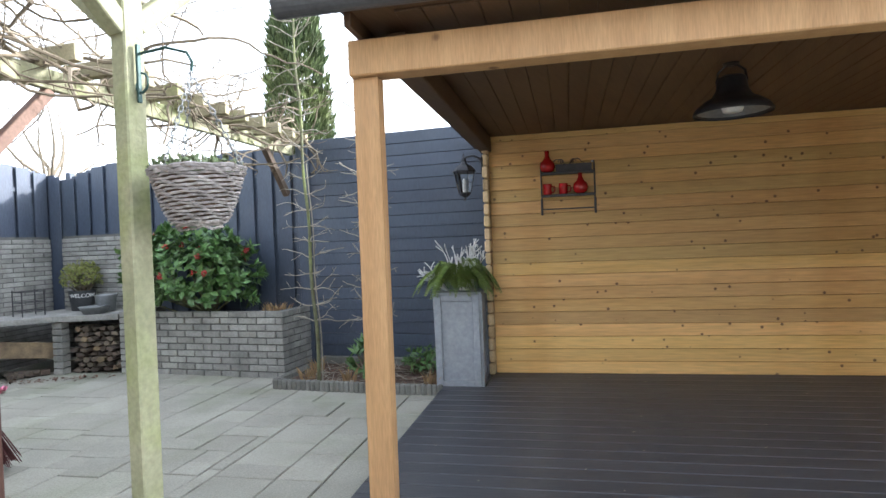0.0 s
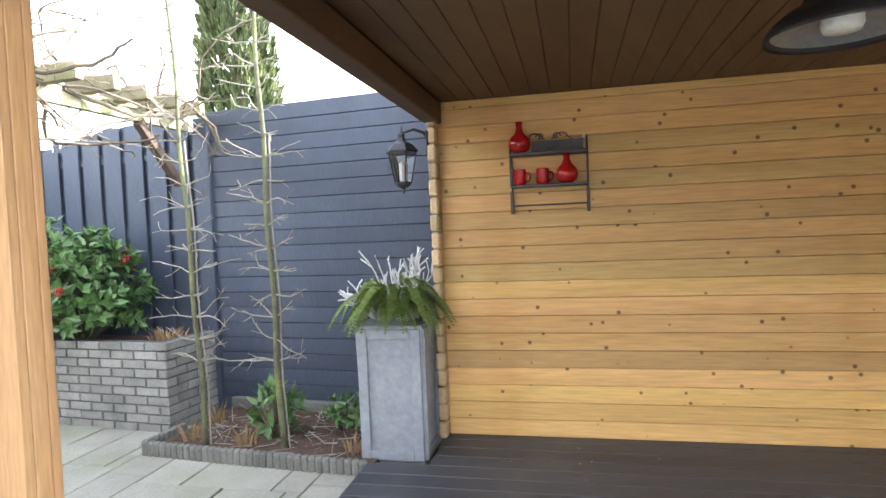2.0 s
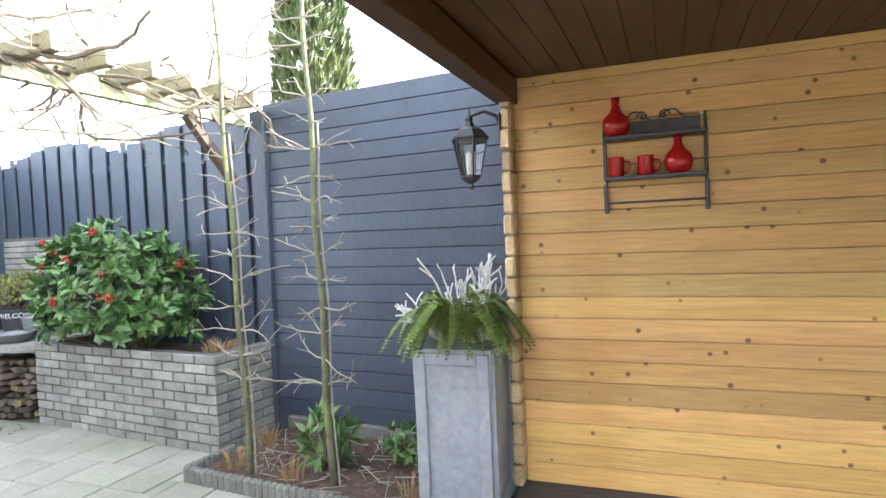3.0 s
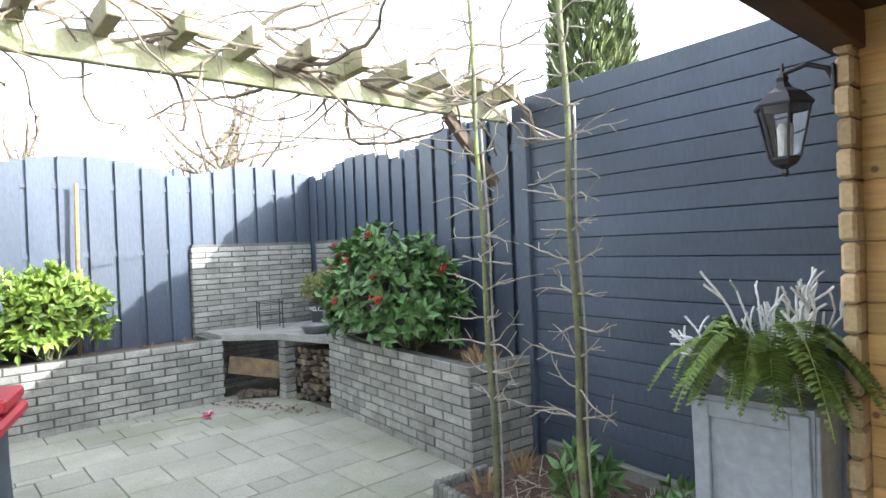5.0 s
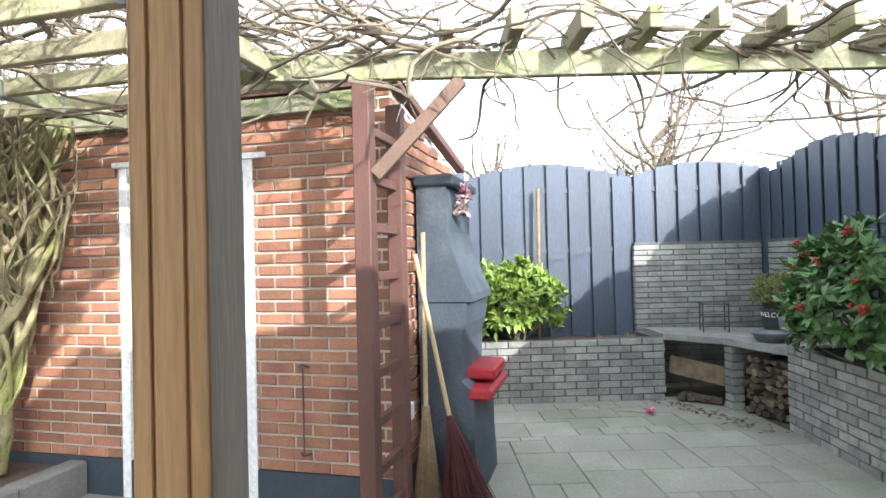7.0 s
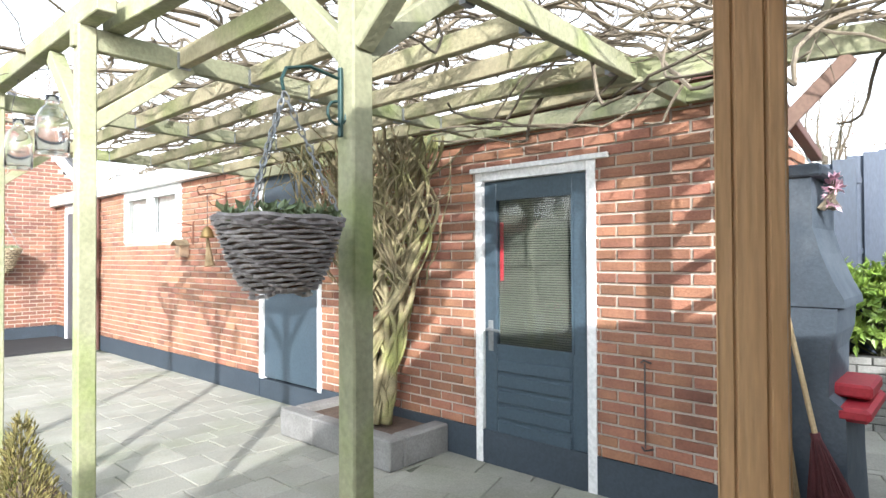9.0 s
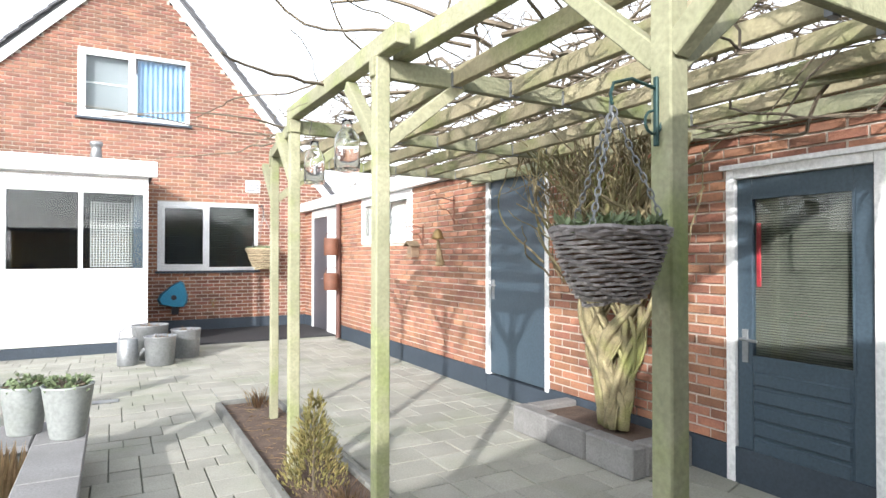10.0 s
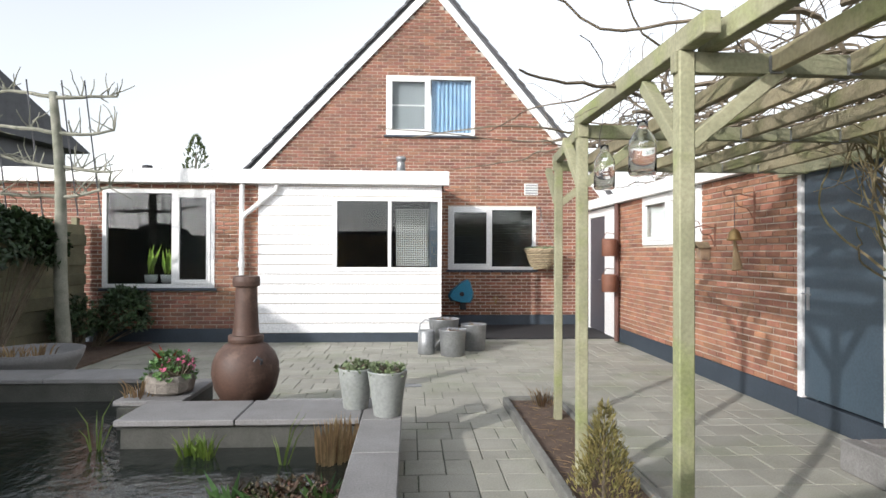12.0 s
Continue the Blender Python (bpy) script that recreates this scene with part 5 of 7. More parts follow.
DARKSTONE = mat("wet_dark_stone", (0.075, 0.075, 0.065), (0.045, 0.047, 0.038), 0.7, 5, 60, 0.4)
tagged(part("water", B((0.38, -3.3, -0.27), (5.6, -0.2, 0.07)), WATER), "dark rippled pond water", "water", kind="structure")
rim = thing("pond_wall", "dark stone pond wall under grey coping", "pond wall", kind="structure")
for lo, hi in (((0.16, -1.72, -0.05), (0.39, -0.22, 0.25)), ((0.16, -2.26, -0.05), (2.25, -1.76, 0.25)), ((2.05, -3.25, -0.05), (2.52, -2.26, 0.25)), ((2.56, -3.70, -0.05), (5.6, -3.25, 0.25))):
    part("wall", B(lo, hi), DARKSTONE, rim)
part("wall", B((0.46, -0.40, -0.05), (5.6, -0.22, 0.12)), DARKSTONE, rim)
for lo, hi in (((0.12, -1.66, 0.252), (0.43, -0.92, 0.30)), ((0.12, -0.912, 0.252), (0.43, -0.20, 0.30)), ((0.12, -2.30, 0.252), (0.43, -1.668, 0.30)), ((0.438, -2.30, 0.252), (1.38, -1.70, 0.30)), ((1.388, -2.30, 0.252), (2.28, -1.70, 0.30)), ((2.00, -3.22, 0.252), (2.58, -2.308, 0.30)), ((2.52, -3.74, 0.252), (3.7, -3.228, 0.30)), ((3.708, -3.74, 0.252), (5.6, -3.228, 0.30))):
    part("coping_slab", B(lo, hi, IDENT, 0.008), STONE, rim)
SEDUM = mat("sedum_leaf", (0.075, 0.024, 0.020), (0.055, 0.06, 0.025), 0.6, 14, 50, 0.1, island=0.4)
REED = mat("cut_reed", (0.50, 0.37, 0.20), (0.34, 0.23, 0.12), 0.85, 9, 50, 0.2, island=0.3)
tufts("reeds", "cut dry reed clump in the pond corner", [(0.54, -1.52, 0.05), (0.62, -1.42, 0.05)], 110, 0.31, 0.11, REED, 41, 0.010, droop=0.02, lean=0.16)
tufts("pond_grass", "fresh green pond grass by the coping", [(1.68, -1.60, 0.05), (1.54, -1.55, 0.05)], 34, 0.20, 0.09, LEAF_YELLOW, 42)
tufts("pond_grass", "thin reed blades standing in the water", [(2.42, -1.75, 0.05), (0.95, -1.35, 0.05)], 6, 0.42, 0.05, FERN, 43)
tufts("hyacinth", "broad green spring bulb leaves at the pond edge", [(0.52, -0.34, 0.12), (0.80, -0.36, 0.12), (1.02, -0.34, 0.12)], 18, 0.27, 0.06, LEAF_DARK, 44, 0.022)
bush("sedum", "low reddish brown sedum at the pond edge", (0.72, -0.34, 0.24), (0.34, 0.13, 0.12), 190, 0.034, 0.024, SEDUM, 45, (0.72, -0.34, 0.12))
tufts("pond_grass", "dry grass behind the flower bowl", [(2.42, -2.45, 0.28)], 30, 0.22, 0.10, DRY, 46)

# ---------------------------------------------------------------- stove, pots and cans on the terrace
CLAY = mat("brown_clay", (0.095, 0.052, 0.036), (0.055, 0.032, 0.024), 0.6, 5, 40, 0.3, blotch=((0.17, 0.105, 0.075), 0.75, 5))
st = thing("garden_stove", "brown clay chimney stove on the terrace", "chiminea", Matrix.Translation((1.60, -2.80, 0.0)))
part("belly", lathe(bmesh.new(), [(0.16, 0.16), (0.22, 0.20), (0.28, 0.31), (0.308, 0.44), (0.300, 0.54), (0.265, 0.63), (0.20, 0.70), (0.14, 0.735), (0.12, 0.74)], 36), CLAY, st, smooth=True)
part("neck", lathe(bmesh.new(), [(0.125, 0.725), (0.158, 0.735), (0.163, 0.765), (0.158, 0.795), (0.125, 0.80), (0.116, 0.86), (0.096, 1.235), (0.098, 1.245), (0.122, 1.255), (0.127, 1.30), (0.120, 1.345), (0.10, 1.35), (0.09, 1.30)], 40), CLAY, st)
part("handle", tube(bmesh.new(), [(-0.20, 0.235, 0.56), (-0.215, 0.27, 0.60), (-0.18, 0.285, 0.63), (-0.15, 0.28, 0.59)], 0.012, 8), PEWTER, st)
for k in range(3):
    a = 2.1 * k
    part("leg", tube(bmesh.new(), [(0.2 * math.cos(a), 0.2 * math.sin(a), 0.22), (0.27 * math.cos(a), 0.27 * math.sin(a), 0.0)], 0.018, 8), PEWTER, st)


PALEZINC = mat("pale_zinc", (0.37, 0.39, 0.37), (0.28, 0.30, 0.285), 0.6, 5, 40, 0.12, metal=0.2, blotch=((0.30, 0.32, 0.28), 0.5, 6))


def zinc_pot(x, y, z, r, h, label, group, plant=None, seed=0, taper=0.78):
    root = thing("zinc_pot", label, "plant pot", Matrix.Translation((x, y, z)), group=group)
    part("body", lathe(bmesh.new(), [(r * taper, 0), (r * taper + 0.004, 0.006), (r * 0.985, h - 0.02), (r, h - 0.015), (r * 1.02, h), (r * 0.97, h), (r * 0.94, h - 0.05), (0.01, h - 0.05)], 30), PALEZINC if plant else ZINC, root, smooth=True)
    part("soil", lathe(bmesh.new(), [(0.01, h - 0.055), (r * 0.95, h - 0.05), (r * 0.9, h - 0.035), (0.01, h - 0.025)], 16, cap=False), SOIL, root)
    if plant:
        bush("pot_plant", "small grey-green trailing plant in a zinc pot", (x, y, z + h), (r * 1.05, r * 1.05, 0.05), 46, 0.05, 0.025, plant, seed, (x, y, z + h - 0.04))


GREYLEAF = mat("grey_green_leaf", (0.11, 0.15, 0.07), (0.16, 0.20, 0.10), 0.6, 9, 50, 0.1, island=0.3)
zinc_pot(0.50, -2.03, 0.30, 0.145, 0.33, "grey zinc pot with a low plant", "pots on the coping", GREYLEAF, 61, 0.68)
zinc_pot(0.235, -1.80, 0.30, 0.155, 0.35, "grey zinc pot with a low plant", "pots on the coping", GREYLEAF, 62, 0.66)
zinc_pot(-0.60, -6.25, 0.0, 0.21, 0.40, "wide zinc bucket with dry stubble", "zinc buckets by the house", None, 0, 0.85)
zinc_pot(-0.98, -6.75, 0.0, 0.21, 0.42, "wide zinc bucket with dry stubble", "zinc buckets by the house", None, 0, 0.85)
zinc_pot(-0.50, -6.85, 0.0, 0.25, 0.50, "large zinc bucket with dry stubble", "zinc buckets by the house", None, 0, 0.85)
tufts("dry_stalks", "dry stubble in the zinc buckets", [(-0.6, -6.25, 0.34), (-0.98, -6.75, 0.36), (-0.5, -6.85, 0.44)], 14, 0.12, 0.12, DRY, 47)
can = thing("watering_can", "old zinc watering can on the terrace", "watering can", Matrix.Translation((-0.20, -6.40, 0)))
part("body", lathe(bmesh.new(), [(0.13, 0), (0.135, 0.01), (0.13, 0.36), (0.115, 0.37), (0.10, 0.365)], 24), ZINC, can, smooth=True)
part("handle", tube(bmesh.new(), [(0.11, 0, 0.34), (0.10, 0, 0.46), (0.02, 0, 0.53), (-0.08, 0, 0.50), (-0.11, 0, 0.36)], 0.011, 8), ZINC, can)
part("spout", tube(bmesh.new(), [(-0.12, 0.02, 0.10), (-0.24, 0.03, 0.24), (-0.33, 0.04, 0.38), (-0.36, 0.045, 0.40)], [0.03, 0.022, 0.018, 0.035], 10), ZINC, can, smooth=True)
bowl = thing("flower_bowl", "rough stone bowl of mixed winter flowers", "flower pot", Matrix.Translation((2.22, -2.62, 0.30)))
ROUGH = mat("rough_stone", (0.30, 0.27, 0.23), (0.17, 0.15, 0.13), 0.9, 9, 50, 1.0)
part("body", lathe(bmesh.new(), [(0.15, 0), (0.20, 0.03), (0.215, 0.12), (0.20, 0.17), (0.17, 0.17), (0.02, 0.14)], 14), ROUGH, bowl)
bush("winter_heather", "pink and green flowers in the stone bowl", (2.22, -2.62, 0.50), (0.24, 0.20, 0.18), 190, 0.05, 0.026, LEAF_DARK, 63, (2.22, -2.62, 0.42))
bush("cyclamen", "pink cyclamen in the stone bowl", (2.12, -2.55, 0.56), (0.18, 0.15, 0.13), 15, 0.032, 0.022, PINK, 64, (2.12, -2.58, 0.42))
tufts("salvia", "upright red flower spikes in the bowl", [(2.25, -2.62, 0.5)], 6, 0.28, 0.04, BERRY, 65, 0.012)
bas = thing("stone_basin", "round grey basin with dry plants", "basin", Matrix.Translation((4.55, -4.45, 0.0)))
part("body", lathe(bmesh.new(), [(0.36, 0), (0.52, 0.30), (0.55, 0.40), (0.52, 0.40), (0.47, 0.33), (0.02, 0.31)], 34), STONE, bas, smooth=True)
tufts("dry_stalks", "dry grass in the round basin", [(4.5, -4.45, 0.31), (4.75, -4.35, 0.31)], 40, 0.18, 0.18, DRY, 48)
for k, (x, y) in enumerate(((1.02, -3.35), (0.86, -3.30))):
    tagged(part("horseshoe", tube(bmesh.new(), [(x + 0.05 * math.cos(a), y + 0.06 * math.sin(a), 0.012) for a in [0.6 + 5.1 * i / 10 for i in range(11)]], 0.010, 6), WHITE), "small white loop lying on the paving", "ornament")
tagged(part("drain_grate", B((-0.08, -4.22, 0.002), (0.16, -4.08, 0.008), IDENT, 0.002), ZINC), "pale metal drain grate in the paving", "drain")

# ---------------------------------------------------------------- border under the pergola
tagged(part("soil", B((-1.43, -3.18, 0.0), (-0.96, 0.75, 0.055)), SOIL), "dark soil of the narrow border", "soil", kind="structure")
be = thing("border_edging", "grey concrete boards round the narrow border", "edging", kind="structure")
for lo, hi in (((-0.955, -3.2, 0), (-0.90, -2.21, 0.09)), ((-0.955, -2.2, 0), (-0.90, -1.21, 0.09)), ((-0.955, -1.2, 0), (-0.90, -0.21, 0.09)), ((-0.955, -0.2, 0), (-0.90, 0.78, 0.09)), ((-1.48, -2.2, 0), (-1.432, -1.21, 0.09)), ((-1.48, -3.2, 0), (-1.432, -2.21, 0.09)), ((-1.48, -1.2, 0), (-1.432, -0.21, 0.09)), ((-1.48, -0.2, 0), (-1.432, 0.78, 0.09)), ((-1.43, -3.24, 0), (-0.956, -3.19, 0.09)), ((-1.43, 0.755, 0), (-0.956, 0.80, 0.09))):
    part("edging_board", B(lo, hi, IDENT, 0.006), CONCE, be)
con = thing("dwarf_conifer", "small bronze green dwarf conifer in the border", "conifer")
rng = random.Random(71)
bm = bmesh.new()
cb = Vector((-1.13, -0.70, 0.05))
for _ in range(1500):
    t = rng.random() ** 0.8
    a = rng.uniform(0, 2 * math.pi)
    tip = 1.0 - 0.38 * abs(math.sin(2.5 * a + 0.7)) ** 0.7
    r = 0.20 * (1 - t) ** 0.6 * rng.uniform(0.35, 1.12) + 0.012
    p = cb + Vector((r * math.cos(a), r * math.sin(a), 0.03 + 0.58 * t * (1 - (1 - tip) * min(1, r / 0.07))))
    leaf(bm, p, Vector((math.cos(a) * 0.6, math.sin(a) * 0.6, 1)) + rand_dir(rng) * 0.4, rand_dir(rng), rng.uniform(0.03, 0.06), 0.012)
part("foliage", bm, CONIFER, con)
part("trunk", tube(bmesh.new(), [cb, cb + Vector((0, 0, 0.5))], [0.015, 0.004], 6), TWIG, con)
tufts("dry_stalks", "clump of dry cut stems in the border", [(-1.28, -3.0, 0.05)], 60, 0.20, 0.12, DRY, 51)
tufts("dry_stalks", "clump of russet dry stems in the border", [(-1.22, -0.38, 0.05)], 70, 0.15, 0.11, DRY, 52)
tufts("lily_shoot", "fresh green shoots in the border", [(-1.22, -1.45, 0.05)], 16, 0.16, 0.06, LEAF_YELLOW, 53, 0.01)
litter = bmesh.new()
for _ in range(240):
    leaf(litter, Vector((rng.uniform(-1.4, -0.98), rng.uniform(-3.1, 0.6), 0.058)), Vector((rng.uniform(-1, 1), rng.uniform(-1, 1), 0.1)), Vector((0, 0, 1)), rng.uniform(0.03, 0.12), 0.006)
tagged(part("straw", litter, DRY), "straw and dry blades on the border soil", "litter", kind="stuff")

# ---------------------------------------------------------------- hanging baskets and jars
WICKER = mat("grey_wicker", (0.38, 0.35, 0.335), (0.20, 0.18, 0.175), 0.8, 20, 80, 0.3, rnd=0.2)
WICKER2 = mat("pale_wicker", (0.46, 0.38, 0.25), (0.34, 0.27, 0.16), 0.8, 20, 80, 0.3, rnd=0.2)


def basket(centre, r, h, hook, wick, label, seed, rows=16, chain=True, oval=(1, 1)):
    root = thing("hanging_basket", label, "hanging basket", Matrix.Translation(centre) @ Matrix.Diagonal((*oval, 1, 1)), group="hanging baskets")
    rng = random.Random(seed)
    n = 96
    for k in range(rows):
        t = k / (rows - 1)
        rr = r * (0.46 + 0.54 * t ** 0.6)
        thick = h / rows * (0.44 if k < rows - 2 else 0.75)
        pts = []
        for j in range(n + 1):
            a = 2 * math.pi * j / n
            w = rr + 0.005 * math.cos(20 * a + math.pi * k) * (r / 0.165)
            pts.append(Vector((w * math.cos(a), w * math.sin(a), -h + h * t + 0.002 * math.sin(7 * a + k * 1.7) - (0.010 * math.cos(2 * a) if k == 0 else 0))))
        part("strand", tube(bmesh.new(), pts, thick, 5), wick, root)
    part("base", lathe(bmesh.new(), [(0.01, -h), (r * 0.47, -h), (r * 0.5, -h + 0.01), (0.01, -h + 0.012)], 20), wick, root)
    part("liner", lathe(bmesh.new(), [(r * 0.44, -h + 0.01), (r * 0.7, -h * 0.7), (r * 0.92, -0.02), (0.01, -0.012)], 24, cap=False), SOIL, root)
    bm = bmesh.new()
    for _ in range(330):
        a, q = rng.uniform(0, 6.28), r * 0.92 * math.sqrt(rng.random())
        leaf(bm, Vector((q * math.cos(a), q * math.sin(a), rng.uniform(-0.01, 0.02))), rand_dir(rng) + Vector((0, 0, 0.7)), rand_dir(rng), 0.035 * r / 0.165, 0.018 * r / 0.165)
    part("foliage", bm, GREYLEAF, root)
    top = Vector(hook) - Vector(centre)
    for k in range(3):
        a = 2.1 * k + 0.6
        p0 = Vector((r * math.cos(a), r * math.sin(a), 0.0))
        ln = (top - p0).length
        m = max(6, int(ln / 0.020)) if chain else 1
        bm = bmesh.new()
        d = (top - p0).normalized()
        sd_ = d.orthogonal().normalized()
        if not chain:
            tube(bm, [p0, top], 0.006, 4)
        for j in range(m if chain else 0):
            c = p0 + (top - p0) * ((j + 0.5) / m)
            s = sd_ if j % 2 else d.cross(sd_)
            ring = [c + d * (0.014 * math.cos(x)) + s * (0.0065 * math.sin(x)) for x in [6.283 * i / 8 for i in range(9)]]
            tube(bm, ring, 0.0019, 4)
        part("chain", bm, ZINC, root)
    return root


basket((-1.058, 1.90, 1.577), 0.134, 0.166, (-1.065, 1.90, 1.87), WICKER, "grey wicker hanging basket with ivy", 81, 17, True, (1.10, 0.90))
GREENMETAL = mat("green_bracket", (0.02, 0.06, 0.055), (0.015, 0.045, 0.04), 0.5, 8, 50, 0.1, metal=0.3)
hk = thing("plant_bracket", "green iron bracket on the pergola post", "bracket")
part("plate", B((-1.262, 1.856, 1.80), (-1.252, 1.870, 1.98), IDENT, 0.002), GREENMETAL, hk)
part("arm", tube(bmesh.new(), [(-1.25, 1.863, 1.95), (-1.15, 1.88, 1.955), (-1.075, 1.895, 1.93), (-1.06, 1.90, 1.90), (-1.065, 1.90, 1.875)], 0.0045, 6), GREENMETAL, hk)
part("scroll", tube(bmesh.new(), [(-1.245 + 0.03 * math.sin(x), 1.864, 1.86 + 0.03 * math.cos(x)) for x in [0.6 * i for i in range(9)]], 0.004, 5), GREENMETAL, hk)
basket((-2.72, -9.58, 1.66), 0.33, 0.40, (-2.72, -9.58, 2.35), WICKER2, "pale wicker basket hanging from the house wall", 82, 12, False)
hb = thing("plant_bracket", "scrolled iron bracket on the house wall", "bracket")
part("arm", tube(bmesh.new(), [(-2.72, YH + 0.012, 2.55), (-2.72, YH + 0.20, 2.58), (-2.72, YH + 0.34, 2.45), (-2.72, YH + 0.34, 2.36)], 0.012, 6), PEWTER, hb)


def jar(x, y, z, r, h):
    root = thing("glass_jar", "clear glass jar hanging under the pergola", "jar", Matrix.Translation((x, y, z)), group="hanging jars")
    part("body", lathe(bmesh.new(), [(r * 0.9, 0), (r, 0.01), (r, h * 0.62), (r * 0.75, h * 0.75), (r * 0.42, h * 0.85), (r * 0.40, h), (r * 0.36, h), (r * 0.36, h * 0.86), (r * 0.70, h * 0.74), (r * 0.94, h * 0.61), (r * 0.94, 0.015), (0.004, 0.012)], 26), CLEAR, root, smooth=True)
    part("wire", tube(bmesh.new(), [(0.4 * r, 0, h * 0.93), (0.03, 0, h + 0.05), (0, 0, PZ + 0.09 - z)], 0.0022, 4), PEWTER, root)


jar(-1.10, -0.03, 1.96, 0.068, 0.27)
jar(-1.09, -0.58, 1.95, 0.062, 0.26)

# ---------------------------------------------------------------- barbecue and brooms
BBQ = mat("slate_concrete", (0.060, 0.078, 0.098), (0.042, 0.056, 0.072), 0.7, 4, 60, 0.3, blotch=((0.12, 0.14, 0.16), 0.5, 3))
bq = thing("barbecue", "slate painted concrete barbecue with chimney hood", "barbecue")


def prism(bm, poly, x0, x1):
    """A (y, z) outline drawn out along x."""
    a = [bm.verts.new((x0, y, z)) for y, z in poly]
    b = [bm.verts.new((x1, y, z)) for y, z in poly]
    bm.faces.new(a)
    bm.faces.new(b[::-1])
    for i in range(len(poly)):
        j = (i + 1) % len(poly)
        bm.faces.new((a[j], a[i], b[i], b[j]))
    bmesh.ops.recalc_face_normals(bm, faces=bm.faces)
    return bm


bx0, bx1 = -4.72, -4.06
part("hood", prism(bmesh.new(), [(2.21, 1.205), (2.21, 1.92), (2.40, 1.92), (2.405, 1.64), (2.44, 1.50), (2.50, 1.34), (2.545, 1.25), (2.55, 1.205)], bx0, bx1), BBQ, bq)
part("cap", B((bx0 - 0.03, 2.20, 1.922), (bx1 + 0.03, 2.455, 1.99), IDENT, 0.012), BBQ, bq)
part("body", prism(bmesh.new(), [(2.21, 0.0), (2.21, 1.198), (2.515, 1.198), (2.505, 1.06), (2.475, 0.95), (2.47, 0.72), (2.545, 0.66), (2.55, 0.30), (2.565, 0.0)], bx0, bx1), BBQ, bq)
part("ash_tray", B((bx0 + 0.0, 2.50, 0.605), (bx1 + 0.006, 2.655, 0.68), IDENT, 0.02), REDPAINT, bq, "red painted front ledge")
part("grill_tray", B((bx0 + 0.05, 2.44, 0.70), (bx1 - 0.17, 2.645, 0.775), IDENT, 0.015), REDPAINT, bq, "red painted upper ledge")
STRAW = mat("broom_straw", (0.33, 0.24, 0.13), (0.22, 0.15, 0.085), 0.9, 9, 60, 0.2, island=0.2)
HEATHERTW = mat("dark_red_twigs", (0.14, 0.045, 0.045), (0.085, 0.028, 0.030), 0.8, 9, 60, 0.2, island=0.2)
CANE = mat("pale_broom_handle", (0.56, 0.44, 0.25), (0.46, 0.34, 0.18), 0.6, 6, 60, 0.1)


def broom(foot, top, head_mat, label, seed, spread):
    rng = random.Random(seed)
    root = thing("broom", label, "broom", group="brooms by the barbecue")
    f, t = Vector(foot), Vector(top)
    part("handle", tube(bmesh.new(), [f.lerp(t, 0.28), t], 0.014, 8), CANE, root)
    bm = bmesh.new()
    for _ in range(260):
        a, q = rng.uniform(0, 6.28), math.sqrt(rng.random())
        b0 = f.lerp(t, 0.36) + Vector((0.018 * q * math.cos(a), 0.018 * q * math.sin(a), 0))
        b1 = f + Vector((spread[0] * q * math.cos(a), spread[1] * q * math.sin(a), rng.uniform(0, 0.05)))
        tube(bm, [b0, b0.lerp(b1, 0.4), b1], [0.004, 0.003, 0.002], 3)
    part("bristles", bm, head_mat, root)
    part("binding", tube(bmesh.new(), [f.lerp(t, 0.30), f.lerp(t, 0.37)], 0.024, 10), head_mat, root)


broom((-3.86, 2.30, 0.02), (-3.92, 2.29, 1.63), STRAW, "straw broom leaning on the barbecue", 91, (0.10, 0.09))
broom((-3.86, 2.55, 0.02), (-3.90, 2.245, 1.50), HEATHERTW, "dark red twig broom leaning on the barbecue", 92, (0.14, 0.17))
PALEPINK = mat("pale_pink_petal", (0.80, 0.62, 0.68), (0.70, 0.32, 0.42), 0.6, 12, 40, 0.05, island=0.3)
sock = thing("socket_box", "white outdoor socket on the garage end wall", "socket", Matrix.Translation((-3.80, 2.19, 0.60)))
part("box", B((-0.04, 0.002, -0.05), (0.04, 0.05, 0.05), IDENT, 0.006), WHITE, sock)
bush("flower_garland", "pink and white flower garland on the barbecue", (-4.25, 2.475, 1.80), (0.045, 0.04, 0.15), 16, 0.05, 0.03, PALEPINK, 93, (-4.25, 2.45, 1.75), whorl=4)

# ---------------------------------------------------------------- planting round the patio
bush("skimmia", "large glossy shrub with red berries in the planter", (-4.14, 5.96, 1.07), (0.86, 0.44, 0.54), 540, 0.118, 0.062, LEAF_DARK, 101, (-3.95, 6.15, 0.60), BARK, 30, NO, 10, 6)
bush("aucuba", "yellow-green broadleaf shrub in the low planter", (4.22, 0.22, 0.98), (0.52, 0.36, 0.45), 480, 0.11, 0.05, LEAF_YELLOW, 102, (4.28, 0.30, 0.56), BARK, 0, WPM, 8, 6)
tufts("dry_stalks", "dry stubble in the low planter", [WPM @ Vector((5.05, 0.2, 0.58)), WPM @ Vector((5.4, 0.2, 0.58))], 24, 0.09, 0.07, DRY, 54)
tufts("dry_stalks", "dry bracken in the raised planter", [NO @ Vector((-3.05, 6.1, 0.62)), NO @ Vector((-3.2, 6.2, 0.62))], 40, 0.14, 0.12, DRY, 55)
tagged(part("plant_stake", tube(bmesh.new(), [WPM @ Vector((4.52, 0.45, 0.55)), WPM @ Vector((4.55, 0.47, 2.2))], 0.02, 7), DRY), "rough pale stake before the fence", "stake")
fl = thing("dropped_flower", "pink flower lying on the paving", "flower")
bm = bmesh.new()
rng = random.Random(5)
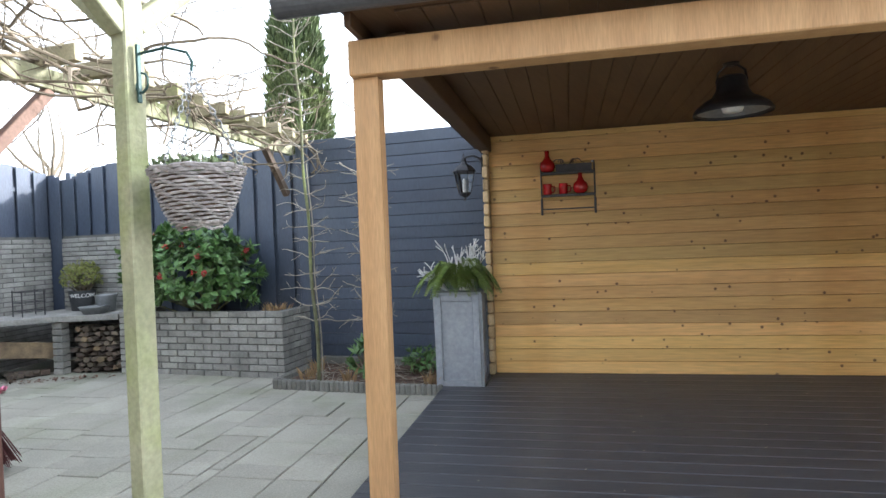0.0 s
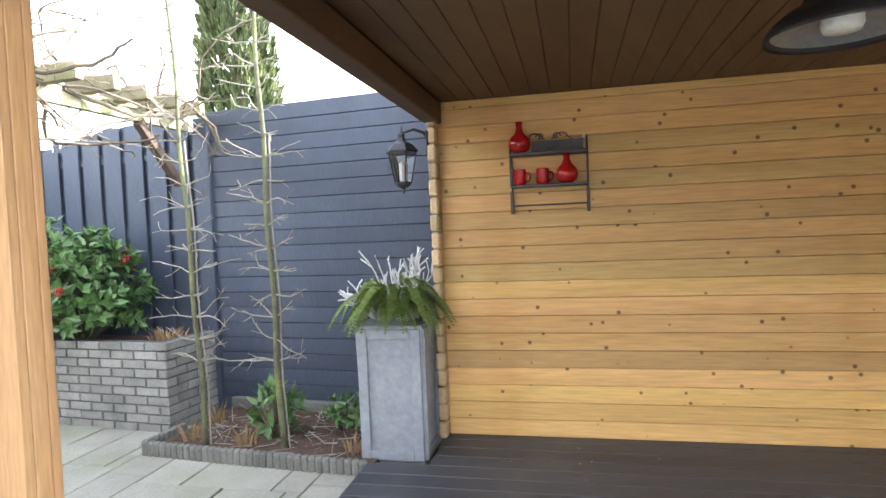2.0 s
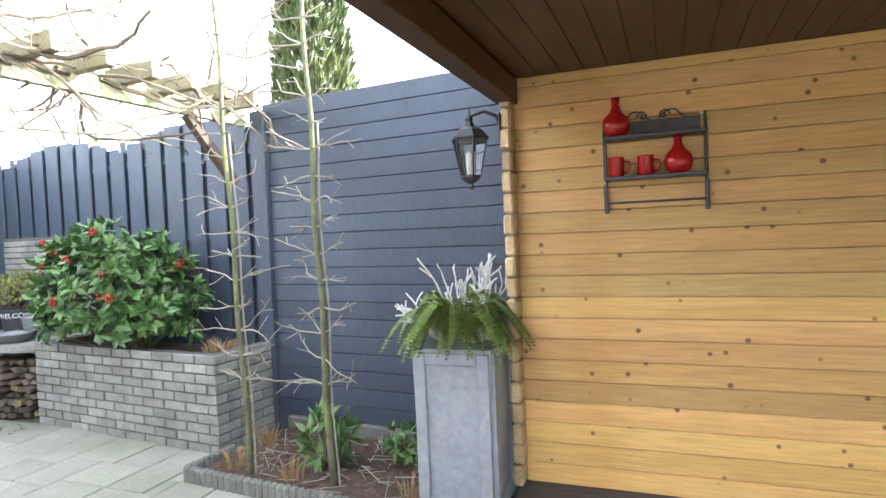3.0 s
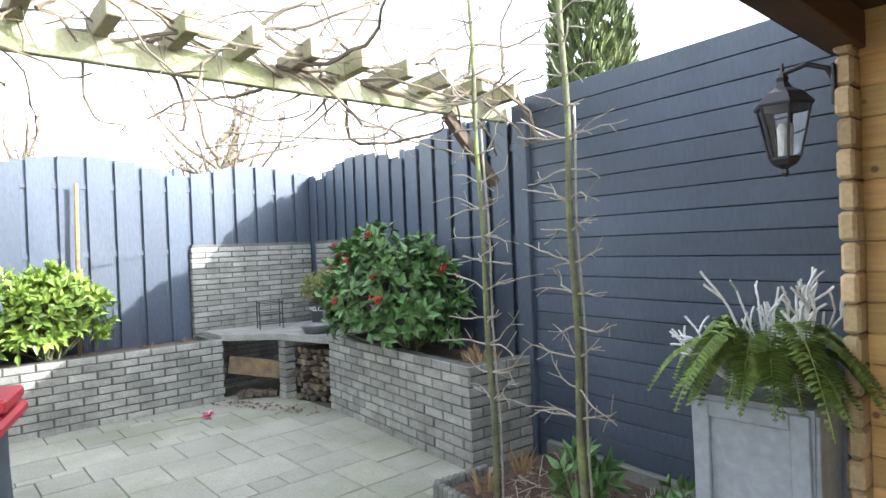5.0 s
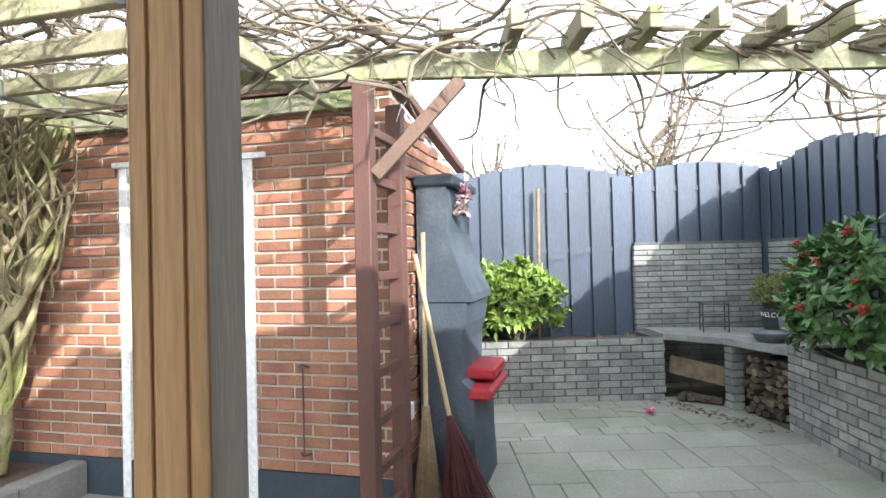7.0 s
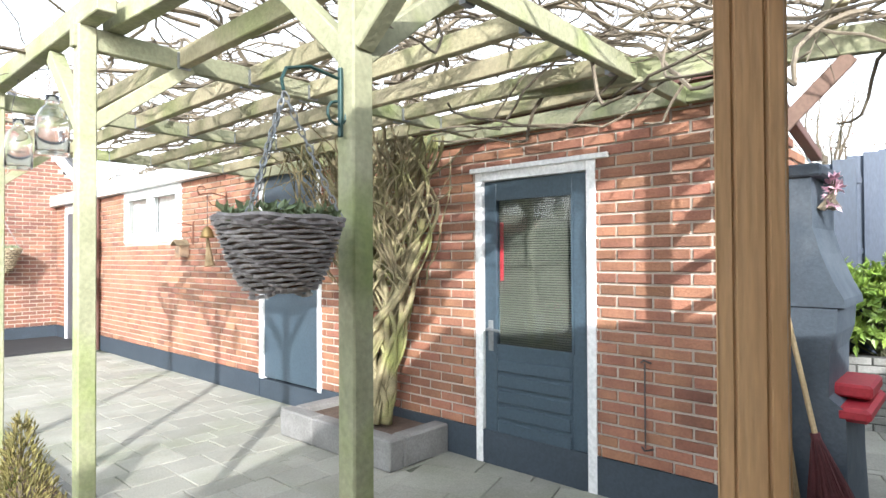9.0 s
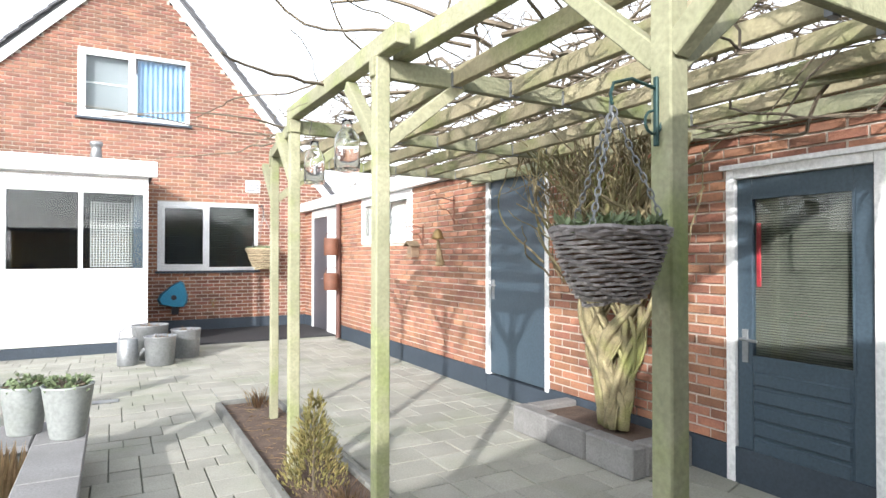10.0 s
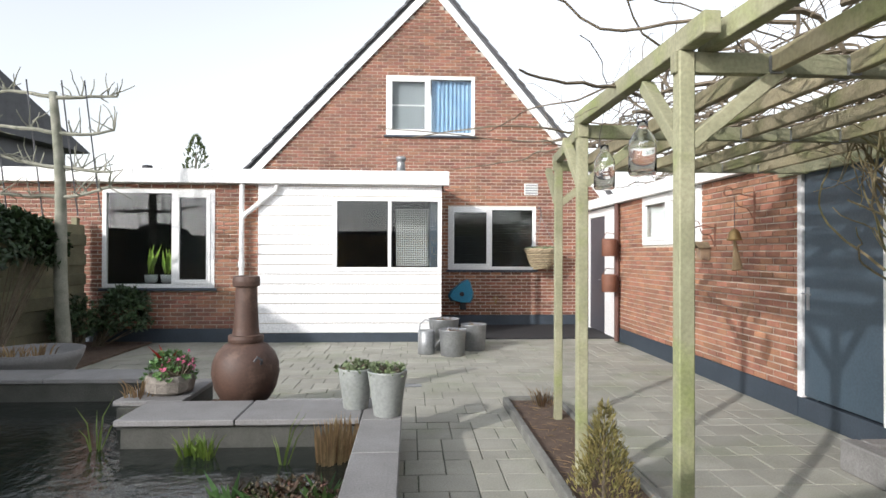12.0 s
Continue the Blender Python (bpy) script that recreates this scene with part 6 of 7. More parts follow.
for _ in range(16):
    leaf(bm, Vector((-6.25, 3.72, 0.02)), rand_dir(rng) + Vector((0, 0, 0.3)), rand_dir(rng), 0.07, 0.04)
part("petals", bm, PINK, fl)
part("stem", tube(bmesh.new(), [(-6.25, 3.72, 0.02), (-6.30, 3.55, 0.012), (-6.27, 3.42, 0.012)], 0.005, 5), LEAF_YELLOW, fl)

# corner bench with firewood
bench = thing("corner_shelf", "grey stone corner shelf over the firewood store", "bench", kind="structure")
bm = bmesh.new()
poly = [(-6.88, 3.90), (-6.60, 4.40), (-5.99, 4.78), (-6.10, 5.30), (-7.48, 5.14), (-7.40, 3.74)]
lo = [bm.verts.new((x, y, 0.60)) for x, y in poly]
hi = [bm.verts.new((x, y, 0.66)) for x, y in poly]
bm.faces.new(lo[::-1])
bm.faces.new(hi)
for i in range(6):
    j = (i + 1) % 6
    bm.faces.new((lo[i], lo[j], hi[j], hi[i]))
part("slab", bm, GREY_BRICK, bench)
for k in range(8):
    part("brick", B((-0.06, -0.06, 0.002 + 0.0745 * k), (0.06, 0.06, 0.066 + 0.0745 * k), Matrix.Translation((-6.62, 4.50, 0)) @ pose(0, 0, 0, 0, 0, 20 + (k % 2) * 2), 0.004), GREY_BRICK, bench)
LOG = mat("split_firewood", (0.30, 0.22, 0.13), (0.13, 0.095, 0.065), 0.9, 9, 60, 0.5, rnd=0.4)
rng = random.Random(14)
def split_log(length, w, h, rng):
    """A piece of split firewood along y: three or four rough faces, narrower at one end."""
    bm = bmesh.new()
    n = rng.choice((3, 4, 4, 5))
    a0 = rng.uniform(0, 6.28)
    prof = [(w * rng.uniform(0.75, 1.1) * math.cos(a0 + 6.283 * i / n), h * rng.uniform(0.75, 1.1) * math.sin(a0 + 6.283 * i / n)) for i in range(n)]
    rings = [[bm.verts.new((x * k + d, y, z * k)) for x, z in prof] for y, k, d in ((0.0, 1.0, 0.0), (length * 0.5, 1.06, rng.uniform(-0.008, 0.008)), (length, 0.9, 0.0))]
    for r0, r1 in zip(rings, rings[1:]):
        for i in range(n):
            bm.faces.new((r0[i], r0[(i + 1) % n], r1[(i + 1) % n], r1[i]))
    bm.faces.new(rings[0][::-1])
    bm.faces.new(rings[-1])
    bmesh.ops.recalc_face_normals(bm, faces=bm.faces)
    return bm


DARKLOG = mat("weathered_firewood", (0.16, 0.125, 0.09), (0.075, 0.06, 0.05), 0.9, 12, 60, 0.6, rnd=0.45)
for row in range(9):
    for k in range(5):
        p = Vector((-6.50, 4.56, 0)).lerp(Vector((-6.04, 4.84, 0)), (k + 0.5 + 0.4 * (row % 2)) / 5.6)
        ob = part("firewood_log", split_log(rng.uniform(0.30, 0.38), rng.uniform(0.040, 0.062), rng.uniform(0.028, 0.036), rng), LOG if (row * 5 + k) % 9 == 4 else DARKLOG, m=Matrix.Translation(p + Vector((rng.uniform(-0.02, 0.02), rng.uniform(-0.05, 0.03), 0.034 + row * 0.058))) @ pose(0, 0, 0, rng.uniform(-3, 3), rng.uniform(-8, 8), 25 + rng.uniform(-7, 7)))
        tagged(ob, "split firewood log stacked under the shelf", "log", "stacked firewood")
plank_ob = part("loose_plank", B((-0.32, -0.02, -0.09), (0.32, 0.02, 0.09), Matrix.Translation((-6.82, 4.26, 0.30)) @ pose(0, 0, 0, 0, 8, 65), 0.004), LOG)
tagged(plank_ob, "pale thick plank leaning in the wood store", "plank")
for k in range(5):
    ob = part("firewood_log", split_log(0.30, 0.045, 0.036, rng), DARKLOG, m=Matrix.Translation((-6.78 + 0.02 * k, 4.05 + 0.09 * k, 0.042)) @ pose(0, 0, 0, 0, 10 * k, 70 + 20 * k))
    tagged(ob, "split firewood log on the paving", "log", "stacked firewood")
DARKPOT = mat("dark_zinc_pot", (0.085, 0.09, 0.095), (0.06, 0.064, 0.07), 0.5, 6, 50, 0.15, metal=0.4)
wp = thing("welcome_pot", "dark metal pot with a white WELCOME band", "plant pot", Matrix.Translation((-7.00, 4.98, 0.66)))
part("body", lathe(bmesh.new(), [(0.115, 0), (0.12, 0.01), (0.15, 0.235), (0.156, 0.245), (0.142, 0.24), (0.02, 0.20)], 30), DARKPOT, wp, smooth=True)
cu = bpy.data.curves.new("lettering", "FONT")
cu.body, cu.size, cu.align_x, cu.extrude = "WELCOME", 0.066, "CENTER", 0.001
tmp = bpy.data.objects.new("lettering", cu)
me = bpy.data.meshes.new_from_object(tmp)
bpy.data.objects.remove(tmp)
face = math.atan2(1.5 - 4.98, 0.0 + 7.00)
for v in me.vertices:
    a = face + v.co.x / 0.149
    r = 0.1505 + v.co.z
    v.co = Vector((r * math.cos(a), r * math.sin(a), 0.165 + v.co.y))
me.materials.append(WHITE)
lt = new("lettering", me)
lt.parent = wp
bush("boxwood", "round clipped boxwood in the welcome pot", (-7.00, 4.98, 1.07), (0.24, 0.24, 0.20), 620, 0.026, 0.014, LEAF_BOX, 103, (-7.00, 4.98, 0.86), whorl=6)
zinc_pot(-6.52, 4.98, 0.66, 0.12, 0.20, "small grey zinc pot on the stone shelf", "pots on the stone shelf")
bw = thing("zinc_bowl", "shallow zinc bowl on the stone shelf", "bowl", Matrix.Translation((-6.40, 4.76, 0.66)))
part("body", lathe(bmesh.new(), [(0.11, 0), (0.15, 0.07), (0.165, 0.085), (0.14, 0.07), (0.02, 0.02)], 26), ZINC, bw, smooth=True)
cr = thing("candle_rack", "dark wire lantern rack on the stone shelf", "rack", Matrix.Translation((-7.10, 4.42, 0.66)))
for x, y in ((-0.10, -0.12), (0.10, -0.12), (-0.10, 0.12), (0.10, 0.12)):
    part("upright", tube(bmesh.new(), [(x, y, 0), (x, y, 0.30)], 0.007, 6), PEWTER, cr)
for z in (0.06, 0.16, 0.28):
    part("ring", tube(bmesh.new(), [(-0.1, -0.12, z), (0.1, -0.12, z), (0.1, 0.12, z), (-0.1, 0.12, z), (-0.1, -0.12, z)], 0.006, 5), PEWTER, cr)

# ---------------------------------------------------------------- fittings on garage and house
sp = thing("drainpipe", "brown rainwater pipe with two rusty lanterns", "drainpipe")
part("pipe", tube(bmesh.new(), [(XG + 0.07, -7.53, 0.02), (XG + 0.07, -7.53, 2.47)], 0.045, 12), BROWN_WOOD, sp)
for z in (1.53, 0.90):
    rp_ = thing("rust_lantern", "rusty metal can lantern on the drainpipe", "lantern", Matrix.Translation((XG + 0.24, -7.44, z)), group="rusty lanterns")
    part("can", lathe(bmesh.new(), [(0.125, 0), (0.13, 0.01), (0.13, 0.30), (0.12, 0.31), (0.115, 0.29)], 20), RUST, rp_, smooth=True)
    part("hanger", tube(bmesh.new(), [(0.12, 0, 0.3), (0.05, 0, 0.42), (-0.10, 0, 0.40)], 0.006, 5), RUST, rp_)


def scroll_bracket(y, z, s):
    root = thing("wall_bracket", "scrolled rusty iron bracket on the garage", "bracket", Matrix.Translation((XG + 0.01, y, z)), group="iron brackets")
    part("back_bar", B((0, -0.012, -0.20 * s), (0.012, 0.012, 0.16 * s), IDENT, 0.002), RUST, root)
    part("arm", tube(bmesh.new(), [(0.01, 0, 0.10 * s), (0.18 * s, 0, 0.13 * s), (0.30 * s, 0, 0.11 * s)], 0.008, 6), RUST, root)
    part("scroll", tube(bmesh.new(), [(0.02 + 0.22 * s * t, 0, -0.14 * s + 0.24 * s * t + 0.04 * math.sin(6 * t)) for t in [i / 12 for i in range(13)]], 0.006, 5), RUST, root)
    part("curl", tube(bmesh.new(), [(0.30 * s + 0.05 * s * math.cos(x), 0, 0.15 * s + 0.05 * s * math.sin(x)) for x in [-1.6 + 0.55 * i for i in range(10)]], 0.006, 5), RUST, root)


scroll_bracket(-3.38, 2.10, 1.0)
scroll_bracket(-4.22, 1.82, 0.8)
nb = thing("bird_house", "small wooden bird house on the garage wall", "bird house", Matrix.Translation((XG + 0.012, -4.40, 1.50)))
part("box", B((0, -0.07, 0), (0.12, 0.07, 0.15), IDENT, 0.004), LOG, nb)
part("roof", prism(bmesh.new(), [(-0.10, 0.15), (0.0, 0.23), (0.10, 0.15), (0.0, 0.20)], 0.0, 0.17), LOG, nb)
bell = thing("garden_bell", "brass bell with a straw tassel under the bracket", "bell", Matrix.Translation((XG + 0.24, -3.38, 1.72)))
BRASS = mat("dull_brass", (0.35, 0.24, 0.10), (0.25, 0.17, 0.07), 0.45, 8, 50, 0.15, metal=0.8)
part("bell", lathe(bmesh.new(), [(0.085, 0), (0.07, 0.03), (0.055, 0.09), (0.03, 0.12), (0.01, 0.13)], 18), BRASS, bell, smooth=True)
part("cord", tube(bmesh.new(), [(0, 0, 0.13), (0, 0, 0.49)], 0.004, 5), PEWTER, bell)
part("tassel", tube(bmesh.new(), [(0, 0, 0.0), (0.0, 0.03, -0.14), (0.0, 0.06, -0.32)], [0.015, 0.03, 0.06], 8), STRAW, bell)
tp = thing("wall_rod", "thin iron rod on the brick wall", "iron rod", Matrix.Translation((XG + 0.015, 1.62, 0.0)))
part("rod", tube(bmesh.new(), [(0.02, 0, 0.36), (0.02, 0, 0.86)], 0.005, 5), PEWTER, tp)
part("hook", tube(bmesh.new(), [(0.0, -0.03, 0.86), (0.04, 0, 0.88), (0.0, 0.03, 0.86)], 0.006, 5), PEWTER, tp)
part("stay", tube(bmesh.new(), [(0.0, -0.03, 0.36), (0.03, 0, 0.35), (0.0, 0.04, 0.36)], 0.006, 5), PEWTER, tp)

dp = thing("white_drainpipe", "white rainwater pipe with a slanted branch", "drainpipe")
part("pipe", tube(bmesh.new(), [(2.98, YE + 0.075, 0.02), (2.98, YE + 0.075, 2.78)], 0.045, 12), WHITE, dp)
part("branch", tube(bmesh.new(), [(2.38, YE + 0.075, 2.76), (2.40, YE + 0.075, 2.66), (2.92, YE + 0.075, 2.24), (2.96, YE + 0.075, 2.18)], 0.042, 12), WHITE, dp)
part("collar", tube(bmesh.new(), [(2.98, YE + 0.075, 1.32), (2.98, YE + 0.075, 1.42)], 0.056, 12), WHITE, dp)
vg = thing("wall_vent", "white louvred vent in the gable wall", "vent", Matrix.Translation((-2.57, YH + 0.0, 2.85)))
part("frame", B((-0.15, 0.0, 0), (0.15, 0.03, 0.25), IDENT, 0.004), WHITE, vg)
for k in range(4):
    part("slat", B((-0.13, 0.031, 0.03 + 0.055 * k), (0.13, 0.05, 0.055 + 0.055 * k)), ZINC, vg)
rv_ = thing("roof_vent", "grey roof vent on the flat roof", "vent", Matrix.Translation((0.24, -8.2, 3.0)))
part("pipe", lathe(bmesh.new(), [(0.10, 0), (0.075, 0.24), (0.07, 0.30), (0.095, 0.31), (0.09, 0.37), (0.02, 0.38)], 16), ZINC, rv_, smooth=True)
rv2 = thing("roof_vent", "short black pipe on the flat roof", "vent", Matrix.Translation((4.9, -8.3, 3.0)))
part("pipe", lathe(bmesh.new(), [(0.09, 0), (0.09, 0.16), (0.08, 0.17)], 14), BLACKMETAL, rv2)
BLUE = mat("blue_plastic", (0.03, 0.26, 0.42), (0.025, 0.22, 0.36), 0.4, 4, 40, 0.03)
hr = thing("hose_holder", "bright blue plastic hose holder on the house wall", "hose holder", Matrix.Translation((-1.05, YH + 0.01, 0.5)))
bm = bmesh.new()
ol = [(-0.26, 0.10), (-0.27, 0.22), (-0.20, 0.46), (-0.14, 0.52), (0.0, 0.46), (0.24, 0.26), (0.29, 0.16), (0.24, 0.06), (0.0, 0.0), (-0.2, 0.0)]
va = [bm.verts.new((x, 0.0, z)) for x, z in ol]
vb2 = [bm.verts.new((x * 0.85, 0.13, 0.02 + z * 0.92)) for x, z in ol]
bm.faces.new(va)
bm.faces.new(vb2[::-1])
for i in range(len(ol)):
    j = (i + 1) % len(ol)
    bm.faces.new((va[j], va[i], vb2[i], vb2[j]))
bmesh.ops.recalc_face_normals(bm, faces=bm.faces)
part("shell", bm, BLUE, hr)
part("hub", lathe(bmesh.new(), [(0.05, 0), (0.05, 0.02), (0.01, 0.025)], 16, Matrix.Translation((0.0, 0.131, 0.2)) @ pose(0, 0, 0, -90, 0, 0)), BLACKMETAL, hr)
part("hose_end", B((-0.10, 0.02, -0.14), (0.03, 0.09, 0.0), IDENT, 0.01), BLACKMETAL, hr)
tap = thing("garden_tap", "brass garden tap on the house wall", "tap", Matrix.Translation((-1.78, YH + 0.0, 0.55)))
part("body", tube(bmesh.new(), [(0, 0.01, 0), (0, 0.12, 0.0), (0, 0.14, -0.06)], 0.02, 8), BRASS, tap)
part("wheel", tube(bmesh.new(), [(0.05 * math.cos(x), 0.08, 0.06 + 0.03 * math.sin(x)) for x in [0.7 * i for i in range(10)]], 0.009, 5), BRASS, tap)

# what shows behind the window panes
CURTAIN = mat("net_curtain", (0.66, 0.66, 0.64), (0.58, 0.58, 0.56), 0.9, 3, 60, 0.1)
BLUECUR = mat("blue_curtain", (0.17, 0.30, 0.48), (0.28, 0.42, 0.58), 0.9, 3, 60, 0.1)


GREYBLIND = mat("grey_blind", (0.24, 0.255, 0.265), (0.19, 0.205, 0.215), 0.8, 2, 40, 0.05)


def curtain(name, m, x0, x1, z0, z1, y, material, label, wave=0.02, pitch=0.09):
    bm = bmesh.new()
    n = max(8, int((x1 - x0) / pitch * 6))
    lo_, hi_ = [], []
    for i in range(n + 1):
        x = x0 + (x1 - x0) * i / n
        d = y + wave * math.sin(2 * math.pi * (x - x0) / pitch)
        lo_.append(bm.verts.new(m @ Vector((x, d, z0))))
        hi_.append(bm.verts.new(m @ Vector((x, d, z1))))
    for i in range(n):
        bm.faces.new((lo_[i], lo_[i + 1], hi_[i + 1], hi_[i]))
    tagged(part(name, bm, material), label, "curtain")


curtain("curtain", HM, 0.40, 1.26, 4.19, 5.34, 0.12, BLUECUR, "light blue curtain behind the upper window")
tagged(part("roller_blind", B((-0.52, 0.11, 4.19), (0.36, 0.12, 5.34), HM), GREYBLIND), "grey roller blind drawn down", "blind")
tagged(part("blind_rail", B((-0.52, 0.095, 4.78), (0.36, 0.108, 4.81), HM), WHITE), "white rail across the grey blind", "blind rail")
for x0, x1 in ((-6.42, -5.56), (-5.50, -4.64)):
    curtain("curtain", GM, x0, x1, 1.77, 2.42, 0.10, CURTAIN, "white net curtain in the garage window")
bl = thing("venetian_blind", "grey venetian blind in the kitchen window", "blind")
SLAT = mat("blind_slat", (0.34, 0.36, 0.33), (0.28, 0.30, 0.27), 0.5, 3, 40, 0.05)
for k in range(34):
    z = 1.33 + k * 0.036
    part("slat", B((0.84, 0.12, z), (2.60, 0.145, z + 0.004), HM), SLAT, bl)
lat = thing("lattice_screen", "grey lattice panel behind the extension window", "screen")
for k in range(26):
    z = 1.34 + k * 0.042
    part("slat", B((-0.32, 0.75, z), (0.30, 0.76, z + 0.014), EM), CURTAIN, lat)
for k in range(15):
    x = -0.32 + k * 0.042
    part("slat", B((x, 0.761, 1.33), (x + 0.014, 0.77, 2.42), EM), CURTAIN, lat)
for k, x in enumerate((-4.66, -4.38)):
    sv = thing("snake_plant", "snake plant in a white pot on the sill", "house plant", WM @ Matrix.Translation((x, 0.25, 1.03)), group="plants on the window sill")
    part("pot", lathe(bmesh.new(), [(0.07, 0), (0.10, 0.02), (0.11, 0.14), (0.09, 0.14)], 18), WHITE, sv, smooth=True)
    bm = bmesh.new()
    rng = random.Random(k)
    for _ in range(9):
        leaf(bm, Vector((rng.uniform(-0.05, 0.05), rng.uniform(-0.05, 0.05), 0.13)), Vector((rng.uniform(-0.25, 0.25), rng.uniform(-0.2, 0.2), 1)), Vector((0, -1, 0)), rng.uniform(0.35, 0.6), 0.06)
    part("foliage", bm, LEAF_YELLOW, sv)

# ---------------------------------------------------------------- garden side, trees and neighbours
side = thing("fence_east", "weathered wooden board fence along the pond", "fence", kind="structure")
OLDWOOD = mat("weathered_board", (0.20, 0.185, 0.115), (0.13, 0.125, 0.075), 0.9, 4, 60, 0.3, rnd=0.2)
for k in range(12):
    part("fence_board", bar(bmesh.new(), (5.62 + 0.03 * (k % 2), -7.6, 0.12 + 0.165 * k), (5.62 + 0.03 * (k % 2), 3.0, 0.12 + 0.165 * k), 0.025, 0.19), OLDWOOD, side)
for k in range(6):
    part("post", B((5.67, -7.5 + 2.0 * k, 0), (5.76, -7.41 + 2.0 * k, 2.15)), OLDWOOD, side)
bush("ivy_hedge", "dark ivy hedge over the wooden fence", (5.40, -5.0, 1.66), (0.30, 1.95, 0.58), 1300, 0.09, 0.07, IVY, 111, (5.45, -5.0, 0.0), lumps=14)
bush("laurel", "dark evergreen shrub before the brick wing", (4.75, -7.15, 0.55), (0.40, 0.33, 0.54), 420, 0.11, 0.04, IVY, 112, (5.15, -7.05, 0.0))
bush("laurel", "dark evergreen shrub beside the fence", (5.25, -6.6, 0.45), (0.30, 0.35, 0.45), 260, 0.11, 0.04, IVY, 113, (5.25, -6.6, 0.0))
tagged(part("soil", B((4.5, -7.6, -0.01), (5.6, -3.9, 0.03)), SOIL), "dark soil under the hedge", "soil", kind="structure")
PLANE = mat("plane_bark", (0.26, 0.26, 0.21), (0.16, 0.165, 0.125), 0.9, 6, 60, 0.4, blotch=((0.34, 0.33, 0.27), 0.7, 4))
es = thing("trained_tree", "flat trained plane tree with bare knotty arms", "tree")
rng = random.Random(55)
tr = [Vector((5.13 + 0.012 * j + 0.03 * math.sin(0.5 * j), -6.17 + 0.004 * j, 0.28 * j)) for j in range(15)]
part("trunk", tube(bmesh.new(), tr, [0.105 - 0.0035 * j for j in range(15)], 12), PLANE, es, smooth=True)
bm = bmesh.new()
for z in (2.38, 2.82, 3.32, 3.84):
    for s in (-1, 1):
        p = Vector((5.13 + 0.043 * z, -6.17 + 0.014 * z, z))
        arm = wander(p, (s, 0, 0.10), 0.95 if s < 0 else 1.5, 0.12, 0.16, rng)
        tube(bm, arm, [0.035 * (1 - 0.55 * i / len(arm)) for i in range(len(arm))], 6)
        for _ in range(15):
            q = arm[rng.randrange(2, len(arm))]
            tw = wander(q, (rng.uniform(-0.5, 0.5), rng.uniform(-0.4, 0.4), rng.uniform(-0.2, 1)), rng.uniform(0.15, 0.5), 0.07, 0.3, rng)
            tube(bm, tw, [0.012 * (1 - 0.6 * i / len(tw)) for i in range(len(tw))], 4)
tagged(part("branchwork", bm, PLANE, es), kind="stuff")
for x in (4.95, 4.62, 5.45, 5.95):
    part("cane", tube(bmesh.new(), [(x, -6.12, 2.1), (x + 0.25, -6.12, 4.1)], 0.011, 5), PEWTER, es)


def cypress(base, height, r, seed, n, label):
    rng = random.Random(seed)
    root = thing("cypress", label, "tree")
    b = Vector(base)
    part("trunk", tube(bmesh.new(), [b, b + Vector((0, 0, height * 0.9))], [0.14, 0.03], 8), TWIG, root)
    bm = bmesh.new()
    for _ in range(n):
        t = rng.random()
        a = rng.uniform(0, 6.28)
        q = r * (math.sin(math.pi * min(1, 0.18 + 0.82 * t)) ** 0.6) * (rng.uniform(0.45, 1.0) ** 0.5) * (1 + 0.12 * math.sin(5 * a + 9 * t))
        p = b + Vector((q * math.cos(a), q * math.sin(a), height * (0.08 + 0.92 * t)))
        for _ in range(3):
            leaf(bm, p, Vector((math.cos(a) * 0.4, math.sin(a) * 0.4, 1)) + rand_dir(rng) * 0.35, rand_dir(rng), rng.uniform(0.10, 0.24), 0.05)
    part("crown", bm, CYPRESS, root)


cypress((-6.4, 8.35, -0.28), 6.6, 0.52, 121, 5200, "tall dark cypress behind the blue wall")
cypress((9.6, -24.0, -0.28), 7.0, 0.8, 122, 900, "distant dark cypress beyond the wing")
bare_tree("garden_tree", "bare tree with withered brown leaves past the fence", (-14.2, 4.6, -0.28), 6.2, 0.13, 26, 131, TWIG, 0.8, 16, 5, BROWNLEAF)
bare_tree("garden_tree", "bare tree past the west fence", (-15.5, 0.6, -0.28), 5.6, 0.11, 16, 132, TWIG, 0.7, 12, 1, BROWNLEAF)
bare_tree("garden_tree", "bare tree past the north fence", (-13.5, 8.2, -0.28), 5.4, 0.10, 14, 133, TWIG, 0.7, 12)
bare_tree("garden_tree", "bare tree behind the garage", (-8.2, -5.5, -0.28), 7.4, 0.13, 22, 134, TWIG, 0.8, 16)
bush("conifer_hedge", "loose green conifer top behind the fence", (-7.3, 7.3, 1.9), (1.1, 0.6, 0.85), 420, 0.11, 0.04, CYPRESS, 135, (-7.3, 7.3, -0.2))

nh = thing("neighbour_house", "dark roofed neighbouring house past the fence", "house", Matrix.Translation((17.9, -17.0, 0.2)) @ pose(0, 0, 0, 0, 0, -8))
part("wall", B((-4.2, -4.0, -0.48), (6.0, 4.0, 5.3)), DARKGREY, nh)
part("gutter", B((-4.85, 4.60, 5.08), (6.5, 4.72, 5.24)), WHITE, nh, "white eaves gutter")
NROOF = bmesh.new()
v6 = [NROOF.verts.new(q) for q in ((-4.8, 4.6, 5.2), (6.5, 4.6, 5.2), (6.5, -4.6, 5.2), (-4.8, -4.6, 5.2), (-4.8, 0, 7.3), (6.5, 0, 7.3))]
for f in ((0, 1, 5, 4), (2, 3, 4, 5), (0, 4, 3), (1, 2, 5), (3, 2, 1, 0)):
    NROOF.faces.new([v6[i] for i in f])
part("roof", NROOF, ROOFTILE, nh)
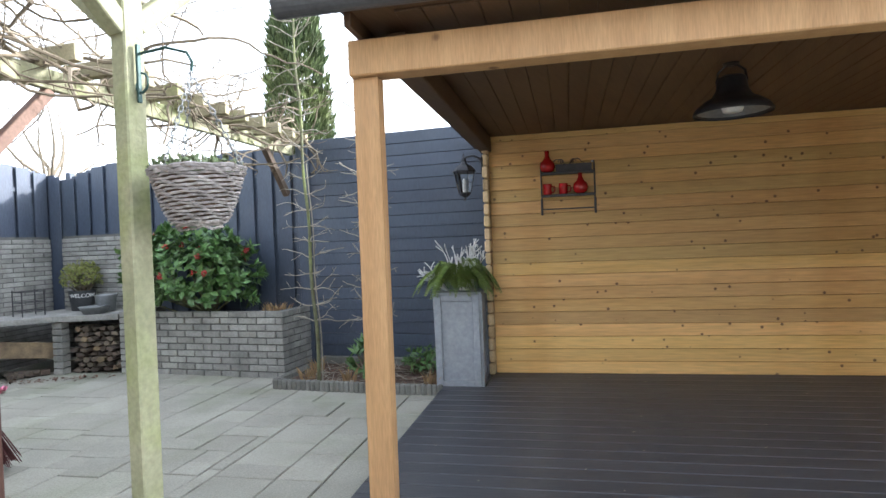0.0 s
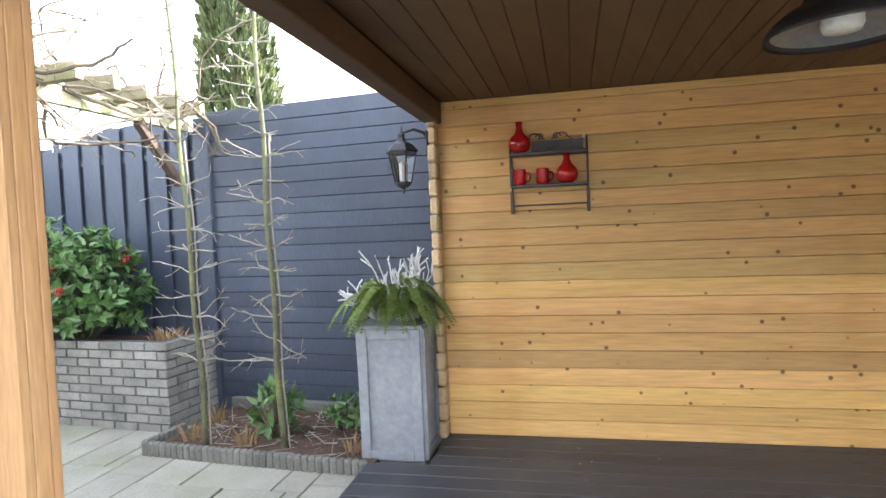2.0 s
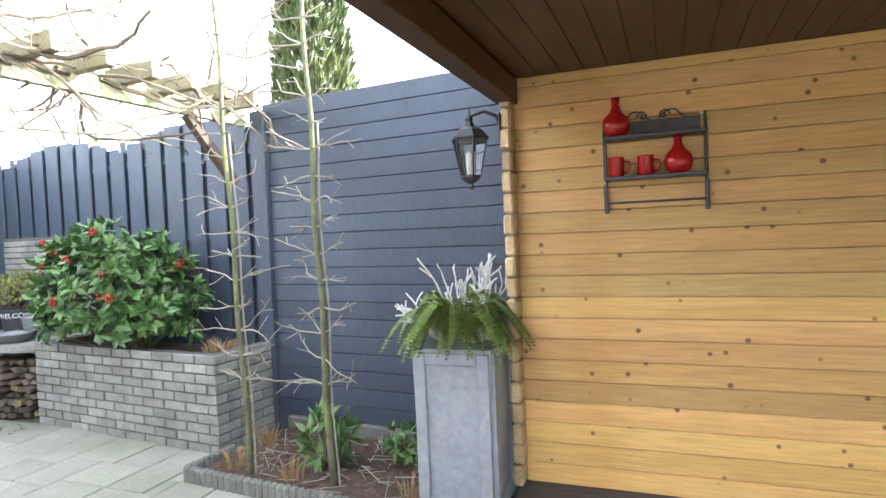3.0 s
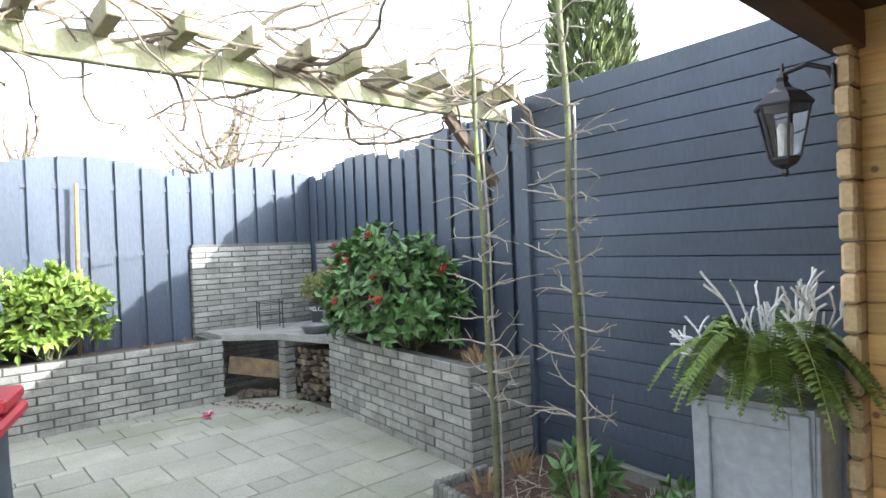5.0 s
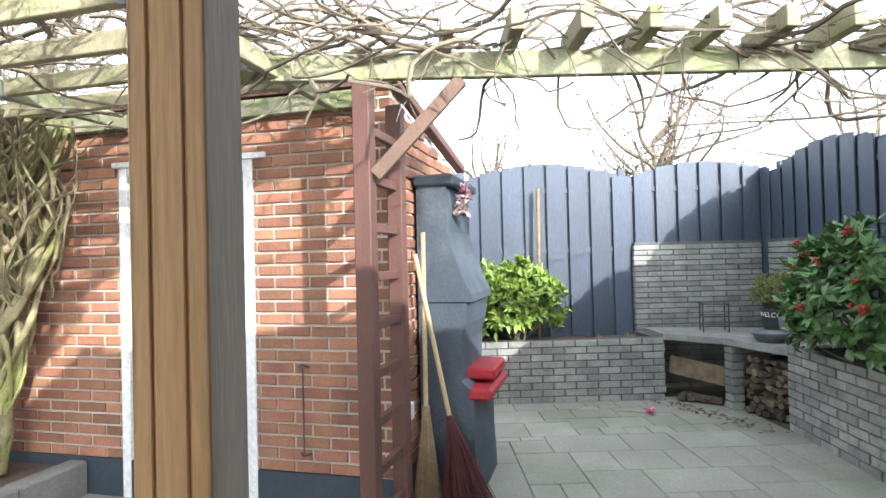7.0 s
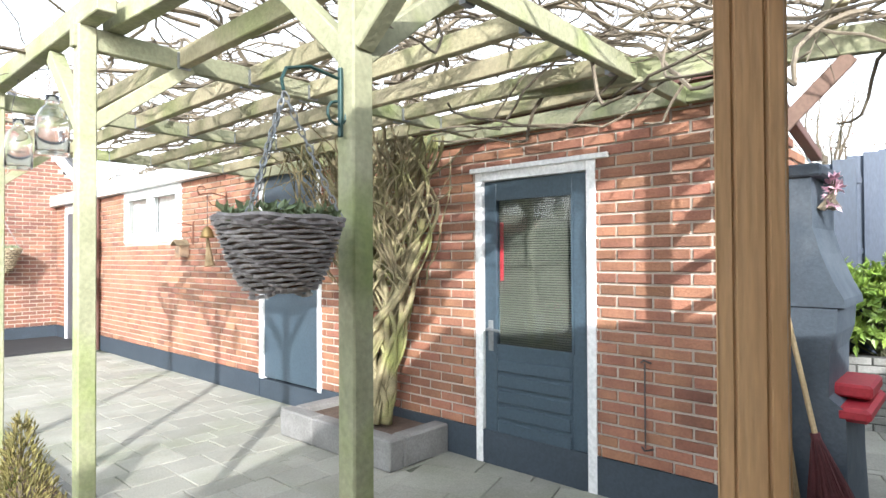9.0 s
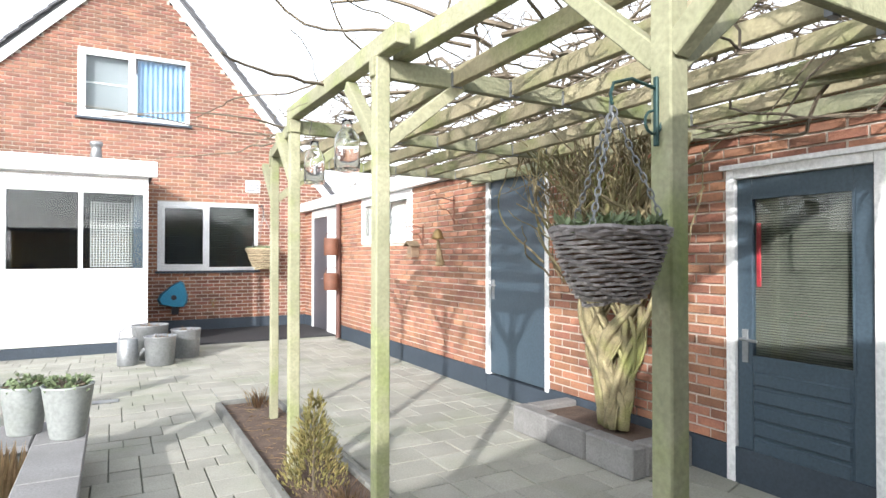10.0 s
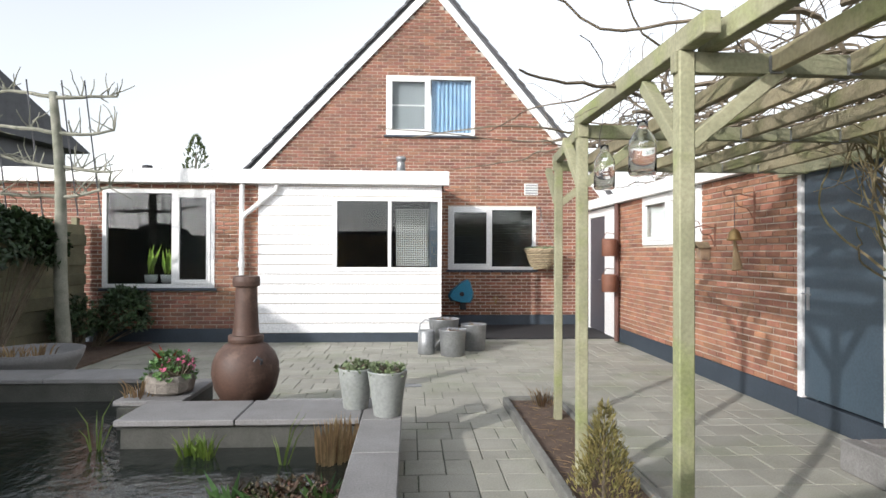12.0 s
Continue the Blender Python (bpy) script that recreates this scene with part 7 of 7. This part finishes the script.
for x in (-3.6, -1.2, 1.2, 3.6):
    wd = part("window", B((x, 4.002, 3.3), (x + 2.0, 4.06, 4.9), IDENT, 0.01), WHITE, nh)
    part("pane", B((x + 0.1, 4.064, 3.4), (x + 1.9, 4.07, 4.8)), CURTAIN, wd)
sh2 = thing("neighbour_shed", "dark gabled shed behind the blue wall", "shed", Matrix.Translation((-9.5, 14.0, -0.28)))
part("wall", B((-3, -2, 0), (3, 2, 2.5)), DARKGREY, sh2)
part("roof", prism(bmesh.new(), [(-2.3, 2.45), (0, 3.9), (2.3, 2.45)], -3.3, 3.3), ROOFTILE, sh2)

# ---------------------------------------------------------------- paving, and the pieces of walls and floors


def inside(x, y, quads):
    return any(x0 < x < x1 and y0 < y < y1 for x0, x1, y0, y1 in quads)


def shed_uv(x, y):
    p = SH.inverted() @ Vector((x, y, 0))
    return p.x, p.y


def paved(x, y):
    u, v = shed_uv(x, y)
    q = NO.inverted() @ Vector((x, y, 0))
    if u > -0.5 and VF < v < 9:
        return False
    if v > 5.5 and u > -0.75:
        return False
    if u < -5.45 or q.y > 5.86 or (q.x > -2.7 and q.y > 5.42):
        return False
    if x < XG and y < YN:
        return False
    if y < YE and x > -0.5 or y < YH:
        return False
    if -1.45 < x < -0.92 and -3.2 < y < 0.75:
        return False
    if x > 0.12 and -1.62 < y < -0.2 or x > 2.1 and -3.7 < y < -0.2:
        return False
    if x < -3.08 and -1.3 < y < 0.05:
        return False
    return True


SEAM = 1.15                            # the patio's own laying begins here, square to the shed
rng = random.Random(12)
tiles, y = [], YH
while y < 5.9:
    h = rng.choice((0.2, 0.3, 0.3))
    x = -7.2 + rng.choice((0, 0.1, 0.2))
    while x < 8.5:
        w = rng.choice((0.2, 0.3, 0.3, 0.4))
        if shed_uv(x + w / 2, y + h / 2)[1] < SEAM and any(paved(x + w * i, y + h * j) for i in (0.04, 0.5, 0.96) for j in (0.04, 0.5, 0.96)):
            tiles.append((x, x + w - 0.007, y, y + h - 0.007))
        x += w
    y += h
flat = Matrix(((1, 0, 0, 0), (0, 0, 1, 0), (0, -1, 0, -0.012), (0, 0, 0, 1)))
lay(floor, tiles, flat, 0.012, PAVER, PAVER_J, "paver", (-1.5, -0.5), 120)
taken, patio = set(), []
for j in range(0, 52):
    for i in range(0, 98):
        if (i, j) in taken:
            continue
        sizes = [(6, 4), (4, 6), (4, 4), (4, 3), (3, 4), (3, 3), (4, 2), (2, 2), (1, 2), (2, 1), (1, 1)]
        head = sizes[:7]
        rng.shuffle(head)
        for w, h in head + sizes[7:]:
            spot = {(i + p, j + q) for p in range(w) for q in range(h)}
            if not spot & taken and i + w <= 98 and j + h <= 52:
                break
        taken |= spot
        a, b = -5.6 + 0.1 * i, SEAM - 0.1 + 0.1 * j
        mids = [SH @ Vector((a + 0.1 * w * p, b + 0.1 * h * q, 0)) for p in (0.05, 0.5, 0.95) for q in (0.05, 0.5, 0.95)]
        if any(paved(v.x, v.y) for v in mids):
            patio.append((a, a + 0.1 * w - 0.006, b, b + 0.1 * h - 0.006))
lay(floor, patio, SH @ Matrix.Translation((0, 0, 0.004)) @ flat, 0.012, PAVER, PAVER_J, "paver", (-2.2, 3.2), 180)
for args in LATE:
    lay_now(*args)
